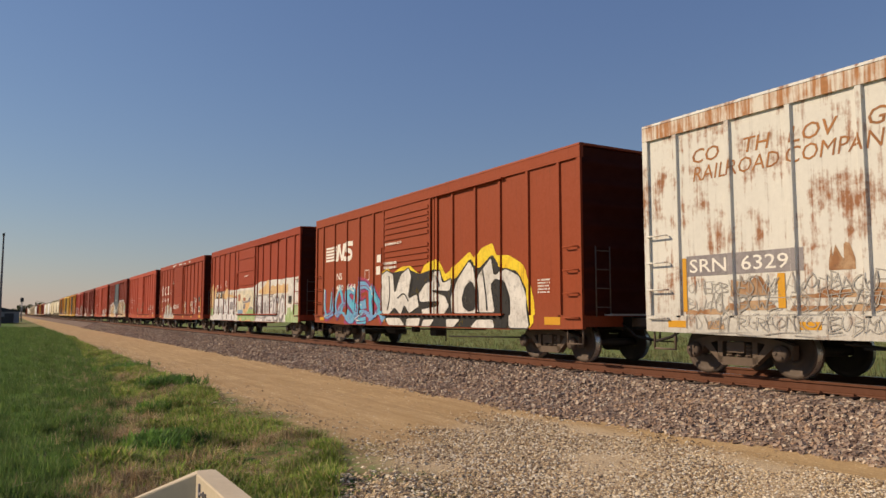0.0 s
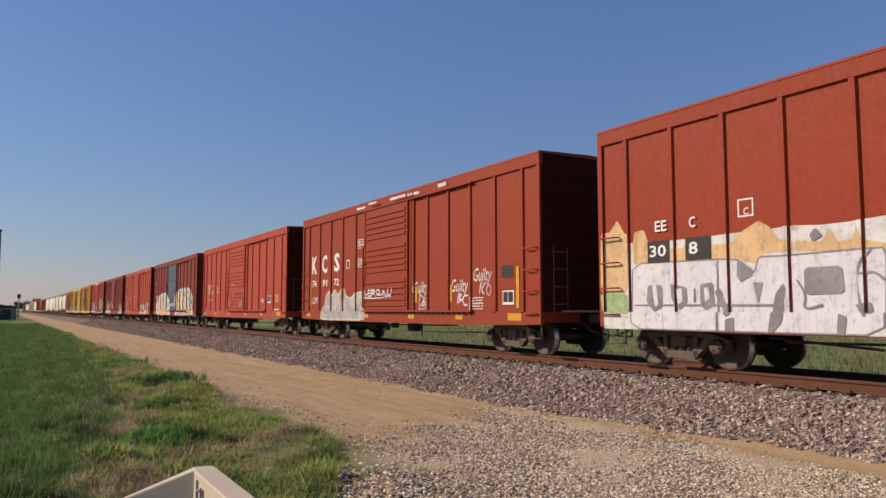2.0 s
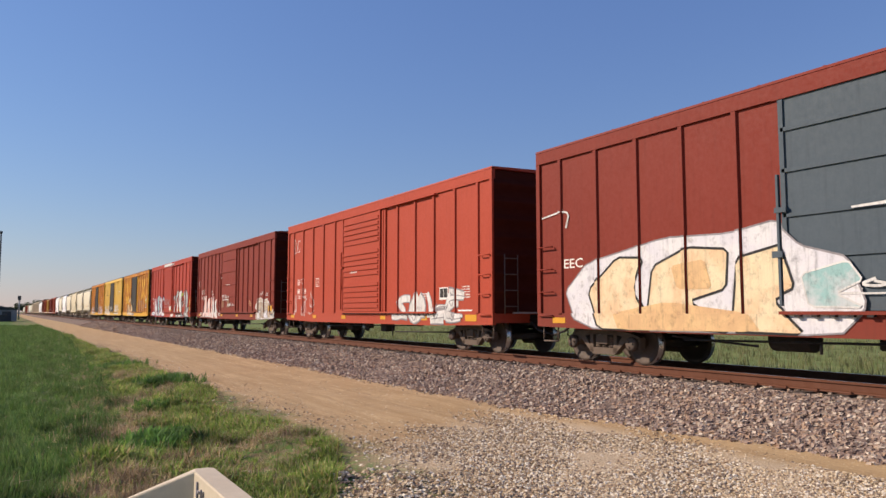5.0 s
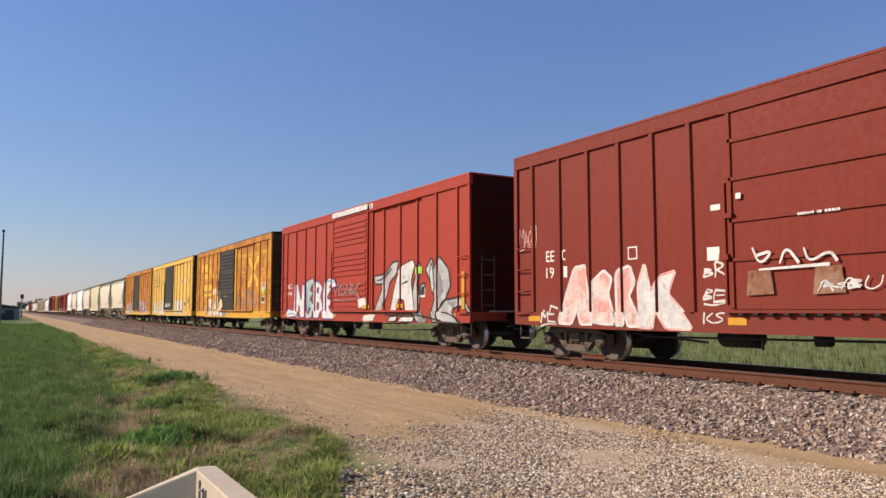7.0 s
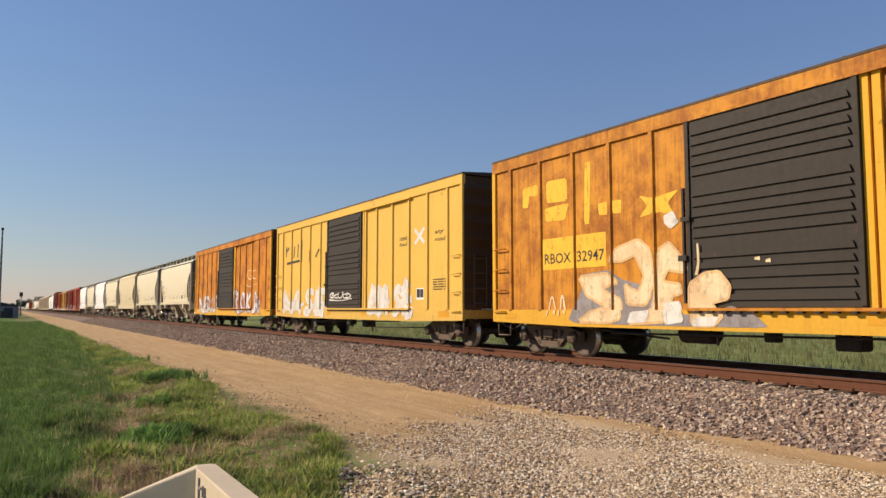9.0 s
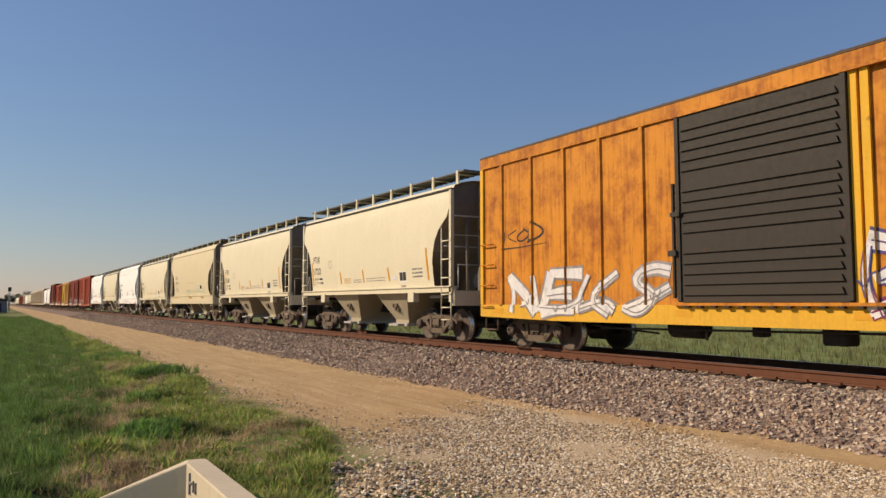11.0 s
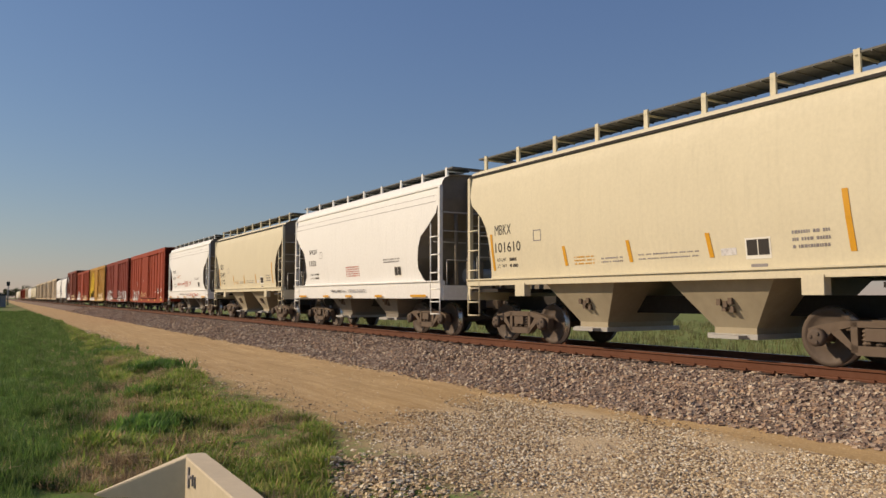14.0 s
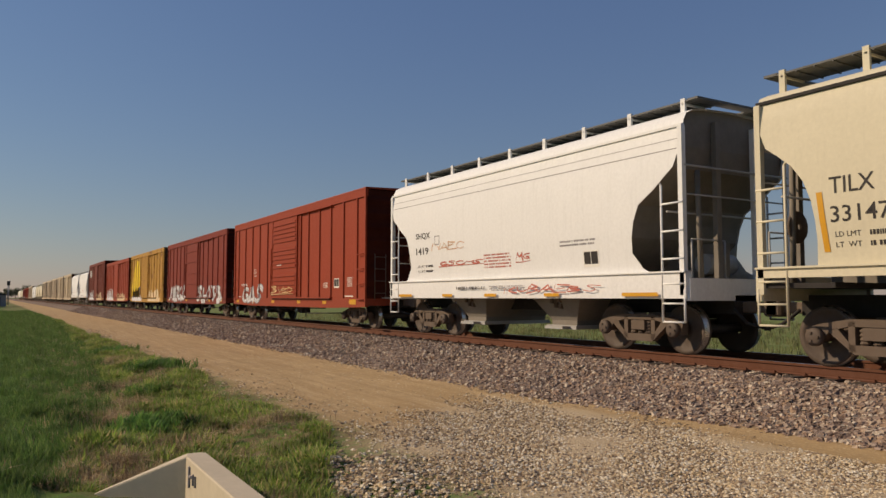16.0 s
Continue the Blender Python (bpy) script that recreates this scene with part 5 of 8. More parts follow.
    # red car with scribbled tags
    c, h = cars["tagged_red"], 7.8
    for ch, u, z in (("EE", 1.2, 2.17), ("C", 1.78, 2.2), ("88", 1.18, 1.8), ("104", 1.78, 1.8)):
        lay(c, letters(ch, u, u + (0.28 if len(ch) == 2 else 0.14 if len(ch) == 1 else 0.4), z, z + 0.22), WHITE, half=h)
    small_marks(c, h, 110)
    lay(c, scribble(0.75, 1.35, 3.4, 4.15, 51, 0.03, 3), SP_WHITE, "graffiti", half=h)
    lay(c, scribble(1.75, 2.25, 0.8, 1.7, 52, 0.05, 5), SP_WHITE, "graffiti", half=h)
    lay(c, scribble(2.6, 3.1, 1.1, 1.9, 53, 0.04, 3), SP_WHITE, "graffiti", half=h)
    lay(c, Flat().ribbon([(0.95, 0.95), (0.92, 1.5), (1.0, 1.85), (1.08, 1.5), (1.05, 0.95), (0.95, 0.95)], 0.03), SP_WHITE, "graffiti", half=h)
    piece(c, "SOLE", 10.0, 14.2, 0.75, 1.7, SP_WHITE, SP_GREY, None, 0, 0.26, 54, 1, "white sprayed letters", h)
    # maroon car
    c, h, ps = cars["maroon"], 7.805, (2.53, 3.42, 4.32, 5.24, 6.17, 7.13)
    for ch, u, z in (("EE", 1.15, 2.15), ("C", 1.7, 2.15), ("19", 1.15, 1.78), ("1", 1.75, 1.78)):
        lay(c, letters(ch, u, u + (0.28 if len(ch) == 2 else 0.12), z, z + 0.24), WHITE, half=h, posts=ps)
    lay(c, scribble(0.15, 0.8, 2.5, 3.1, 63, 0.02, 7), SP_PINK, "graffiti", half=h, posts=ps)
    lay(c, scribble(1.0, 1.5, 0.75, 1.2, 64, 0.05, 4), SP_WHITE, "graffiti", half=h, posts=ps)
    for k in range(3):
        lay(c, scribble(5.5, 5.95, 0.8 + k * 0.4, 1.1 + k * 0.4, 65 + k, 0.045, 4), SP_WHITE, "graffiti", half=h, posts=ps)
    lay(c, Flat().rect(5.6, 5.86, 1.92, 2.15).rect(5.7, 5.9, 2.78, 2.88).rect(6.3, 6.4, 2.9, 3.0), WHITE, "stencil", half=h, posts=ps)
    lay(c, scribble(7.7, 8.6, 1.35, 1.55, 69, 0.03, 7), SP_WHITE, "graffiti", half=h, posts=ps)
    for u in (6.45, 7.6):
        lay(c, Flat().poly([(u, 1.3), (u + 0.5, 1.32), (u + 0.45, 1.72), (u + 0.05, 1.7)]), spray("rust_patch", (0.25, 0.10, 0.045), (0.34, 0.2, 0.12)), "paint_patch", half=h, posts=ps)
    lay(c, bars(7.4, 8.1, 2.55, 1, 0.04, seed=7), WHITE, "stencil", half=h, posts=ps)
    lay(c, frame_box(3.7, 3.95, 2.05, 2.3), WHITE, "stencil", half=h, posts=ps)
    lay(c, Flat().rect(14.7, 15.3, 1.1, 1.35), AMBER, "reflector", 8, "amber reflector strip", half=h, posts=ps)
    # scarlet car
    c, h = cars["scarlet"], 7.775
    lay(c, scribble(6.3, 8.6, 1.5, 2.2, 74, 0.05, 10), SP_GREY, "graffiti", half=h)
    lay(c, Flat().rect(12.5, 12.9, 2.15, 2.35), spray("spray_lime", (0.4, 0.75, 0.08)), "graffiti", 6, half=h)
    data_panel(c, 12.6, 1.45, h)
    lay(c, Flat().rect(8.9, 9.4, 1.12, 1.24).rect(11.2, 11.7, 1.14, 1.26).rect(15.1, 15.25, 1.1, 2.1), AMBER, "reflector", 9, "amber reflector strip", half=h)
    lay(c, letters("EEC", 0.8, 1.3, 2.0, 2.18), WHITE, half=h)
    lay(c, letters("3146", 0.8, 1.35, 1.7, 1.86), WHITE, layer=8, half=h)
    lay(c, Flat().rect(5.9, 9.6, 4.48, 4.66), SP_WHITE, "peeling_paint", 2, "bare white strip along the eave", half=h)
    # rust-stained yellow car
    c, h = cars["orange"], 7.835
    gold = spray("bright_yellow_patch", (0.86, 0.52, 0.04), (0.80, 0.46, 0.04))
    lay(c, Flat().rect(1.95, 4.0, 1.92, 2.62), gold, "stencil_panel", half=h)
    lay(c, letters("RBOX  32947", 2.02, 3.95, 2.05, 2.28), BLACK, layer=2, half=h)
    lay(c, letters("The nationwide boxcar pool", 9.75, 15.1, 3.72, 4.05, 0.25), gold, half=h)
    lay(c, letters("next", 10.7, 11.2, 2.98, 3.1, 0.25), gold, half=h)
    lay(c, letters("load", 10.7, 11.2, 2.78, 2.9, 0.25), gold, half=h)
    lay(c, letters("any", 14.1, 14.55, 2.98, 3.1, 0.25), gold, half=h)
    lay(c, letters("road", 14.1, 14.6, 2.78, 2.9, 0.25), gold, half=h)
    cross = Flat()
    for k, (su, sz) in enumerate(((-1, -1), (1, -1), (1, 1), (-1, 1))):
        cross.ribbon([(12.7 + su * 0.1, 3.0 + sz * 0.1), (12.7 + su * 0.72, 3.0 + sz * 0.62)], 0.26, 0.001 * k)
        cross.poly([(12.7 + su * 0.86, 3.0 + sz * 0.35), (12.7 + su * 0.9, 3.0 + sz * 0.76), (12.7 + su * 0.42, 3.0 + sz * 0.72)], 0.001 * k + 0.0005)
    lay(c, cross, gold, "emblem", 1, "faded yellow cross of arrows", half=h)
    for k in range(3):
        lay(c, scribble(9.7 + 1.3 * k, 11.0 + 1.3 * k, 1.3, 2.0, 83 + k, 0.035, 4), SP_GREY, "graffiti", half=h)
    lay(c, Flat().rect(14.2, 14.6, 1.85, 2.1), spray("spray_lime", (0.4, 0.75, 0.08)), "stencil_panel", 2, half=h)
    lay(c, scribble(14.0, 14.9, 2.1, 2.45, 87, 0.06, 5), SP_WHITE, "graffiti", 1, half=h)
    data_panel(c, 14.15, 1.42, h)
    # pale yellow car
    c, h = cars["yellow"], 7.925
    lay(c, letters("next", 12.1, 12.6, 3.15, 3.27, 0.25), BLACK, half=h)
    lay(c, letters("load", 12.1, 12.6, 2.97, 3.09, 0.25), BLACK, half=h)
    lay(c, letters("any", 14.3, 14.8, 3.15, 3.27, 0.25), BLACK, half=h)
    lay(c, letters("road", 14.3, 14.9, 2.97, 3.09, 0.25), BLACK, half=h)
    lay(c, Flat().ribbon([(13.1, 2.98), (13.68, 3.42)], 0.12).ribbon([(13.1, 3.42), (13.68, 2.98)], 0.12, 0.001), SP_LILAC, "emblem", 1, "white cross emblem", half=h)
    logo = Flat()
    for a in ([(1.2, 3.3), (1.25, 3.75)], [(1.2, 3.5), (1.6, 3.7)], [(2.2, 3.2), (2.3, 3.7)], [(2.7, 3.2), (2.75, 3.75)], [(3.2, 3.0), (3.2, 3.9)], [(1.3, 3.0), (3.0, 3.05)],
              [(4.2, 2.9), (4.2, 3.4)], [(4.8, 3.1), (5.2, 3.4)]):
        logo.ribbon(a, 0.1, len(logo.f) * 0.0003)
    lay(c, logo, BLACK, "emblem", 1, "black emblem bars", half=h)
    for k, (a, b) in enumerate(((0.9, 3.2), (3.4, 6.0), (10.0, 11.4), (11.6, 13.0))):
        piece(c, "SE" if k % 2 else "NA", a, b, 0.75, 1.9, SP_WHITE, SP_LILAC, None, 0, 0.24, 91 + k, 1, "white sprayed letters", h)
    lay(c, scribble(6.6, 8.6, 1.4, 1.7, 96, 0.06, 9), SP_WHITE, "graffiti", half=h)
    data_panel(c, 13.2, 1.32, h)
    lay(c, bars(14.2, 15.0, 1.9, 5, seed=60), BLACK, "stencil", half=h)
    # rusted orange car
    c, h = cars["amber"], 7.975
    piece(c, "NEKS", 1.0, 6.0, 0.75, 1.8, SP_LILAC, SP_GREY, None, 0, 0.2, 97, 1, "grey sprayed letters", h)
    piece(c, "ROKA", 9.4, 14.0, 0.75, 2.0, SP_LILAC, SP_NAVY, None, 0, 0.22, 98, 1, "pale blue sprayed letters", h)
    lay(c, scribble(0.9, 2.4, 2.4, 2.9, 99, 0.04, 5), SP_BLACK, "graffiti", half=h)
    lay(c, scribble(11.8, 13.4, 2.3, 3.3, 100, 0.05, 4), SP_CREAM, "graffiti", half=h)
    lay(c, Flat().rect(15.6, 15.75, 1.1, 2.0), AMBER, "reflector", 8, "amber reflector strip", half=h)
    # cars behind the hoppers
    c, h = cars["last_red"], 7.82
    small_marks(c, h, 120)
    piece(c, "GAS", 1.2, 4.6, 0.75, 1.7, SP_LILAC, SP_GREY, None, 0, 0.2, 101, 1, "pale sprayed letters", h)
    lay(c, scribble(5.8, 8.8, 1.2, 1.6, 102, 0.05, 9), SP_TAN, "graffiti", half=h)
    c, h = cars["last_dark"], 7.82
    piece(c, "MEKO", 0.9, 6.0, 0.75, 1.9, SP_LILAC, SP_GREY, None, 0, 0.26, 103, 1, "pale sprayed letters", h)
    piece(c, "SLOTS", 9.0, 14.6, 0.75, 1.8, SP_LILAC, SP_GREY, None, 0, 0.26, 104, 1, "pale sprayed letters", h)
    for name, h in (("last_gold", 7.64), ("last_scuffed", 8.0), ("last_tall", 8.1)):
        lay(cars[name], cloud(1.0, 6.0, 0.75, 2.0, len(name), 16, 0.7), SP_LILAC, "graffiti", half=h)
        lay(cars[name], cloud(9.0, 14.0, 0.75, 1.7, len(name) + 5, 14, 0.7), SP_CREAM, "graffiti", half=h)
    lay(cars["last_gold"], cloud(0.6, 5.0, 1.1, 4.3, 6, 3, 0.1), SP_YELLOW, "paint_patch", half=7.64)
    lay(cars["last_tall"], Flat().rect(1.0, 3.2, 3.6, 4.5), SP_WHITE, "stencil_panel", half=8.1)


def dress_pieces():
    """The larger sprayed pieces: letter outlines in metres from the car's rear end and over the rail."""
    # tall white letters with black shades and a yellow cloud
    c, h = cars["brown"], 7.855
    sprayed(c, h, SP_YELLOW, None, 2,
            [(6.01, 2.35), (6.6, 2.51), (6.9, 2.31), (7.57, 2.5), (8.12, 2.5), (8.47, 2.32), (8.76, 2.21), (8.98, 2.46), (9.55, 2.62), (9.78, 2.42), (10.01, 2.15), (10.6, 2.41), (11.25, 2.7), (11.5, 2.5), (11.83, 2.75), (12.33, 2.84), (12.5, 2.51), (13.02, 2.49), (13.57, 2.25), (13.82, 1.93), (14.01, 1.35), (14.05, 0.88), (13.89, 0.73), (6.31, 0.75)],
            line=0.06, label="")
    sprayed(c, h, SP_BLACK, None, 3,
            [(6.1, 1.76), (6.5, 2.33), (8.03, 2.39), (8.73, 2.22), (9.55, 2.34), (10.01, 1.9), (10.6, 2.04), (11.27, 2.52), (11.69, 2.22), (12.32, 2.56), (12.67, 2.2), (13.35, 2.09), (13.74, 1.62), (13.94, 0.71), (6.31, 0.71)],
            line=0.06, label="")
    sprayed(c, h, SP_WHITE, SP_BLACK, 4,
            [(6.09, 2.3), (6.54, 2.44), (7, 2.3), (7.1, 1.69), (7.52, 2.28), (8.03, 2.45), (8.21, 2.2), (8, 1.53), (8.56, 1.65), (8.7, 1.27), (8.07, 1.06), (7.76, 1.31), (7.52, 1.01), (7.1, 1.25), (6.61, 0.97), (6.21, 1.08)],
            [(9.39, 2.27), (9.71, 2.29), (9.86, 1.93), (10.43, 2.05), (10.23, 1.67), (9.31, 1.72), (10.01, 1.56), (10.23, 1.28), (9.85, 0.96), (8.9, 1.01), (8.81, 1.2), (9.62, 1.29), (9.67, 1.4), (8.73, 1.39), (8.66, 1.65), (9.06, 1.94), (9.36, 2)],
            [(10.42, 1.06), (10.35, 1.48), (10.6, 1.96), (11.24, 2.47), (11.56, 2.17), (11.68, 1.61), (11.7, 1.06)],
            line=0.04, label="tall white sprayed letters with black and yellow edges")
    sprayed(c, h, SP_WHITE, SP_BLACK, 4,
            [(11.67, 1.08), (11.61, 2.03), (12.27, 2.5), (12.4, 2.03), (12.9, 2.18), (13.45, 1.98), (13.71, 1.56), (13.9, 0.71), (13.05, 0.71), (13.07, 1.43), (12.84, 1.85), (12.45, 1.92), (12.26, 1.78), (12.44, 1.08)],
            line=0.04, label="")
    sprayed(c, h, SP_BLACK, None, 6,
            [(10.87, 1.47), (11.02, 1.77), (11.29, 1.93), (11.55, 1.81), (11.68, 1.46), (11.57, 1.17), (11.2, 1.11), (10.94, 1.24)],
            [(12.31, 1.76), (12.55, 1.92), (12.87, 1.76), (13.02, 1.36), (13.06, 0.87), (12.96, 0.71), (12.5, 0.71), (12.56, 1.08), (12.42, 1.26)],
            line=0.06, label="")
    sprayed(c, h, SP_WHITE, None, 7,
            [(6.35, 0.93), (7.34, 0.94), (7.67, 0.71), (6.56, 0.71)],
            [(7.82, 0.92), (8.66, 0.94), (8.56, 0.71), (7.75, 0.71)],
            [(8.86, 0.89), (9.48, 0.91), (9.22, 0.71), (8.73, 0.71)],
            [(10.15, 0.92), (10.87, 0.92), (10.53, 0.71), (10.15, 0.71)],
            [(11.67, 0.91), (12.41, 0.92), (12.48, 0.71), (11.38, 0.71)],
            line=0.06, label="")
    strokes(c, h, SP_BLACK, 0.05, 8,
            [(6.71, 2.27), (6.81, 1.65), (6.61, 1.18)],
            [(7.3, 1.54), (7.76, 1.72), (8.03, 1.44)],
            [(8.3, 2.15), (8.12, 1.71)],
            [(9.55, 2.13), (9.7, 1.83)],
            [(11.88, 2.21), (12.03, 1.6), (12.08, 1.15)],
            [(6.1, 1.01), (8.73, 1.03), (11.67, 0.97), (12.41, 1)])
    strokes(c, h, SP_CYAN, 0.12, 9,
            [(1.42, 0.92), (2.54, 1.2), (3.33, 0.87), (4.55, 1.24), (5.24, 0.88), (6, 1.18)],
            [(1.68, 1.88), (1.56, 1.2)],
            [(3.81, 1.93), (3.7, 1.19)],
            [(5.34, 1.98), (5.78, 1.18)])
    # white letters with grey shades on the painted band, and the small landscape on the door
    c, h = cars["band"], 7.87
    sprayed(c, h, SP_TAN, None, 2,
            [(9.66, 2.09), (9.86, 2.19), (10.57, 2.34), (10.99, 2.51), (11.11, 2.63), (11.3, 2.67), (11.48, 2.48), (11.58, 2.32), (11.59, 2), (10.56, 1.98)],
            [(11.62, 1.95), (11.65, 2.12), (12.08, 2.23), (12.45, 2.17), (12.47, 1.98)],
            line=0.06, label="")
    sprayed(c, h, SP_LILAC, None, 3,
            [(9.43, 0.75), (9.44, 1.87), (9.69, 1.96), (10.52, 1.96), (11.62, 1.94), (12.11, 1.95), (12.47, 2), (12.41, 0.71), (11.29, 0.71), (9.46, 0.71)],
            line=0.06, label="")
    sprayed(c, h, SP_GREY, None, 4,
            [(9.44, 1.8), (9.6, 1.95), (9.62, 1.43), (9.81, 1.56), (9.81, 1.18), (9.63, 1.02), (9.42, 1.08)],
            [(10.04, 1.6), (10.31, 1.61), (10.29, 1.06), (10.06, 1.12), (10.09, 1.29), (10.21, 1.35), (10.19, 1.49)],
            [(10.32, 1.9), (10.53, 1.93), (10.53, 1.06), (10.35, 1.06)],
            [(10.76, 1.56), (10.87, 1.68), (10.98, 1.55), (10.96, 1.22), (10.84, 1.06), (10.74, 1.19)],
            [(11.27, 1.56), (11.47, 1.63), (11.43, 1.16), (11.25, 1.12)],
            [(11.75, 1.5), (11.9, 1.55), (11.92, 1.4), (11.77, 1.35)],
            line=0.06, label="")
    sprayed(c, h, SP_GREY, None, 4,
            [(12.13, 1.77), (12.27, 1.88), (12.34, 1.89), (12.19, 1.72), (12.12, 1.11), (12.02, 1.02)],
            line=0.06, label="")
    strokes(c, h, SP_GREY, 0.05, 5,
            [(9.65, 1.94), (10.56, 1.96), (11.62, 1.94), (12.16, 1.94)],
            [(11.27, 1.92), (11.26, 1.54)],
            [(9.85, 1.57), (9.94, 1.01)],
            [(10.63, 1.59), (10.55, 1.12), (10.74, 0.71)],
            [(11.09, 1.52), (11.2, 0.91), (11.3, 0.71)],
            [(12.38, 1.62), (12.35, 1.16)],
            [(9.47, 0.89), (10.51, 0.86), (11.31, 0.91)])
    sprayed(c, h, spray("spray_pale_sand", (0.72, 0.66, 0.50), (0.5, 0.5, 0.42)), None, 4,
            [(6.24, 1.07), (6.32, 2.22), (8.79, 2.27), (9.41, 2.16), (9.41, 1.06)],
            line=0.04, label="")
    sprayed(c, h, SP_GREEN, None, 5,
            [(6.17, 0.71), (6.24, 1), (7.04, 1.13), (7.59, 1.03), (8.27, 1.19), (8.76, 1.43), (9.21, 1.36), (9.41, 1.12), (9.39, 0.71)],
            line=0.06, label="")
    sprayed(c, h, SP_TAN, None, 6,
            [(7.51, 1.39), (7.95, 1.67), (8.77, 1.64), (8.52, 1.37), (7.94, 1.06), (7.54, 1.13)],
            [(7.67, 0.74), (8.58, 0.79), (8.66, 0.71), (7.75, 0.71)],
            [(6.54, 0.71), (6.93, 0.71), (6.93, 0.86), (6.59, 0.85)],
            line=0.06, label="")
    sprayed(c, h, SP_GREY, None, 7,
            [(7.17, 1.8), (7.47, 1.69), (8.29, 1.72), (8.89, 1.98), (8.7, 1.67), (8.2, 1.61), (7.47, 1.6)],
            [(7.53, 1.57), (7.91, 1.57), (7.9, 1.32), (7.52, 1.31)],
            [(8.6, 1.28), (8.76, 1.43), (9.17, 1.4), (9.2, 1.27)],
            line=0.04, label="")
    sprayed(c, h, spray("spray_dull_blue", (0.25, 0.38, 0.55)), None, 7,
            [(6.45, 1.26), (7.37, 1.27), (7.45, 1.08), (6.5, 1.07)],
            line=0.06, label="")
    sprayed(c, h, spray("spray_brick", (0.42, 0.16, 0.09)), None, 8,
            [(7.52, 1.88), (7.94, 1.88), (7.94, 1.71), (7.52, 1.72)],
            [(6.54, 2.06), (6.95, 2.08), (6.94, 1.72), (6.56, 1.74)],
            line=0.06, label="")
    # cream letters with dark edges on both sides of the grey door
    c, h = cars["grey_door"], 7.905
    sprayed(c, h, SP_LILAC, SP_GREY, 1,
            [(9.06, 2.02), (9.58, 2.43), (10.32, 2.6), (10.94, 2.54), (11.67, 2.65), (12.02, 2.61), (12.35, 2.43), (12.87, 2.66), (13.36, 2.51), (13.65, 2.54), (14.16, 2.2), (14.42, 1.94), (14.25, 1.46), (14.62, 1.15), (14.97, 0.91), (14.94, 0.71), (8.79, 0.71), (9.32, 1.09), (8.97, 1.58)],
            line=0.04, label="")
    sprayed(c, h, SP_CREAM, SP_BLACK, 3,
            [(9.32, 1.04), (9.23, 1.75), (9.49, 2.18), (9.99, 2.41), (10.4, 2.43), (10.6, 2.04), (10.31, 1.55), (10.93, 1.04), (10.31, 0.73), (9.49, 0.78)],
            [(10.39, 1.97), (10.94, 2.35), (11.38, 2.37), (11.26, 1.77), (11.34, 0.8), (10.59, 0.8), (10.78, 1.54)],
            [(11.26, 2.09), (11.67, 2.49), (12.05, 2.37), (12.08, 2.13), (11.73, 1.99), (11.59, 1.6), (11.86, 1.2), (12.07, 1.12), (11.93, 0.75), (11.4, 0.81)],
            [(12.08, 1.98), (12.48, 2.38), (12.86, 2.35), (12.73, 1.65), (13.09, 1.05), (13.09, 0.75), (12.2, 0.74), (12.07, 1.35)],
            line=0.05, label="cream sprayed letters with dark edges")
    sprayed(c, h, SP_CREAM, SP_BLACK, 3,
            [(12.86, 2.24), (13.24, 2.38), (13.76, 2.28), (14.1, 2.1), (13.75, 1.69), (13.22, 1.48), (13.74, 1.19), (14.02, 0.73), (13.33, 0.72), (13.09, 1.19), (12.95, 1.64)],
            [(13.97, 1.15), (14.72, 1.15), (14.92, 0.95), (14.86, 0.73), (14.02, 0.73)],
            line=0.05, label="")
    sprayed(c, h, SP_TAN, None, 5,
            [(9.83, 1.88), (10.39, 1.92), (10.34, 1.42), (9.96, 1.38)],
            [(11.23, 2.34), (11.64, 2.43), (11.45, 1.92), (11.4, 1.36), (11.2, 1.53)],
            [(12.32, 2.04), (12.67, 2.1), (12.62, 1.5), (12.33, 1.2), (12.18, 1.66)],
            [(13.09, 1.05), (13.45, 1.05), (13.56, 0.76), (13.09, 0.75)],
            line=0.06, label="")
    sprayed(c, h, SP_TEAL, SP_GREY, 5,
            [(13.87, 2.04), (14.26, 2.03), (14.39, 1.87), (14.14, 1.6), (14.03, 1.33), (13.8, 1.33)],
            line=0.03, label="")
    strokes(c, h, SP_BLACK, 0.06, 6,
            [(9.74, 2.08), (9.96, 1.38), (10.15, 0.79)],
            [(11.67, 2.31), (11.87, 2.22), (11.73, 2.07)],
            [(13.23, 2.22), (13.47, 1.91), (13.1, 1.75)],
            [(13.46, 1.48), (13.8, 1.37)],
            [(13.96, 0.77), (14.4, 0.74), (14.45, 0.94)],
            [(9.66, 0.96), (11.93, 0.95), (13.68, 0.94)])
    sprayed(c, h, SP_CREAM, SP_BLACK, 3,
            [(1.98, 0.71), (1.65, 1.5), (2.52, 2.14), (3.22, 2.09), (2.96, 1.48), (3.52, 0.71)],
            [(3.25, 0.82), (3.44, 1.91), (4.27, 2.21), (5.14, 2.12), (5.08, 1.45), (4.29, 1.25), (5.28, 0.71)],
            [(5.16, 0.73), (5.31, 1.96), (6.18, 2.13), (6.41, 1.43), (5.97, 1.24), (6.52, 0.71)],
            line=0.045, label="cream sprayed letters with dark edges")
    sprayed(c, h, SP_TAN, None, 5,
            [(3.89, 1.9), (4.65, 1.98), (4.79, 1.46), (4.03, 1.47)],
            [(2.41, 1.04), (3.78, 1.25), (5.51, 1.04), (5.75, 0.74), (2.56, 0.71)],
            line=0.06, label="")
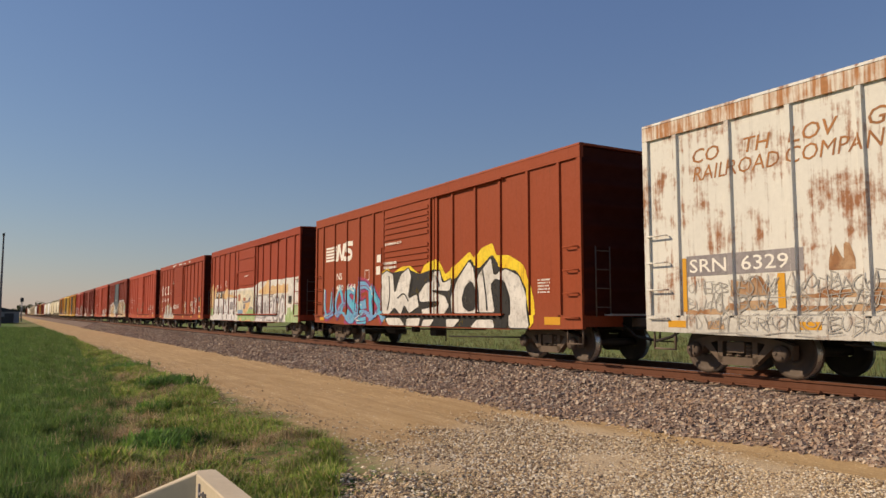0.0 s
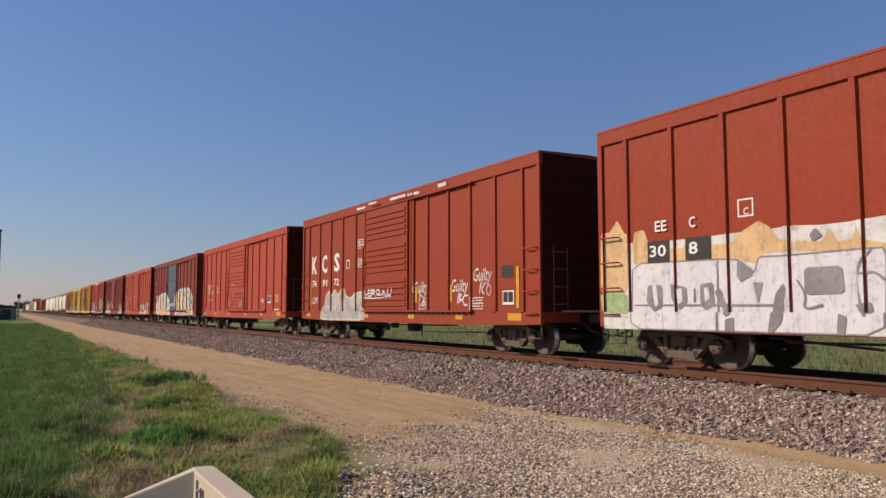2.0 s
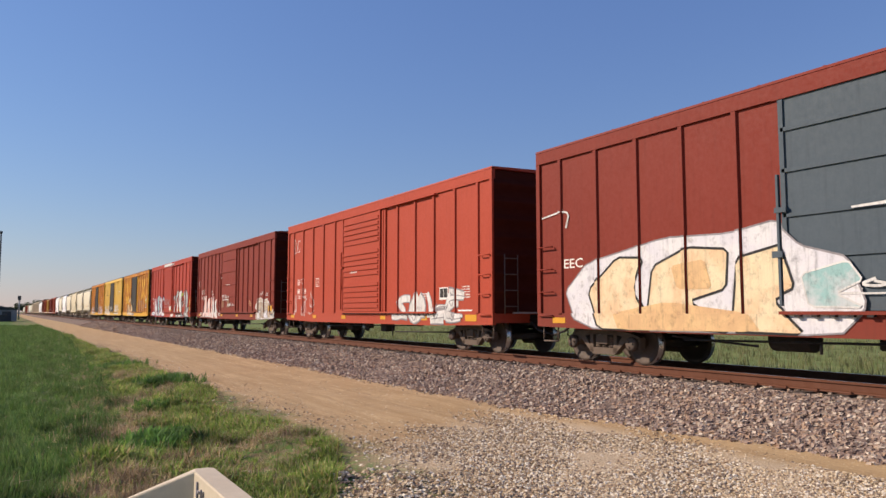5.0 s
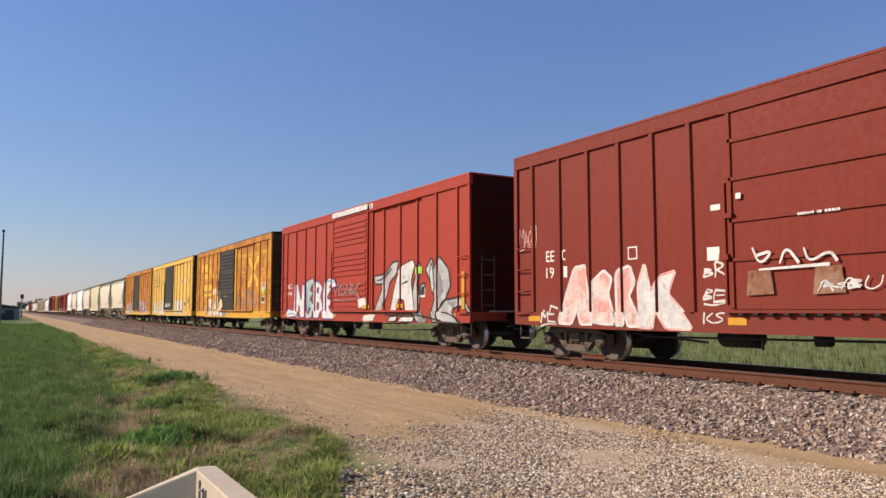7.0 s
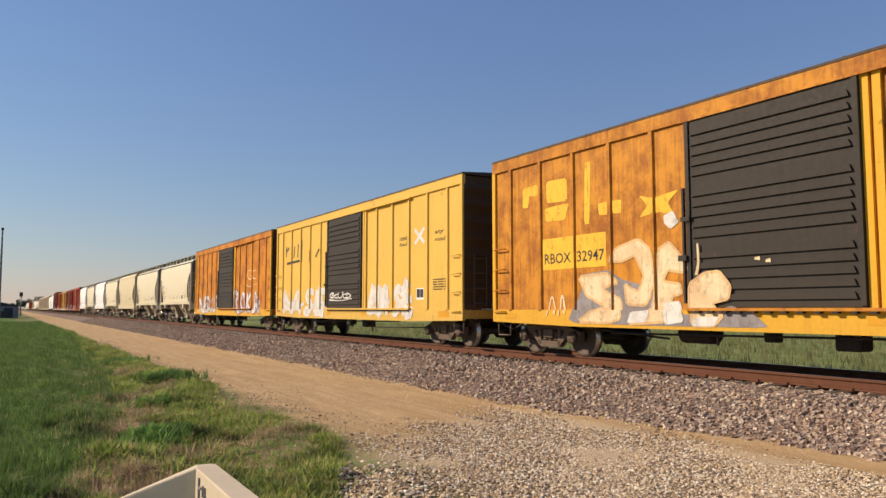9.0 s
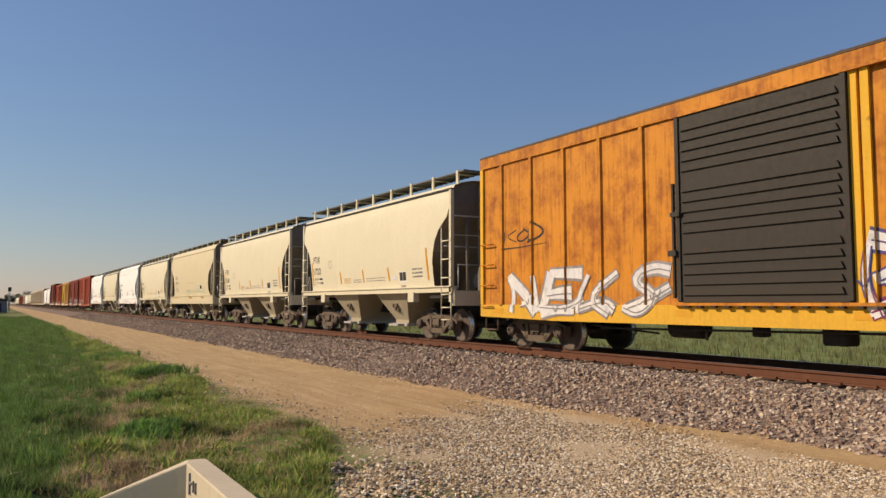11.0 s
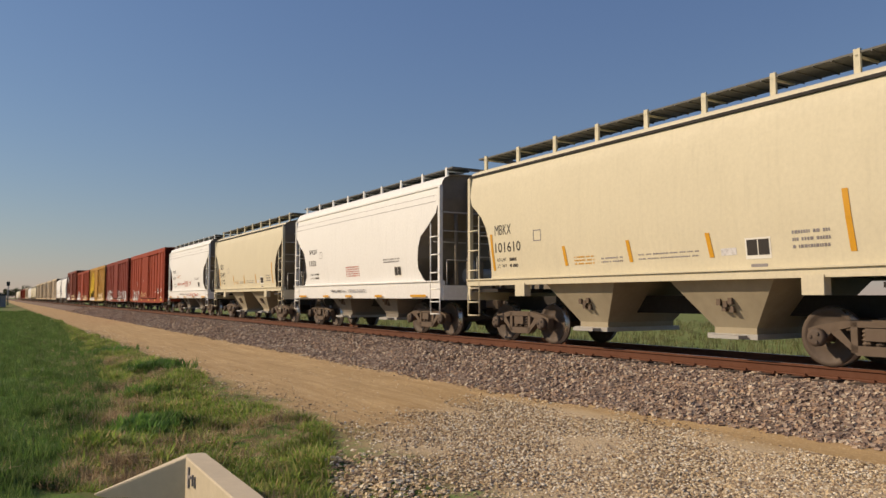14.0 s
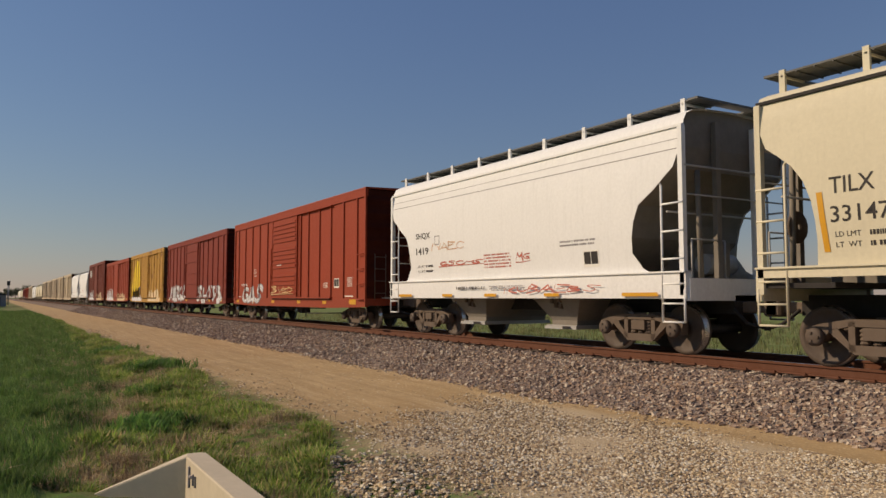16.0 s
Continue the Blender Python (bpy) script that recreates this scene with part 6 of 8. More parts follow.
    sprayed(c, h, SP_LILAC, SP_GREY, 2,
            [(1.21, 0.92), (0.94, 1.51), (1.63, 2.08), (3.75, 2.43), (5.13, 2.38), (6.06, 2.52), (6.51, 2.07), (7.25, 1.85), (7.5, 1.14), (7.05, 0.71), (1.89, 0.71)],
            line=0.03, label="")
    sprayed(c, h, SP_TEAL, SP_WHITE, 4,
            [(6.51, 1.63), (7.25, 1.8), (7.45, 1.51), (7.05, 1.33), (7.46, 1.12), (6.63, 1.14)],
            line=0.03, label="")
    strokes(c, h, SP_WHITE, 0.05, 6,
            [(7.89, 1.6), (7.95, 1.32), (8.23, 1.55), (8.33, 1.32)],
            [(8.51, 1.31), (8.64, 1.54), (8.88, 1.31), (9.06, 1.53)],
            [(7.34, 2.55), (8.13, 2.57)],
            [(0.16, 3.17), (1.13, 3.29), (0.99, 2.88)])
    # pink flame at one end, weathered beige letters with thin pale edges at the other
    c, h = cars["maroon"], 7.805
    ps = (2.53, 3.42, 4.32, 5.24, 6.17, 7.13)
    sprayed(c, h, SP_PINK, SP_WHITE, 1,
            [(1.59, 0.79), (1.83, 1.43), (2.11, 1.98), (2.47, 2.01), (2.59, 1.41), (2.71, 0.78), (2.33, 0.77), (2.23, 1.08), (2.04, 0.77)],
            [(2.65, 0.83), (2.63, 1.64), (3.01, 1.88), (3.24, 1.71), (3.13, 1.4), (3.34, 0.79), (3.02, 0.79)],
            [(3.37, 0.77), (3.34, 1.82), (3.74, 1.94), (3.88, 1.6), (3.7, 1.34), (4.07, 0.76), (3.71, 0.75), (3.6, 1.08), (3.59, 0.77)],
            line=0.06, label="pink sprayed letters with white edges", posts=ps)
    sprayed(c, h, SP_WHITE, SP_PINK, 1.5,
            [(3.98, 0.74), (3.94, 1.55), (4.13, 1.98), (4.29, 1.38), (4.52, 1.71), (4.9, 1.79), (4.7, 1.37), (5.03, 1.06), (5.3, 0.72), (4.68, 0.71), (4.42, 1.06), (4.35, 0.72)],
            line=0.05, label="white sprayed letter with pink edge", posts=ps)
    sprayed(c, h, SP_SAND, SP_WHITE, 1,
            [(12.84, 0.71), (12.93, 1.16), (12.54, 1.27), (13.04, 1.64), (13.33, 1.75), (13.77, 1.66), (14.03, 1.6), (14.45, 1.68), (14.59, 1.57), (14.92, 1.47), (15.1, 1.24), (15.64, 1.09), (15.66, 0.79)],
            line=0.045, label="weathered beige sprayed letters with thin white edges", posts=ps)
    sprayed(c, h, SP_LILAC, SP_GREY, 3,
            [(13.06, 0.76), (13.23, 1.16), (13.39, 1.12), (13.53, 0.76)],
            [(14.12, 0.85), (14.28, 1.15), (14.48, 1.1), (14.81, 0.79), (14.37, 0.77)],
            line=0.025, label="", posts=ps)
    sprayed(c, h, SP_WHITE, None, 4,
            [(14.96, 1.17), (15.54, 1.2), (15.58, 1.11), (15.09, 1.07)],
            [(15.09, 1), (15.62, 1), (15.65, 0.82), (15.19, 0.83)],
            line=0.03, label="", posts=ps)
    strokes(c, h, SP_WHITE, 0.04, 5,
            [(12.69, 1.35), (13.09, 1.52), (13.49, 1.6), (14.14, 1.48), (14.59, 1.54), (15.01, 1.4)],
            [(13.6, 1.31), (14.13, 1.23), (14.01, 0.89)],
            [(14.03, 1.42), (14.53, 1.35), (14.43, 1.19)],
            [(14.65, 1.32), (15.1, 1.18)],
            [(12.65, 1.38), (12.85, 1.39)],
            [(12.62, 1.32), (12.85, 1.33)], posts=ps)
    strokes(c, h, SP_GREY, 0.045, 6,
            [(13.09, 1.1), (13.59, 1.19), (13.71, 0.79)],
            [(13.66, 1.5), (13.71, 1.27), (13.48, 1.15)],
            [(14.48, 1.15), (14.82, 0.81)],
            [(14.03, 1.27), (14.2, 0.98)],
            [(13.87, 0.95), (14.01, 0.79)],
            [(15.22, 0.86), (15.36, 0.96), (15.49, 0.85)],
            [(13.03, 1.44), (13.17, 1.24)], posts=ps)
    strokes(c, h, SP_WHITE, 0.035, 4,
            [(13.41, 1.81), (13.48, 2), (13.57, 1.84)],
            [(13.59, 1.85), (13.64, 2.02), (13.72, 1.88)],
            [(13.74, 1.89), (13.82, 2.07), (13.83, 1.9)],
            [(13.85, 1.92), (13.98, 2.03)],
            [(14.23, 1.81), (14.31, 1.91)],
            [(14.37, 1.84), (14.43, 1.96), (14.51, 1.87), (14.39, 1.84)],
            [(14.57, 1.88), (14.67, 2.01), (14.55, 1.79)], posts=ps)
    strokes(c, h, SP_WHITE, 0.05, 4,
            [(6.59, 2.07), (6.72, 1.77), (6.98, 2.01), (6.63, 1.93)],
            [(7.07, 1.79), (7.19, 2.06), (7.4, 1.78)],
            [(7.48, 2.01), (7.56, 1.77), (7.89, 1.95), (8, 1.78)],
            [(6.7, 1.71), (7.88, 1.74)], posts=ps)
    strokes(c, h, SP_TAN, 0.03, 4,
            [(11.49, 1.37), (11.58, 1.7), (11.69, 1.4)],
            [(11.74, 1.38), (11.72, 1.55), (11.88, 1.57), (11.9, 1.36), (11.74, 1.38)],
            [(11.96, 1.38), (12.09, 1.58), (12.06, 1.36)], posts=ps)
    strokes(c, h, SP_WHITE, 0.03, 4,
            [(7.68, 1.34), (7.8, 1.55), (7.92, 1.34)],
            [(8.04, 1.36), (8.16, 1.57), (8.31, 1.38)],
            [(8.79, 1.49), (9.04, 1.47)],
            [(8.79, 1.41), (9.04, 1.39)], posts=ps)
    # silver and white letters with dark edges
    c, h = cars["scarlet"], 7.775
    sprayed(c, h, SP_SILVER, SP_BLACK, 1,
            [(9.61, 2.2), (10.42, 2.23), (10.94, 2.58), (11.38, 2.61), (11.18, 2.18), (10.76, 1.96), (10.54, 1.51), (10.11, 1.01), (9.59, 1.05), (10.08, 1.63), (10.26, 1.91), (9.64, 1.93)],
            [(12.28, 1.66), (12.55, 2.29), (12.72, 2.52), (12.78, 2.27), (12.61, 1.74), (12.98, 1.86), (13.11, 1.84), (12.77, 1.54), (12.69, 1.11), (13.24, 0.71), (12.62, 0.71), (12.21, 1.11)],
            [(13.09, 2.25), (13.44, 2.6), (13.61, 2.22), (13.87, 2.6), (14.4, 2.21), (14.5, 1.75), (14.21, 1.35), (13.73, 1.02), (13.84, 0.73), (13.57, 0.71), (13.4, 1.02), (13.62, 1.45), (13.22, 2.07)],
            [(14.07, 1.34), (15.08, 1.43), (15.59, 1.06), (15.53, 0.98), (15.07, 1.18), (14.55, 1.1), (14.97, 0.71), (13.94, 0.74), (13.7, 0.92)],
            line=0.06, label="silver sprayed letters with dark edges")
    sprayed(c, h, SP_WHITE, SP_BLACK, 3,
            [(10.77, 1.01), (11.11, 1.89), (11.54, 2.45), (12.3, 2.59), (12.44, 2.44), (12.2, 1.94), (12.41, 1.02), (11.79, 1.01), (11.74, 1.37), (11.36, 1.43), (11.2, 1.01)],
            [(13.43, 2.45), (13.52, 2.23), (13.6, 1.7), (13.47, 1.53), (13.33, 2.06)],
            [(10.87, 0.86), (11.4, 0.9), (11.24, 0.72), (10.66, 0.71)],
            [(11.6, 0.87), (12.49, 0.88), (12.37, 0.72), (11.4, 0.71)],
            line=0.04, label="")
    sprayed(c, h, SP_GREY, None, 5,
            [(13.8, 2.21), (13.97, 2.03), (14.08, 1.6), (13.83, 1.36), (13.75, 1.78)],
            [(12.8, 1.11), (13.12, 0.75), (12.86, 0.71), (12.69, 0.93)],
            [(14.3, 1.27), (14.86, 1.34), (14.64, 1.14)],
            [(12.79, 0.82), (13.26, 0.84), (13.19, 0.71), (12.65, 0.71)],
            line=0.06, label="")
    strokes(c, h, SP_BLACK, 0.05, 6,
            [(9.79, 2.05), (10.33, 2.07), (10.86, 2.4)],
            [(14.06, 1.02), (14.52, 0.98), (15.06, 0.75)],
            [(11.58, 1.87), (11.96, 1.95)],
            [(10.49, 0.91), (12.66, 0.95), (14.06, 0.77)])
    sprayed(c, h, SP_WHITE, None, 3,
            [(8.51, 1.45), (9.12, 1.49), (9.21, 1.22), (8.57, 1.14)],
            [(8.85, 0.9), (9.78, 0.94), (9.59, 0.72), (8.77, 0.71)],
            line=0.03, label="")
    sprayed(c, h, SP_LILAC, SP_NAVY, 1,
            [(1.62, 2.1), (2.03, 2.18), (2.49, 1.45), (2.6, 2.15), (3.02, 2.09), (2.99, 0.79), (2.57, 0.74), (2.2, 1.33), (2.1, 0.81), (0.81, 0.75), (0.75, 1.15), (1.6, 1.06)],
            [(3.99, 2.18), (4.52, 2.22), (4.89, 1.93), (4.68, 1.62), (4.95, 1.18), (4.56, 0.76), (4.02, 0.75)],
            [(4.94, 1.9), (5.5, 2.31), (6.32, 2.22), (6.62, 1.95), (5.68, 1.8), (5.37, 1.54), (6.01, 1.42), (5.49, 1.18), (6.23, 0.91), (6.15, 0.73), (4.94, 0.74)],
            line=0.06, label="pale sprayed letters with navy edges")
    sprayed(c, h, SP_TEAL, SP_NAVY, 2,
            [(3.06, 2.24), (3.82, 2.36), (3.99, 2.2), (3.5, 1.89), (3.92, 1.75), (3.49, 1.54), (3.97, 1.28), (3.89, 0.78), (3.19, 0.71), (3.11, 1.43)],
            line=0.06, label="")
    sprayed(c, h, SP_NAVY, None, 4,
            [(4.28, 1.96), (4.51, 1.97), (4.47, 1.73), (4.28, 1.72)],
            [(4.31, 1.41), (4.57, 1.38), (4.51, 1.08), (4.27, 1.08)],
            [(3.38, 1.2), (3.64, 1.19), (3.57, 0.91), (3.34, 0.94)],
            line=0.06, label="")
    strokes(c, h, SP_CYAN, 0.06, 5,
            [(0.96, 0.89), (1.7, 0.96), (2.29, 0.77)],
            [(5.09, 2.08), (5.57, 2.2), (6.25, 2.1)],
            [(3.23, 2.02), (3.29, 0.96)],
            [(4.21, 2.19), (4.59, 2.11)])
    # cream letters over the rust, brown shades beneath
    c, h = cars["orange"], 7.835
    sprayed(c, h, SP_GREY, None, 1,
            [(2.83, 0.76), (3.26, 1.5), (3.2, 1.77), (4.09, 1.84), (4.41, 1.64), (5.22, 1.45), (5.48, 0.97), (6.66, 0.94), (7.04, 1.12), (7.46, 0.95), (7.71, 0.75), (5, 0.74)],
            line=0.06, label="")
    sprayed(c, h, SP_CREAM, SP_TAN, 2,
            [(3.16, 1.73), (4.03, 1.78), (4.36, 1.57), (3.88, 1.46), (4.42, 1.23), (4.43, 0.86), (4.11, 0.77), (3.14, 0.77), (3.55, 1), (3.96, 1.09), (3.38, 1.33)],
            [(4.12, 2), (4.27, 2.26), (4.91, 2.4), (5.26, 2.13), (5.33, 1.52), (5.06, 1.11), (4.56, 1.14), (4.5, 1.55), (4.87, 1.37), (5.03, 1.69), (4.79, 2.08), (4.43, 1.98)],
            [(5.39, 2.16), (5.67, 2.29), (6.05, 1.88), (6.06, 1.69), (5.62, 1.76), (5.5, 1.56), (5.9, 1.5), (5.94, 1.33), (5.72, 1.28), (5.58, 0.81), (4.59, 0.75), (5.3, 1.11)],
            [(6.19, 1.49), (6.53, 1.67), (6.84, 1.69), (7.06, 1.43), (7.01, 1.22), (6.67, 1.15), (6.85, 0.94), (6.65, 0.76), (6.17, 0.75)],
            line=0.05, label="cream sprayed letters over rust")
    sprayed(c, h, SP_WHITE, None, 4,
            [(5.49, 1.16), (5.89, 1.2), (6.01, 0.82), (5.56, 0.76)],
            [(4.71, 1), (5.2, 1.03), (5.1, 0.8), (4.6, 0.78)],
            [(6.22, 0.9), (6.77, 0.92), (6.65, 0.76), (6.19, 0.75)],
            [(5.55, 2.78), (5.78, 2.85), (5.91, 2.62), (5.72, 2.51), (5.56, 2.62)],
            line=0.03, label="")
    strokes(c, h, SP_CREAM, 0.06, 3,
            [(2.12, 0.9), (2.27, 1.43), (2.4, 0.95)],
            [(2.53, 0.9), (2.61, 1.47), (2.73, 0.95)],
            [(6.4, 2.19), (6.42, 1.86), (6.36, 1.64)],
            [(7.53, 1.86), (7.63, 1.86)],
            [(7.73, 1.81), (7.82, 1.82)])
    sprayed(c, h, spray("bright_yellow_patch", (0.86, 0.52, 0.04), (0.80, 0.46, 0.04)), None, 1,
            [(1.21, 3.89), (1.77, 3.91), (1.79, 3.65), (1.46, 3.68), (1.42, 3.42), (1.2, 3.42)],
            [(2.09, 3.93), (2.81, 3.91), (2.82, 3.4), (2.11, 3.43)],
            [(3.4, 4.14), (3.58, 4.14), (3.52, 2.83), (3.36, 2.83)],
            [(2.03, 3.32), (2.88, 3.35), (2.73, 2.99), (2.07, 3.01)],
            [(3.79, 3.22), (4.08, 3.23), (4.07, 2.96), (3.81, 2.98)],
            [(4.19, 3.23), (4.47, 3.22), (4.46, 2.95), (4.21, 2.97)],
            line=0.06, label="")
    sprayed(c, h, spray("bright_yellow_patch", (0.86, 0.52, 0.04), (0.80, 0.46, 0.04)), None, 2,
            [(4.94, 3.23), (5.28, 3.14), (5.93, 3.22), (5.65, 3.01), (5.82, 2.75), (5.46, 2.86), (4.92, 2.8), (5.16, 3.01)],
            line=0.06, label="")
    # the far end of the band: dunes, letters with grey shades, a dark window
    c, h = cars["band"], 7.87
    sprayed(c, h, SP_TAN, None, 2.5,
            [(0.9, 2.2), (0.95, 2.57), (1.21, 2.59), (1.34, 2.25), (1.92, 2.18), (2.67, 2.19), (3.14, 2.18), (3.37, 2.36), (3.69, 2.51), (3.89, 2.38), (4.03, 2.18), (4.27, 2.14), (4.28, 1.97), (3.77, 1.98), (3.61, 1.81), (3.24, 1.92), (0.93, 1.93)],
            [(0.07, 2.61), (0.29, 2.63), (0.5, 2.85), (0.68, 2.58), (0.81, 2.54), (0.78, 1.38), (0.04, 1.4)],
            [(4.28, 1.98), (4.32, 2.14), (4.73, 2.08), (4.87, 2.26), (4.99, 2.06), (5.2, 2.09), (5.29, 2.26), (5.36, 2.07), (5.69, 1.98), (5.68, 1.91), (5.07, 1.92)],
            line=0.05, label="")
    sprayed(c, h, SP_GREEN, None, 2.7,
            [(0.04, 1.4), (0.78, 1.38), (0.8, 0.99), (0.08, 1.01)],
            line=0.03, label="")
    sprayed(c, h, SP_LILAC, SP_GREY, 3.5,
            [(0.86, 0.71), (0.89, 1.96), (3.24, 1.92), (3.58, 1.65), (3.67, 1.92), (4.17, 1.91), (5.15, 1.93), (5.68, 1.93), (5.62, 0.71), (3.08, 0.71)],
            line=0.03, label="pale block letters with grey shades")
    sprayed(c, h, SP_GREY, None, 6,
            [(3.27, 1.92), (3.55, 1.72), (3.56, 1.63), (3.33, 1.52), (3.25, 1.62)],
            [(3.55, 1.51), (3.74, 1.51), (3.64, 1.15)],
            [(2.79, 1.38), (2.91, 1.44), (3.16, 1.01), (3.03, 0.95)],
            [(4.1, 1.49), (4.16, 1.41), (4.08, 0.88), (3.92, 0.71), (3.82, 0.71), (3.95, 1.32)],
            [(1.87, 1.54), (2.19, 1.47), (2.21, 1.21), (2.03, 1.06), (1.89, 1.26)],
            [(2.5, 1.52), (2.77, 1.54), (2.79, 1.15), (2.59, 1.06), (2.49, 1.2)],
            line=0.05, label="")
    sprayed(c, h, SP_GREY, None, 6,
            [(1.28, 1.53), (1.63, 1.52), (1.63, 1.11), (1.42, 1.03), (1.24, 1.22)],
            [(3.03, 0.91), (3.2, 0.95), (3.2, 0.71), (3.02, 0.71)],
            [(4.98, 1.02), (5.11, 0.97), (5.07, 0.71), (4.95, 0.71)],
            [(5.2, 1.14), (5.44, 1.18), (5.47, 1.02), (5.32, 1.01)],
            [(4.45, 1.71), (5.04, 1.71), (5.07, 1.3), (4.45, 1.29)],
            [(4.56, 2.2), (4.65, 2.3), (4.76, 2.17), (4.6, 2.09)],
            line=0.05, label="")
    sprayed(c, h, SP_LILAC, None, 8,
            [(1.39, 1.5), (1.49, 1.58), (1.54, 1.16), (1.45, 1.12)],
            [(1.96, 1.44), (2.09, 1.46), (2.11, 1.21), (2, 1.18)],
            [(2.58, 1.45), (2.68, 1.46), (2.7, 1.25), (2.6, 1.21)],
            line=0.02, label="")
    strokes(c, h, SP_GREY, 0.04, 7,
            [(0.94, 1.16), (2.52, 1.15), (4.13, 1.14)],
            [(2.87, 1.9), (2.86, 0.71)],
            [(2.37, 1.45), (2.37, 1.2)],
            [(5.47, 1.92), (5.3, 1.74), (5.25, 1.38), (5.35, 0.98)],
            [(5.3, 1.58), (5.5, 1.61), (5.64, 1.48)],
            [(4.32, 1.53), (4.47, 1.31), (4.41, 1.06), (4.73, 1.14)])
    sprayed(c, h, SP_TAN, None, 2.4,
            [(11.61, 1.99), (11.74, 2.33), (12.06, 2.39), (12.37, 2.3), (12.77, 2.41), (13.22, 2.32), (13.57, 2.41), (13.89, 2.32), (14.18, 2.38), (14.16, 1.98), (13.12, 1.99)],
            line=0.03)
    sprayed(c, h, SP_GREY, None, 5.6,
            [(13.01, 1.15), (13.09, 1.67), (13.4, 1.96), (13.73, 1.85), (13.84, 1.42), (13.75, 0.91), (13.51, 0.71), (13.19, 0.72)],
            [(12.12, 1.16), (12.2, 1.68), (12.6, 1.94), (13, 1.81), (12.95, 1.51), (12.6, 1.56), (12.5, 1.01), (12.71, 0.98), (12.72, 1.22), (12.99, 1.23), (12.94, 0.73), (12.32, 0.71)],
            line=0.03)
    sprayed(c, h, SP_LILAC, None, 6.6,
            [(13.17, 1.19), (13.22, 1.57), (13.44, 1.79), (13.62, 1.71), (13.69, 1.39), (13.62, 1.02), (13.47, 0.85), (13.26, 0.88)],
            [(12.28, 1.15), (12.34, 1.56), (12.63, 1.8), (12.87, 1.72), (12.85, 1.63), (12.54, 1.66), (12.38, 1.11)],
            [(12.81, 1.13), (12.92, 1.15), (12.85, 0.81), (12.47, 0.78), (12.37, 0.96), (12.76, 0.89)],
            line=0.03)
    sprayed(c, h, SP_GREY, None, 7.6,
            [(13.38, 1.23), (13.41, 1.51), (13.52, 1.57), (13.55, 1.23), (13.47, 1.02)],
            line=0.03)
    strokes(c, h, SP_GREY, 0.06, 7.6,
            [(11.03, 1.93), (10.96, 0.72)],
            [(11.29, 1.84), (12.04, 1.87)],
            [(11.32, 1.35), (11.9, 1.38)],
            [(11.25, 0.78), (12.02, 0.76)],
            [(12.06, 1.87), (12.03, 1.65), (11.53, 1.63), (11.53, 1.46)],
            [(9.56, 1.93), (10.4, 1.93)],
            [(9.69, 1.39), (10.24, 1.4)],
            [(9.56, 1.93), (9.47, 0.74)])
    # silver patch with a cream edge
    c, h = cars["initials"], 7.795
    sprayed(c, h, SP_SILVER, SP_CREAM, 1,
            [(2.06, 0.71), (2.13, 1.12), (2.38, 1.27), (2.53, 1.66), (2.86, 1.8), (3.08, 1.62), (3.35, 1.84), (3.66, 1.61), (3.91, 1.81), (4.23, 1.84), (4.4, 1.58), (4.79, 1.48), (5.17, 1.64), (5.48, 1.67), (5.85, 1.7), (6.05, 1.6), (6.07, 1.11), (6.09, 0.74)],
            line=0.05, label="silver painted patch with a cream edge")
    strokes(c, h, SP_CREAM, 0.03, 3,
            [(2.28, 0.81), (2.56, 1.27), (2.94, 1.12), (2.74, 0.77)],
            [(3.07, 1.26), (3.43, 1.55), (3.65, 1.26), (3.29, 0.97), (3.63, 0.74)],
            [(3.85, 0.79), (3.76, 1.35), (4.15, 1.52), (4.23, 1.16), (3.91, 1.07)],
            [(4.37, 0.76), (4.49, 1.33), (4.88, 1.32), (4.77, 0.98), (5.04, 0.77)],
            [(5.13, 0.81), (5.25, 1.4), (5.59, 1.47), (5.49, 1.07)],
            [(5.6, 0.78), (5.71, 1.39), (6, 1.42), (5.89, 0.83)])
    strokes(c, h, SP_GREY, 0.03, 4,
            [(2.49, 0.97), (2.81, 1.02), (2.88, 1.37)],
            [(3.23, 0.83), (3.53, 1.12)],
            [(4.01, 0.84), (4.28, 0.98)],
            [(4.63, 1.11), (4.78, 1.2)],
            [(5.27, 1.03), (5.46, 1.23), (5.39, 0.82)],
            [(5.78, 0.99), (5.9, 1.15)])
    # dark spray lines and smears beside the cross
    c, h = cars["orange"], 7.835
    strokes(c, h, SP_GREY, 0.06, 2,
            [(9.72, 1.44), (10.2, 2.06), (10.5, 1.57), (10.04, 1.39)],
            [(9.72, 1.98), (10.5, 1.38)],
            [(10.87, 1.28), (11.24, 1.91), (11.78, 2.06), (12.42, 1.99), (12.65, 1.72), (12.16, 1.53), (11.22, 1.37)],
            [(11.78, 1.84), (12.28, 1.69), (12.87, 1.22)],
            [(12.95, 1.83), (12.76, 1.51), (13.21, 1.3), (13.4, 1.89)],
            [(10.21, 2.15), (11.51, 1.99), (12.78, 2.01)])
    strokes(c, h, SP_BLACK, 0.09, 3,
            [(10.34, 2.82), (10.32, 2.34), (10.35, 1.76)],
            [(11.54, 2.8), (11.52, 2.21)],
            [(10.29, 1.48), (10.31, 1.24)])


def slip(car, u, z0, z1, half, w=0.09, lean=0.07):
    lay(car, Flat().poly([(u, z1), (u + lean, z0), (u + lean + w, z0), (u + w, z1)]), AMBER, "reflector", 2, "amber reflector strip", half=half)


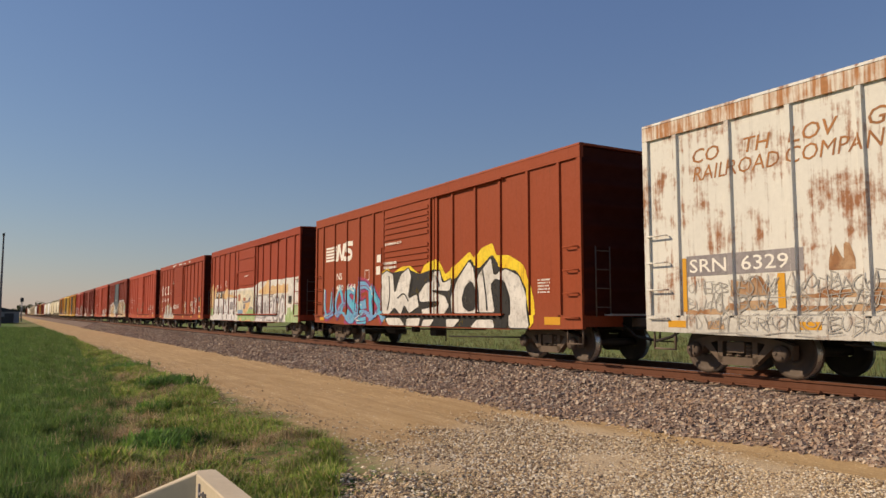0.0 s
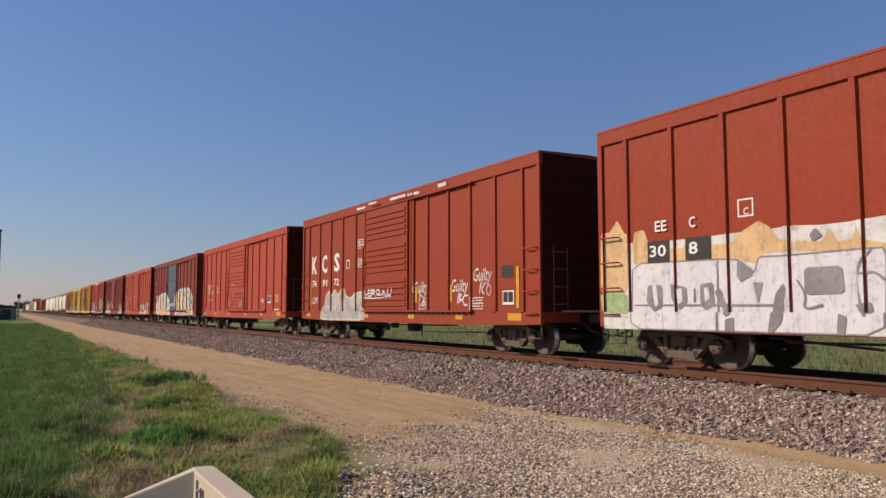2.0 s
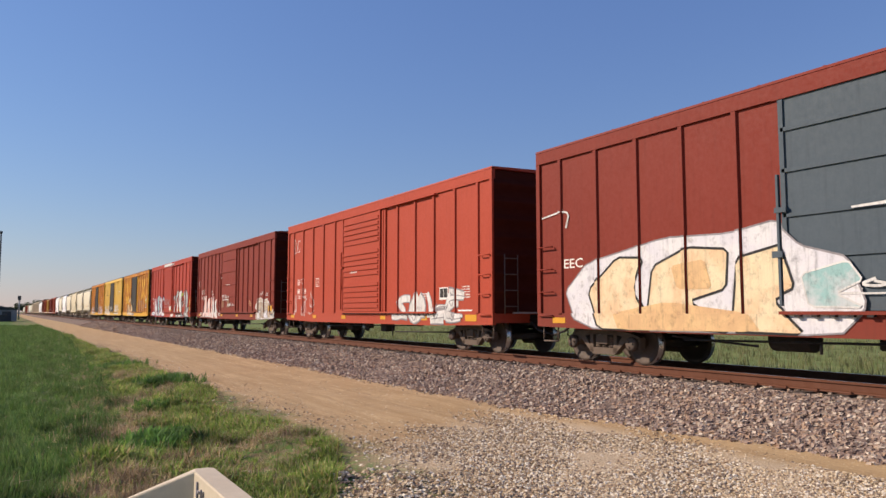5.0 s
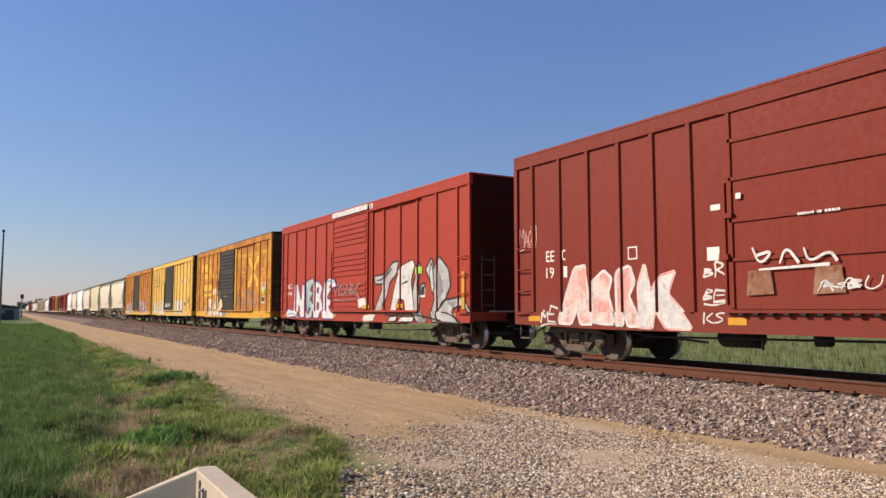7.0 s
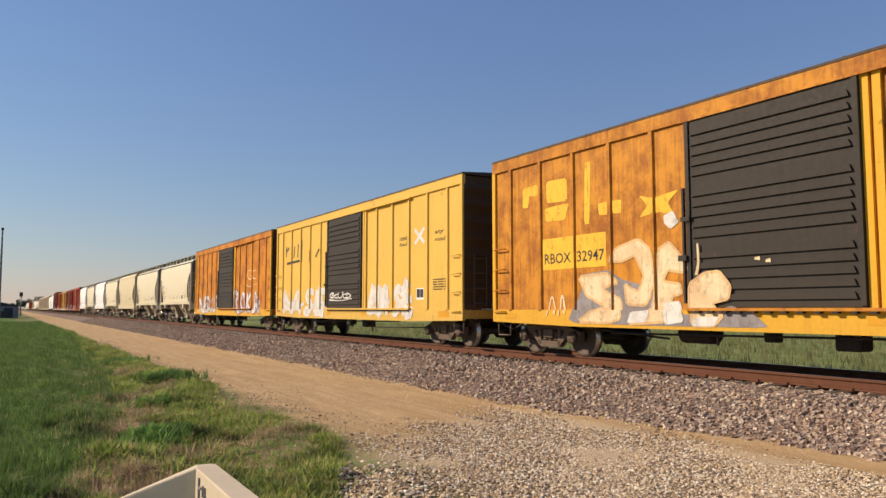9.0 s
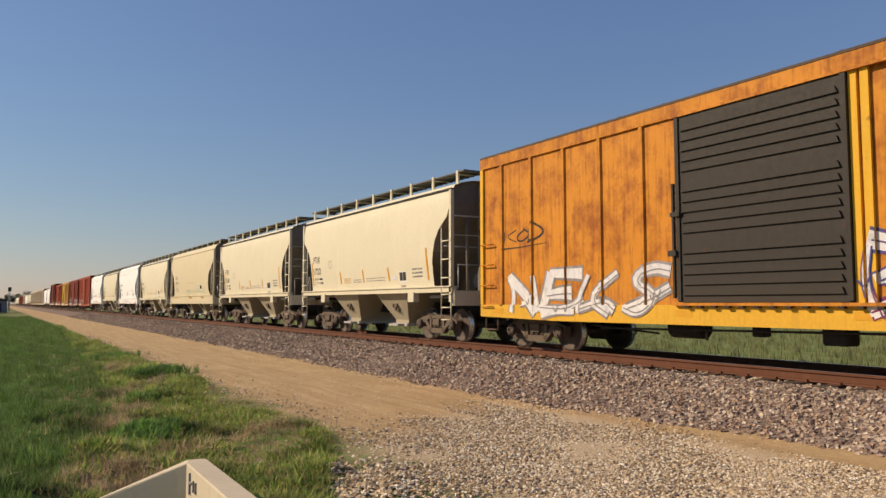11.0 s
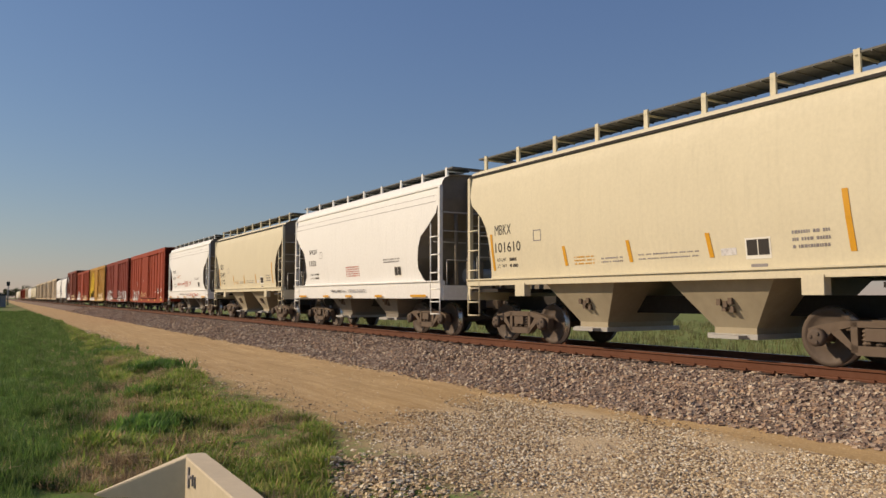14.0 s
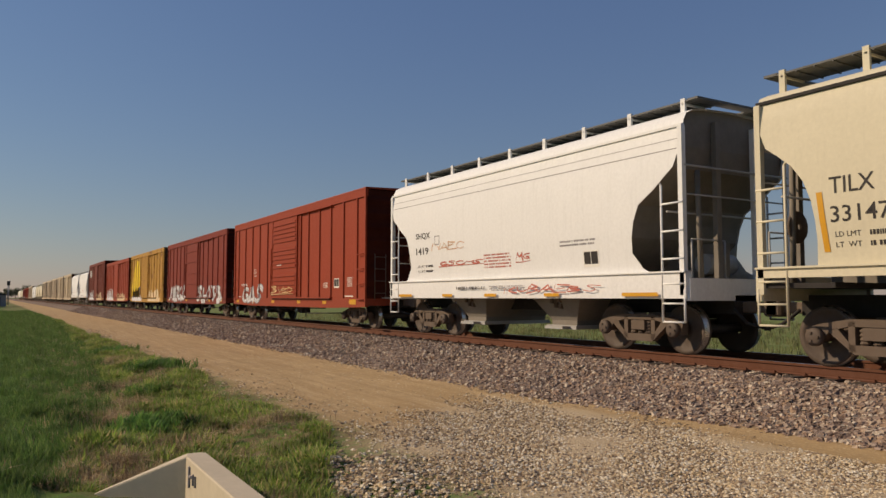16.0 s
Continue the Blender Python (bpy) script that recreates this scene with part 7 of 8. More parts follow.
def dress_hoppers():
    for name, mark, num, half in (("hop_a", "FTIX", "1722", 5.65), ("hop_b", "FTIX", "1520", 5.65), ("hop_d", "MBKX", "101610", 5.825), ("hop_f", "TILX", "331475", 5.7)):
        c = cars[name]
        lay(c, letters(mark, 1.3, 1.95, 2.56, 2.8), BLACK, half=half)
        lay(c, letters(num, 1.3, 2.02 if len(num) == 4 else 2.3, 2.14, 2.38), BLACK, half=half)
        [lay(c, letters(word, 1.35, 1.72, z, z + 0.075), BLACK, half=half) for word, z in (("LD LMT", 1.93), ("LT  WT", 1.78))]
        lay(c, bars(1.84, 2.15, 2.0, 2, 0.07, 0.15, seed=7), BLACK, "stencil", half=half)
        lay(c, frame_box(2.78, 3.05, 2.33, 2.58, 0.02), SP_GREY, "stencil", half=half)
        slip(c, 1.1, 1.72, 2.6, half)
        for u in (3.74, 5.6, 7.45):
            slip(c, u, 1.74, 2.16, half)
        slip(c, 9.86, 1.72, 2.62, half)
        lay(c, bars(4.1, 4.7, 1.92, 3, 0.03, 0.07, seed=8), AMBER, "stencil", half=half)
        lay(c, bars(4.9, 5.5, 1.86, 2, 0.03, 0.07, seed=9), SP_GREY, "stencil", half=half)
        lay(c, bars(5.9, 7.3, 1.88, 2, 0.025, 0.08, seed=10), SP_GREY, "stencil", half=half)
        lay(c, Flat().rect(7.75, 8.05, 1.76, 1.88), SP_LILAC, "stencil", half=half)
        data_panel(c, 8.22, 1.68, half)
        lay(c, bars(9.05, 9.65, 2.08, 3, 0.05, 0.11, seed=11), SP_GREY, "stencil", half=half)
        lay(c, Flat().rect(8.3, 8.6, 1.55, 1.6), SP_GREY, "stencil", half=half)
    c, half = cars["hop_c"], 5.55
    lay(c, letters("CITX", 1.4, 1.95, 2.66, 2.84), BLACK, half=half)
    lay(c, letters("221787", 1.4, 2.15, 2.3, 2.48), BLACK, half=half)
    lay(c, bars(1.4, 2.2, 2.05, 2, 0.05, 0.13, seed=12), BLACK, "stencil", half=half)
    lay(c, bars(5.0, 6.6, 2.35, 1, 0.04, seed=13), SP_GREY, "stencil", half=half)
    for k in range(4):
        lay(c, scribble(4.2 + k * 1.3, 5.5 + k * 1.3, 1.65, 2.0, 120 + k, 0.04, 5), spray("faint_green_spray", (0.45, 0.58, 0.45), (0.62, 0.58, 0.42)), "graffiti", half=half)
    data_panel(c, 8.2, 1.85, half)
    lay(c, Flat().rect(5.5, 6.2, 1.4, 1.47).rect(1.4, 1.9, 1.4, 1.47).rect(8.6, 9.2, 1.4, 1.47), AMBER, "reflector", half=half)
    for name, num, half in (("hop_e", "1352", 5.75), ("hop_g", "1419", 5.7)):
        c = cars[name]
        lay(c, letters("SHQX", 1.7, 2.5, 2.68, 2.88, bold=0.02), BLACK, half=half)
        lay(c, letters(num, 1.7, 2.4, 2.26, 2.46, bold=0.02), BLACK, half=half)
        for word, z in (("LD LMT", 1.9), ("LT WT", 1.76)):
            lay(c, letters(word, 1.75, 2.12, z, z + 0.065), BLACK, half=half)
        lay(c, bars(2.2, 2.6, 1.965, 2, 0.06, 0.14, seed=14), BLACK, "stencil", half=half)
        lay(c, frame_box(2.75, 3.0, 2.5, 2.75, 0.02), SP_GREY, "stencil", half=half)
        red = spray("faded_red_stencil", (0.55, 0.16, 0.12))
        lay(c, bars(5.1, 6.2, 2.12, 5, 0.04, 0.075, seed=15), red, "stencil", half=half)
        lay(c, bars(8.0, 9.1, 2.26, 2, 0.04, 0.08, seed=16), SP_GREY, "stencil", half=half)
        data_panel(c, 8.7, 1.68, half)
        lay(c, Flat().rect(0.7, 1.5, 1.08, 1.15).rect(3.2, 3.7, 1.08, 1.15).rect(5.2, 5.7, 1.08, 1.15).rect(7.5, 8.0, 1.08, 1.15).rect(9.85, 10.75, 1.08, 1.15), AMBER, "reflector", 2, "amber reflector strip", half=half)
        lay(c, bars(3.9, 5.2, 1.33, 1, 0.07, seed=17), BLACK, "stencil", half=half)
        lay(c, bars(5.4, 6.8, 1.34, 2, 0.03, 0.06, seed=18), SP_GREY, "stencil", half=half)
        lay(c, Flat().rect(0.2, 11.2, 3.72, 3.735).rect(0.2, 11.2, 3.9, 3.91), SP_GREY, "weld_seam", half=half)
        if num == "1419":
            lay(c, scribble(2.6, 4.2, 2.3, 2.6, 130, 0.03, 6), spray("faint_orange_spray", (0.7, 0.42, 0.25)), "graffiti", half=half)
            lay(c, scribble(2.9, 5.0, 1.9, 2.05, 131, 0.03, 9), red, "graffiti", half=half)
            lay(c, scribble(6.0, 9.2, 1.15, 1.35, 132, 0.03, 12), red, "graffiti", 3, half=half)
            lay(c, scribble(6.4, 6.9, 1.9, 2.15, 133, 0.03, 3), red, "graffiti", half=half)


dress_box_cars()
dress_pieces()
dress_hoppers()
far_cars()

# ---- loose stones, grass and what stands along the line ----
STONE = ([(-1, -0.8, -0.6), (0.9, -1, -0.5), (1, 0.9, -0.7), (-0.8, 1, -0.5), (-0.6, -0.7, 0.7), (0.7, -0.5, 0.8), (0.5, 0.8, 0.6), (-0.9, 0.5, 0.5)],
         [(0, 2, 1), (0, 3, 2), (4, 5, 6), (4, 6, 7), (0, 1, 5), (0, 5, 4), (1, 2, 6), (1, 6, 5), (2, 3, 7), (2, 7, 6), (3, 0, 4), (3, 4, 7)])
PEBBLE = ([(1, 0, 0), (0, 1, 0.1), (-1, 0.1, 0), (0.1, -0.9, 0), (0, 0, 0.8), (0, 0, -0.8)],
          [(0, 1, 4), (1, 2, 4), (2, 3, 4), (3, 0, 4), (1, 0, 5), (2, 1, 5), (3, 2, 5), (0, 3, 5)])


def tuft_shape(blades, spread, seed, bend=0.35, broad=1.0):
    rng = random.Random(seed)
    v, f = [], []
    for _ in range(blades):
        a, r = rng.uniform(0, math.tau), rng.uniform(0, spread)
        x, y, h, w = r * math.cos(a), r * math.sin(a), rng.uniform(0.55, 1.0), broad * rng.uniform(0.012, 0.03)
        b = rng.uniform(0, math.tau)
        dx, dy = math.cos(b), math.sin(b)
        lean = rng.uniform(0.08, bend)
        n = len(v)
        v += [(x - dy * w, y + dx * w, 0), (x + dy * w, y - dx * w, 0), (x + dx * lean * 0.4 - dy * w * 0.8, y + dy * lean * 0.4 + dx * w * 0.8, h * 0.6),
              (x + dx * lean * 0.4 + dy * w * 0.8, y + dy * lean * 0.4 - dx * w * 0.8, h * 0.6), (x + dx * lean, y + dy * lean, h)]
        f += [(n, n + 1, n + 3), (n, n + 3, n + 2), (n + 2, n + 3, n + 4)]
    return v, f


def leaf_material(name, stops):
    m = island_material(name, stops, 0.6, 8)
    tree = m.node_tree
    bsdf = tree.nodes["Principled BSDF"]
    plainer = bsdf.inputs["Base Color"].links[0].from_socket
    # patches of paler and darker growth, half a metre to two metres wide
    patch, lump, tint = tree.nodes.new("ShaderNodeTexNoise"), tree.nodes.new("ShaderNodeMapRange"), tree.nodes.new("ShaderNodeMixRGB")
    tree.links.new(tree.nodes.new("ShaderNodeTexCoord").outputs["Object"], patch.inputs["Vector"])
    patch.inputs["Scale"].default_value, patch.inputs["Detail"].default_value = 1.3, 5.0
    lump.inputs["From Min"].default_value, lump.inputs["From Max"].default_value = 0.35, 0.65
    lump.inputs["To Min"].default_value, lump.inputs["To Max"].default_value = 0.55, 1.25
    tint.blend_type = "MULTIPLY"
    tint.inputs[0].default_value = 1.0
    tree.links.new(patch.outputs[0], lump.inputs["Value"])
    tree.links.new(plainer, tint.inputs[1])
    tree.links.new(lump.outputs[0], tint.inputs[2])
    colour = tint.outputs[0]
    tree.links.new(colour, bsdf.inputs["Base Color"])
    thin = tree.nodes.new("ShaderNodeBsdfTranslucent")
    both = tree.nodes.new("ShaderNodeMixShader")
    both.inputs[0].default_value = 0.5
    tree.links.new(colour, thin.inputs[0])
    tree.links.new(bsdf.outputs[0], both.inputs[1])
    tree.links.new(thin.outputs[0], both.inputs[2])
    tree.links.new(both.outputs[0], tree.nodes["Material Output"].inputs[0])
    return m


def field_edge(y):
    return float(np.interp(y, [0, 8, 10.5, 18, 60, 150], [0.3, 0.7, 1.1, 2.4, 4.2, 3.4]))


def make_stones():
    rng = random.Random(17)
    rows = []

    def stone(x, y, s, lift=0.3):
        rows.append((x, y, ground_z(x, y) + s * lift, s, rng.uniform(0, math.tau), rng.uniform(-0.9, 0.9), rng.uniform(0.55, 1.0)))
    for _ in range(44000):
        y = 3.0 + 107 * rng.random() ** 2.3
        toe = 8.15 + 0.7 * smooth(y, 12, 4.5)
        x = toe + (10.7 - toe) * rng.random() ** 0.9 + rng.gauss(0, 0.04)
        stone(x, y, rng.uniform(0.018, 0.042) * (1 + max(0, y - 20) * 0.012))
    for _ in range(7000):
        y = 3.0 + 45 * rng.random() ** 1.5
        x = rng.uniform(10.6, 13.3)
        if (y + 8 + 0.27) % 0.54 > 0.13 and (y + 8 + 0.27) % 0.54 < 0.41:
            continue
        rows.append((x, y, RAIL_Z - 0.2, rng.uniform(0.02, 0.045), rng.uniform(0, math.tau), rng.uniform(-0.9, 0.9), 0.7))
    ballast = island_material("ballast_stone", [(0.38, 0.285, 0.225), (0.24, 0.175, 0.14), (0.50, 0.39, 0.29), (0.32, 0.225, 0.17), (0.66, 0.56, 0.44), (0.18, 0.125, 0.10), (0.44, 0.30, 0.20), (0.35, 0.275, 0.225)], 0.85, 60)
    scatter("ballast", "purplish grey crushed stone ballast beside the rails", "ballast", ballast, rows, STONE)
    rows = []
    while len(rows) < 40000:
        x, y = rng.uniform(3.0, 8.2), 3.2 + 8.5 * rng.random() ** 1.15
        edge = y - 0.65 * x + noise.noise((x * 0.8, y * 0.8, 3)) * 0.9
        if edge > 5.75 + rng.gauss(0, 0.6) or x > 7.65 + 0.6 * smooth(y, 9.0, 5.5) + rng.gauss(0, 0.15) or x < 3.1 + noise.noise((x, y, 7)) * 0.4 + 0.9 * smooth(y, 7.0, 9.5):
            continue
        if rng.random() > 0.25 + 0.75 * smooth(x + 0.3 * noise.noise((x * 2, y * 2, 1)), 3.6, 5.2):
            continue
        s = rng.uniform(0.009, 0.026) * (1.4 if rng.random() < 0.06 else 1)
        rows.append((x, y, ground_z(x, y) + s * 0.35, s, rng.uniform(0, math.tau), rng.uniform(-0.5, 0.5), rng.uniform(0.5, 0.9)))
    gravel = island_material("gravel_pebble", [(0.70, 0.56, 0.36), (0.50, 0.37, 0.22), (0.80, 0.68, 0.48), (0.36, 0.26, 0.16), (0.64, 0.49, 0.29), (0.86, 0.78, 0.62), (0.22, 0.165, 0.12)], 0.85, 80)
    scatter("gravel", "pale tan loose gravel on the ground", "gravel", gravel, rows, PEBBLE)
    rows = []
    for _ in range(3200):   # stones along the road's edges and on it
        y = 6 + 40 * rng.random() ** 1.6
        x = rng.choice([rng.gauss(4.25, 0.35), rng.gauss(4.25, 0.35), rng.gauss(8.2, 0.15)])
        s = rng.uniform(0.008, 0.022)
        rows.append((x, y, ground_z(x, y) + s * 0.3, s, rng.uniform(0, math.tau), rng.uniform(-0.6, 0.6), rng.uniform(0.5, 0.9)))
    for _ in range(1500):   # strays on the road
        x, y = rng.uniform(4.3, 8.1), 7 + 22 * rng.random() ** 1.8
        s = rng.uniform(0.005, 0.013)
        rows.append((x, y, ground_z(x, y) + s * 0.2, s, rng.uniform(0, math.tau), rng.uniform(-0.6, 0.6), 0.6))
    for _ in range(900):
        x, y = rng.gauss(3.3, 0.3), rng.gauss(7.0, 0.6)
        s = rng.uniform(0.012, 0.03)
        rows.append((x, y, ground_z(x, y) + s * 0.3, s, rng.uniform(0, math.tau), rng.uniform(-0.6, 0.6), rng.uniform(0.5, 0.9)))
    scatter("road_stones", "scattered stones along the sandy track", "stones", gravel, rows, STONE)


def make_grass():
    rng = random.Random(23)
    crop, verge, dry, weeds, behind = [], [], [], [], []
    while len(crop) < 30000:
        y = 6.0 + 110 * rng.random() ** 2.2
        x = rng.uniform(-0.03 * y - 0.9, field_edge(y))
        if rng.random() < 0.35 * smooth(x, field_edge(y) - 0.6, field_edge(y)):
            continue
        if x > 0.35 and y < 7.5 + (1.6 - x) * 0.9:
            continue
        h = 0.15 + 0.09 * noise.noise((x * 1.1, y * 0.7, 2)) + 0.07 * noise.noise((x * 3, y * 2, 8)) + rng.uniform(0, 0.09)
        crop.append((x, y, ground_z(x, y) - 0.02, max(0.06, h) * (1 + y * 0.004), rng.uniform(0, math.tau), rng.uniform(-0.45, 0.45), 1.0))
    while len(verge) < 27000:
        y = 5.2 + 60 * rng.random() ** 1.9
        lo, hi = field_edge(y) - 0.2, 3.95 + 0.3 * noise.noise((y * 0.6, 1, 1)) - 1.15 * smooth(y, 9.6, 6.6)
        x = rng.uniform(lo, hi)
        p = noise.noise((x * 0.9, y * 0.45, 9)) + 0.35 * noise.noise((x * 2.5, y * 2, 5))
        bare = max(math.exp(-((x - a) / 0.38) ** 2 - ((y - b2) / 0.55) ** 2) for a, b2 in ((2.05, 9.9), (1.2, 9.3), (0.8, 8.7), (2.3, 16.5), (1.6, 12.6), (1.4, 8.4)))
        if (p < -0.14 and rng.random() < 0.8) or rng.random() < bare * 0.9:
            continue
        if x < 1.85 and y < 7.45 + (1.6 - x) * 0.9:
            continue
        verge.append((x, y, ground_z(x, y) - 0.02, rng.uniform(0.06, 0.15) * (1 + 0.9 * p), rng.uniform(0, math.tau), rng.uniform(-0.6, 0.6), 1.0))
    while len(dry) < 3500:
        y = 6 + 24 * rng.random() ** 1.6
        x = field_edge(y) + rng.gauss(0.6, 0.8)
        if noise.noise((x * 0.9, y * 0.45, 9)) > 0.1 or x > 4.1 or (x < 1.85 and y < 7.45 + (1.6 - x) * 0.9):
            continue
        dry.append((x, y, ground_z(x, y) - 0.02, rng.uniform(0.08, 0.22), rng.uniform(0, math.tau), rng.uniform(-0.9, 0.9), 0.8))
    for cx, cy, n, r, h in ((1.95, 11.3, 420, 0.42, 0.34), (3.55, 20.0, 300, 0.6, 0.4), (2.6, 15.5, 120, 0.4, 0.3), (3.2, 27, 200, 0.8, 0.35)):
        for _ in range(n):
            x, y = rng.gauss(cx, r * 0.55), rng.gauss(cy, r * 0.55)
            weeds.append((x, y, ground_z(x, y) - 0.02, h * rng.uniform(0.35, 0.85), rng.uniform(0, math.tau), rng.uniform(-0.4, 0.4), 1.0))
    for cx, cy, n, r in ((2.05, 9.9, 420, 0.4), (1.2, 9.3, 420, 0.4), (0.8, 8.7, 300, 0.35), (2.3, 16.5, 240, 0.5), (1.6, 12.6, 260, 0.4), (3.4, 10.5, 160, 0.5), (2.9, 24, 200, 0.8), (1.35, 8.3, 300, 0.25)):
        for _ in range(n):
            x, y = rng.gauss(cx, r * 0.6), rng.gauss(cy, r * 0.7)
            if x < 1.85 and y < 7.45 + (1.6 - x) * 0.9:
                continue
            dry.append((x, y, ground_z(x, y) - 0.01, rng.uniform(0.1, 0.24), rng.uniform(0, math.tau), rng.uniform(-1.0, 1.0), 0.8))
    while len(behind) < 9000:
        y = 2 + 75 * rng.random() ** 1.4
        x = 15.6 + 30 * rng.random() ** 1.5
        behind.append((x, y, ground_z(x, y) - 0.03, rng.uniform(0.18, 0.42), rng.uniform(0, math.tau), rng.uniform(-0.3, 0.3), 1.0))
    greens = [(0.095, 0.21, 0.042), (0.125, 0.25, 0.055), (0.08, 0.175, 0.036), (0.17, 0.30, 0.07), (0.11, 0.23, 0.048), (0.23, 0.33, 0.09)]
    mixed = [(0.260, 0.390, 0.065), (0.351, 0.468, 0.091), (0.195, 0.312, 0.052), (0.468, 0.520, 0.156), (0.546, 0.442, 0.208), (0.286, 0.429, 0.078)]
    straw = [(0.56, 0.43, 0.25), (0.46, 0.34, 0.19), (0.68, 0.55, 0.34), (0.34, 0.23, 0.13)]
    pale = [(0.30, 0.30, 0.12), (0.22, 0.25, 0.08), (0.42, 0.38, 0.18), (0.20, 0.22, 0.07)]
    scatter("crop", "dense green young cereal crop", "crop", leaf_material("crop_leaf", greens), crop, tuft_shape(7, 0.28, 1))
    scatter("verge_grass", "patchy green grass on the verge", "grass", leaf_material("verge_leaf", mixed), verge, tuft_shape(9, 0.6, 2, 1.0, 2.6))
    scatter("dry_grass", "dry straw-coloured grass on the verge", "grass", leaf_material("straw_leaf", straw), dry, tuft_shape(7, 0.5, 3, 0.9))
    scatter("weeds", "dark green clumps of weeds", "weeds", leaf_material("weed_leaf", [(0.13, 0.29, 0.05), (0.17, 0.34, 0.07), (0.10, 0.23, 0.05)]), weeds, tuft_shape(9, 0.4, 4, 0.8, 1.8))
    scatter("field_grass", "tall pale green grass behind the railway", "grass", leaf_material("field_leaf", pale), behind, tuft_shape(8, 0.5, 5, 0.3))


def make_headwall():
    conc = plain("weathered_concrete", (0.56, 0.48, 0.35), 0.9, 0, 0.3, 7, 0.4)
    wall = thing("headwall", "weathered concrete culvert headwall in the verge", "headwall")
    bm = bmesh.new()
    # a head wall that falls away to one side and a thicker wing wall beside the channel; x, y, height of the top
    top = [(0.52, 8.27, -0.3), (1.585, 7.29, 0.3), (1.56, 4.4, 0.3), (1.78, 4.4, 0.3), (1.795, 7.38, 0.3), (1.74, 7.42, 0.3), (1.62, 7.43, 0.3), (0.59, 8.34, -0.3)]
    lo = [bm.verts.new((x, y, -0.7)) for x, y, z in top]
    mid = [bm.verts.new((x, y, z - 0.015)) for x, y, z in top]
    hi = [bm.verts.new((x + (0.008 if k in (1, 2) else -0.012 if k in (3, 4) else 0), y - (0.01 if k in (4, 5, 6, 7) else 0), z)) for k, (x, y, z) in enumerate(top)]
    m = len(top)
    for a, b in ((lo, mid), (mid, hi)):
        for k in range(m):
            bm.faces.new((a[k], a[(k + 1) % m], b[(k + 1) % m], b[k]))
    for q in ((0, 1, 6, 7), (1, 2, 3, 4), (1, 4, 5, 6)):
        bm.faces.new([hi[k] for k in q])
    bmesh.ops.recalc_face_normals(bm, faces=bm.faces)
    part("wing_wall", bm, conc, wall)
    # faded paint strokes on the sunny inner face
    marks = bmesh.new()
    for y0, y1, z0, z1 in ((7.10, 7.125, 0.05, 0.24), (7.03, 7.09, 0.15, 0.17), (6.95, 6.962, 0.1, 0.2), (6.86, 6.872, 0.1, 0.2)):
        box(marks, 1.566, 1.582, y0, y1, z0, z1)
    part("painted_mark", marks, SP_GREY, wall, "faded black painted strokes")


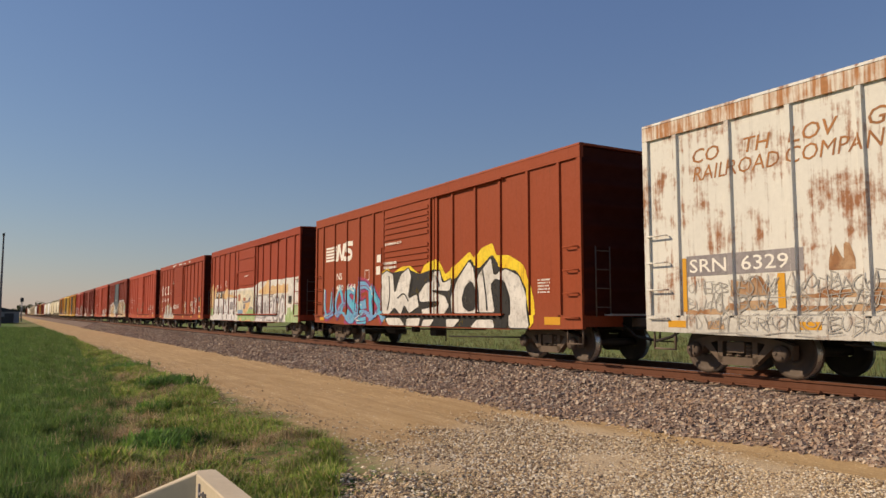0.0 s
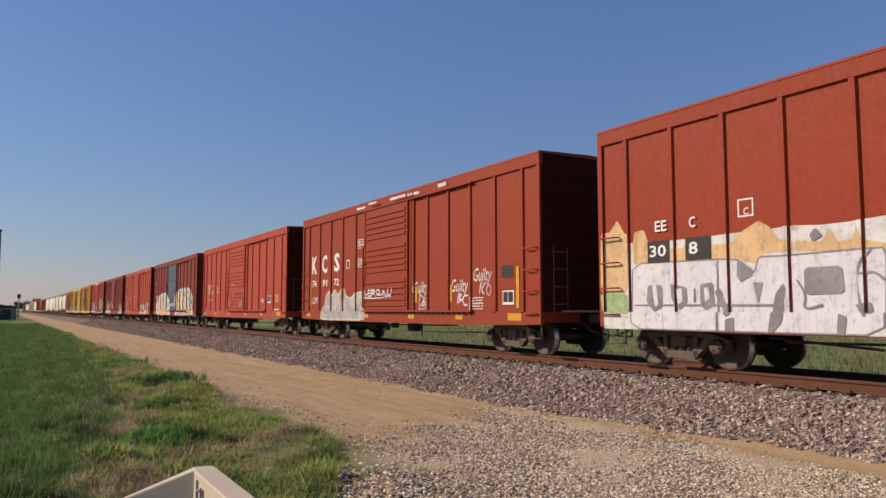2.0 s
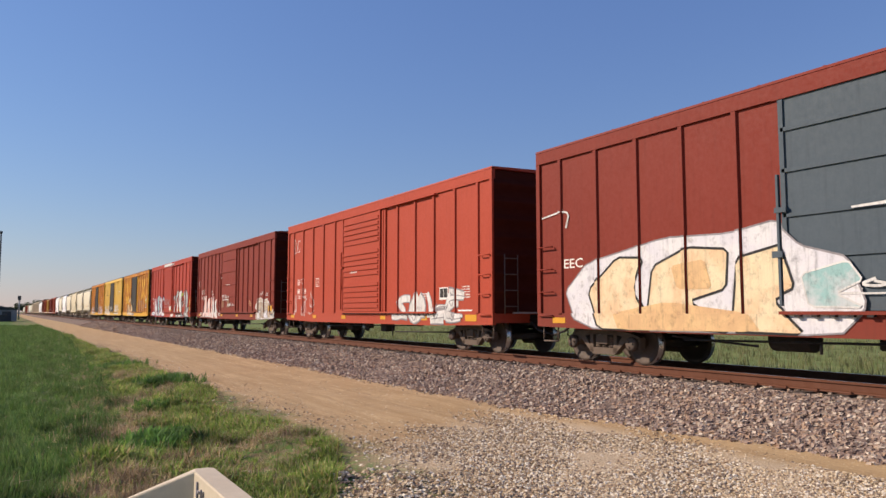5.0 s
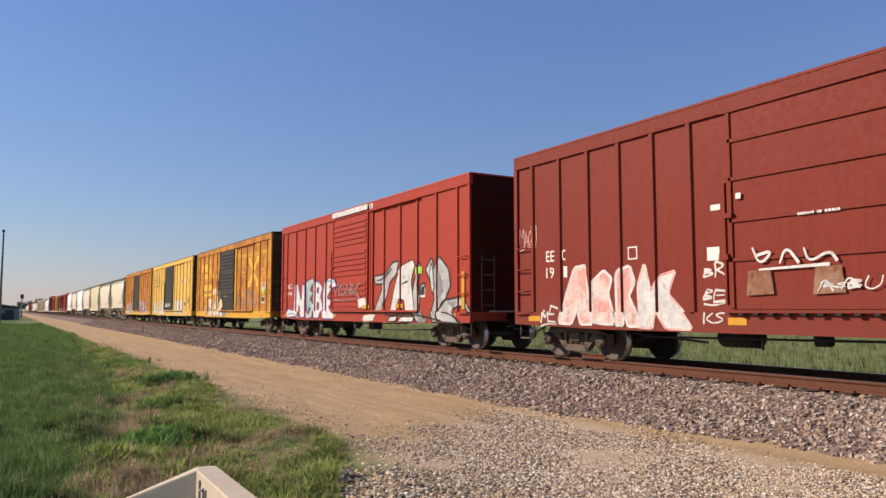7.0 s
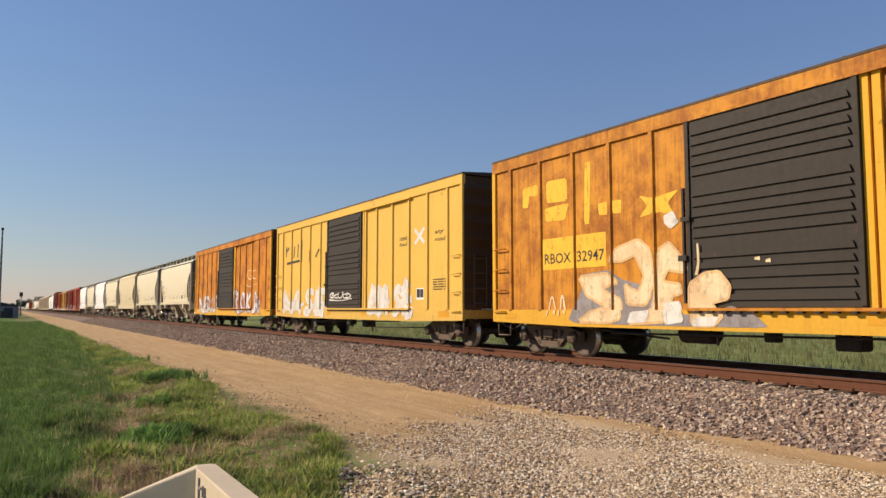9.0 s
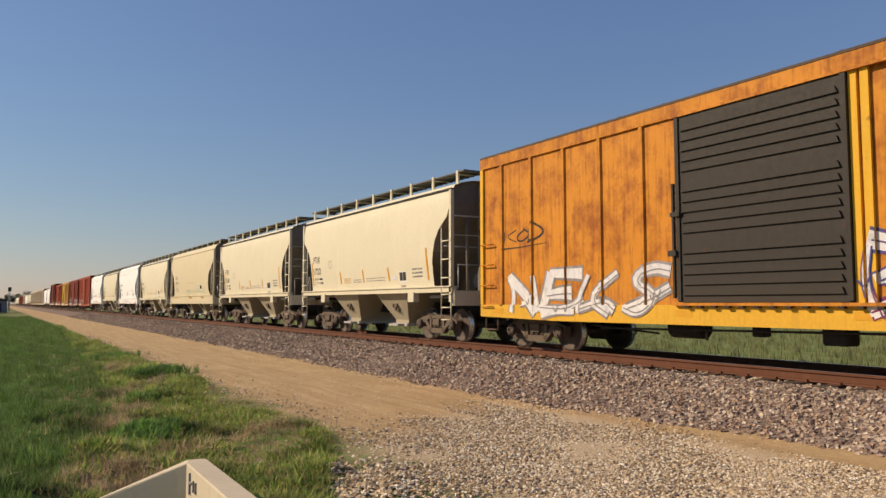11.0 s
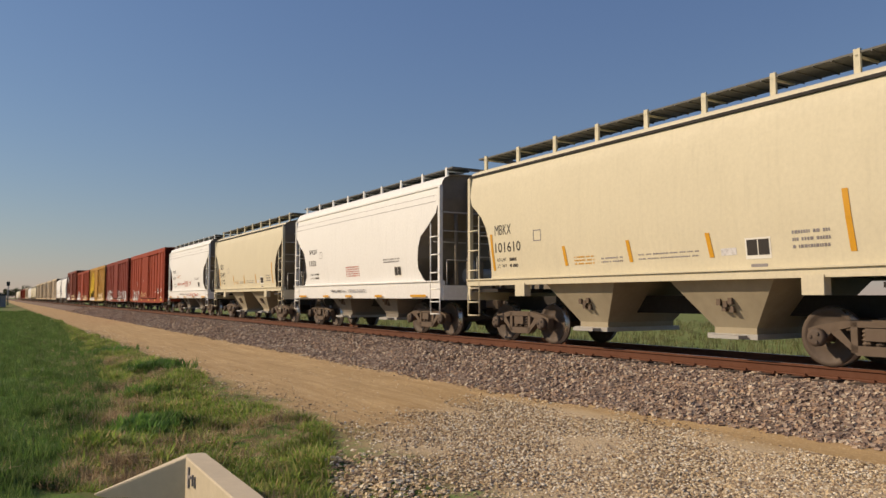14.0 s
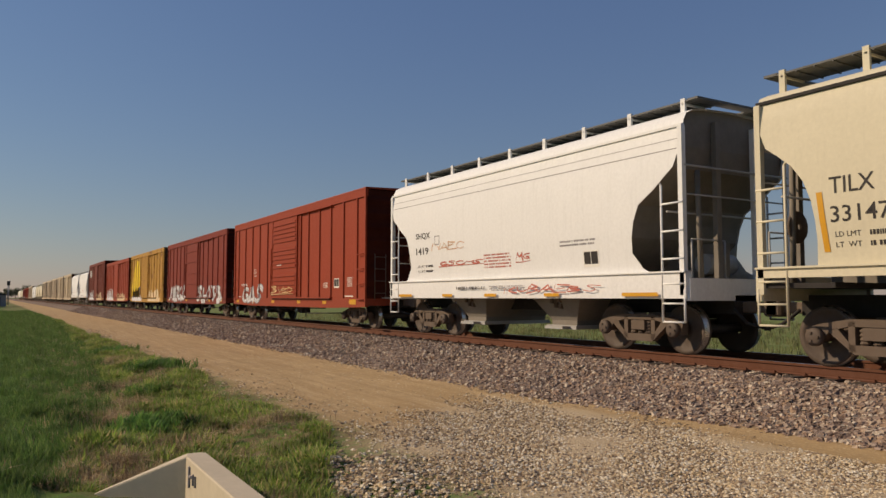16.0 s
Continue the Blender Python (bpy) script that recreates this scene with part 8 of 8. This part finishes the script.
def make_far_things():
    grey = plain("weathered_zinc", (0.22, 0.24, 0.26), 0.6, 0.2, 0.2, 2)
    dark = plain("dark_shed_paint", (0.05, 0.055, 0.06), 0.8, 0, 0.3, 2)
    shed = thing("farm_shed", "low grey metal farm shed by the field", "shed")
    part("wall", boxes((-6.0, 1.7, 170, 178, 0, 2.3)), grey, shed)
    roof = bmesh.new()
    ends = [[roof.verts.new((x, y, z)) for x, z in ((-6.2, 2.25), (-6.2, 2.35), (-2.1, 3.2), (1.9, 2.35), (1.9, 2.25))] for y in (169.8, 178.2)]
    for k in range(5):
        roof.faces.new((ends[0][k], ends[0][(k + 1) % 5], ends[1][(k + 1) % 5], ends[1][k]))
    roof.faces.new(ends[0][::-1])
    roof.faces.new(ends[1])
    bmesh.ops.recalc_face_normals(roof, faces=roof.faces)
    part("roof", roof, dark, shed)
    part("door", boxes((-0.9, 0.7, 169.94, 170.05, 0, 1.9)), dark, shed)
    hut = thing("equipment_hut", "small dark metal equipment hut", "hut")
    part("body", boxes((-2.4, -0.2, 163, 165.5, 0, 1.15, 0.03)), dark, hut)
    part("roof", boxes((-2.5, -0.1, 162.9, 165.6, 1.15, 1.27, 0.03)), dark, hut)
    pole = thing("light_pole", "tall slim grey light pole beside the field", "light pole")
    bm = bmesh.new()
    rr = [[bm.verts.new((-1.2 + r * math.cos(k * math.tau / 12), 118 + r * math.sin(k * math.tau / 12), z)) for k in range(12)] for r, z in ((0.24, 0), (0.22, 0.4), (0.16, 4), (0.10, 12.7))]
    for p, q in zip(rr, rr[1:]):
        for k in range(12):
            bm.faces.new((p[k], p[(k + 1) % 12], q[(k + 1) % 12], q[k]))
    part("shaft", bm, plain("pole_grey", (0.16, 0.16, 0.17), 0.6), pole)
    part("lamp_head", boxes((-1.36, -1.04, 117.84, 118.16, 12.6, 12.95, 0.05)), dark, pole)
    mast = thing("signal_mast", "far railway signal mast with a black head", "signal mast")
    part("post", rod(bmesh.new(), (2.35, 200, 0), (2.35, 200, 5.0), 0.1, 10), grey, mast)
    part("signal_head", boxes((2.0, 2.7, 199.8, 200.2, 4.6, 5.6, 0.06)), dark, mast)
    part("ladder", rods(0.03, ((2.15, 200.3, 0), (2.15, 200.3, 4.6)), ((2.55, 200.3, 0), (2.55, 200.3, 4.6)), *[((2.15, 200.3, z * 0.5), (2.55, 200.3, z * 0.5)) for z in range(1, 9)]), grey, mast)
    part("cabinet", boxes((1.2, 1.9, 199.6, 200.3, 0, 1.5, 0.04)), plain("cabinet_white", (0.6, 0.6, 0.58), 0.6), mast)
    # far trees
    bark = plain("bark", (0.09, 0.07, 0.05), 0.9)
    leaf = leaf_material("tree_leaf", [(0.04, 0.07, 0.02), (0.06, 0.09, 0.03), (0.03, 0.055, 0.018), (0.08, 0.10, 0.04)])
    rng = random.Random(31)
    for x, y, h in ((7.0, 640, 8.5), (12.5, 655, 10.5), (20, 690, 12), (27, 720, 11), (3.0, 700, 6.5), (36, 760, 13), (-3.5, 780, 6.0)):
        tree = thing("tree", "far dark green broadleaf tree on the horizon", "tree", "trees on the horizon")
        bm = bmesh.new()
        rod(bm, (x, y, 0), (x + 0.2, y, h * 0.5), 0.28, 8)
        for k in range(5):
            a = rng.uniform(0, math.tau)
            rod(bm, (x + 0.15, y, h * rng.uniform(0.3, 0.48)), (x + math.cos(a) * h * 0.28, y + math.sin(a) * h * 0.28, h * rng.uniform(0.6, 0.8)), 0.1, 6)
        part("trunk", bm, bark, tree)
        v, f = [], []
        lobes = [(rng.uniform(-0.3, 0.3) * h, rng.uniform(-0.3, 0.3) * h, h * rng.uniform(0.45, 0.85), h * rng.uniform(0.14, 0.24)) for _ in range(9)]
        for _ in range(1100):
            lx, ly, lz, lr = rng.choice(lobes)
            d = Vector((rng.gauss(0, 1), rng.gauss(0, 1), rng.gauss(0, 0.8))).normalized() * lr * rng.uniform(0.6, 1.08)
            c = Vector((x + lx, y + ly, lz)) + d
            a = Vector((rng.gauss(0, 1), rng.gauss(0, 1), rng.gauss(0, 1))).normalized() * rng.uniform(0.15, 0.4)
            b2 = a.orthogonal().normalized() * a.length
            n = len(v)
            v += [tuple(c + a), tuple(c + b2), tuple(c - a), tuple(c - b2)]
            f.append((n, n + 1, n + 2, n + 3))
        me = bpy.data.meshes.new("crown")
        me.from_pydata(v, [], f)
        part("crown", me, leaf, tree)


make_headwall()
make_far_things()
make_grass()
make_stones()

# ---- what moves ----
def motions():
    for car, mid in moving:
        walk(car, [(t, pose(TRACK_X, mid - SPEED * t, RAIL_Z)) for t in (0.0, 4.0, 8.0, 12.0, 16.0)])
    # wheels roll while their car is within sight of detail; far off they only slide along
    for wheel, place, r, mid in rolling:
        t0, t1 = (mid + place[1] - 70) / SPEED, (mid + place[1] + 15) / SPEED
        if t1 < 0 or t0 > 16:
            continue
        k0, k1 = max(0, math.ceil(t0 * FPS)), min(16 * FPS, math.floor(t1 * FPS))
        rows = []
        for k in range(k0, k1 + 1):
            rows.append((k / FPS, pose(*place, math.degrees(SPEED * (k / FPS) / r) % 360)))
        if k0 > 0:
            rows.insert(0, (0.0, rows[0][1]))
        if k1 < 16 * FPS:
            rows.append((16.0, rows[-1][1]))
        walk(wheel, rows)


motions()
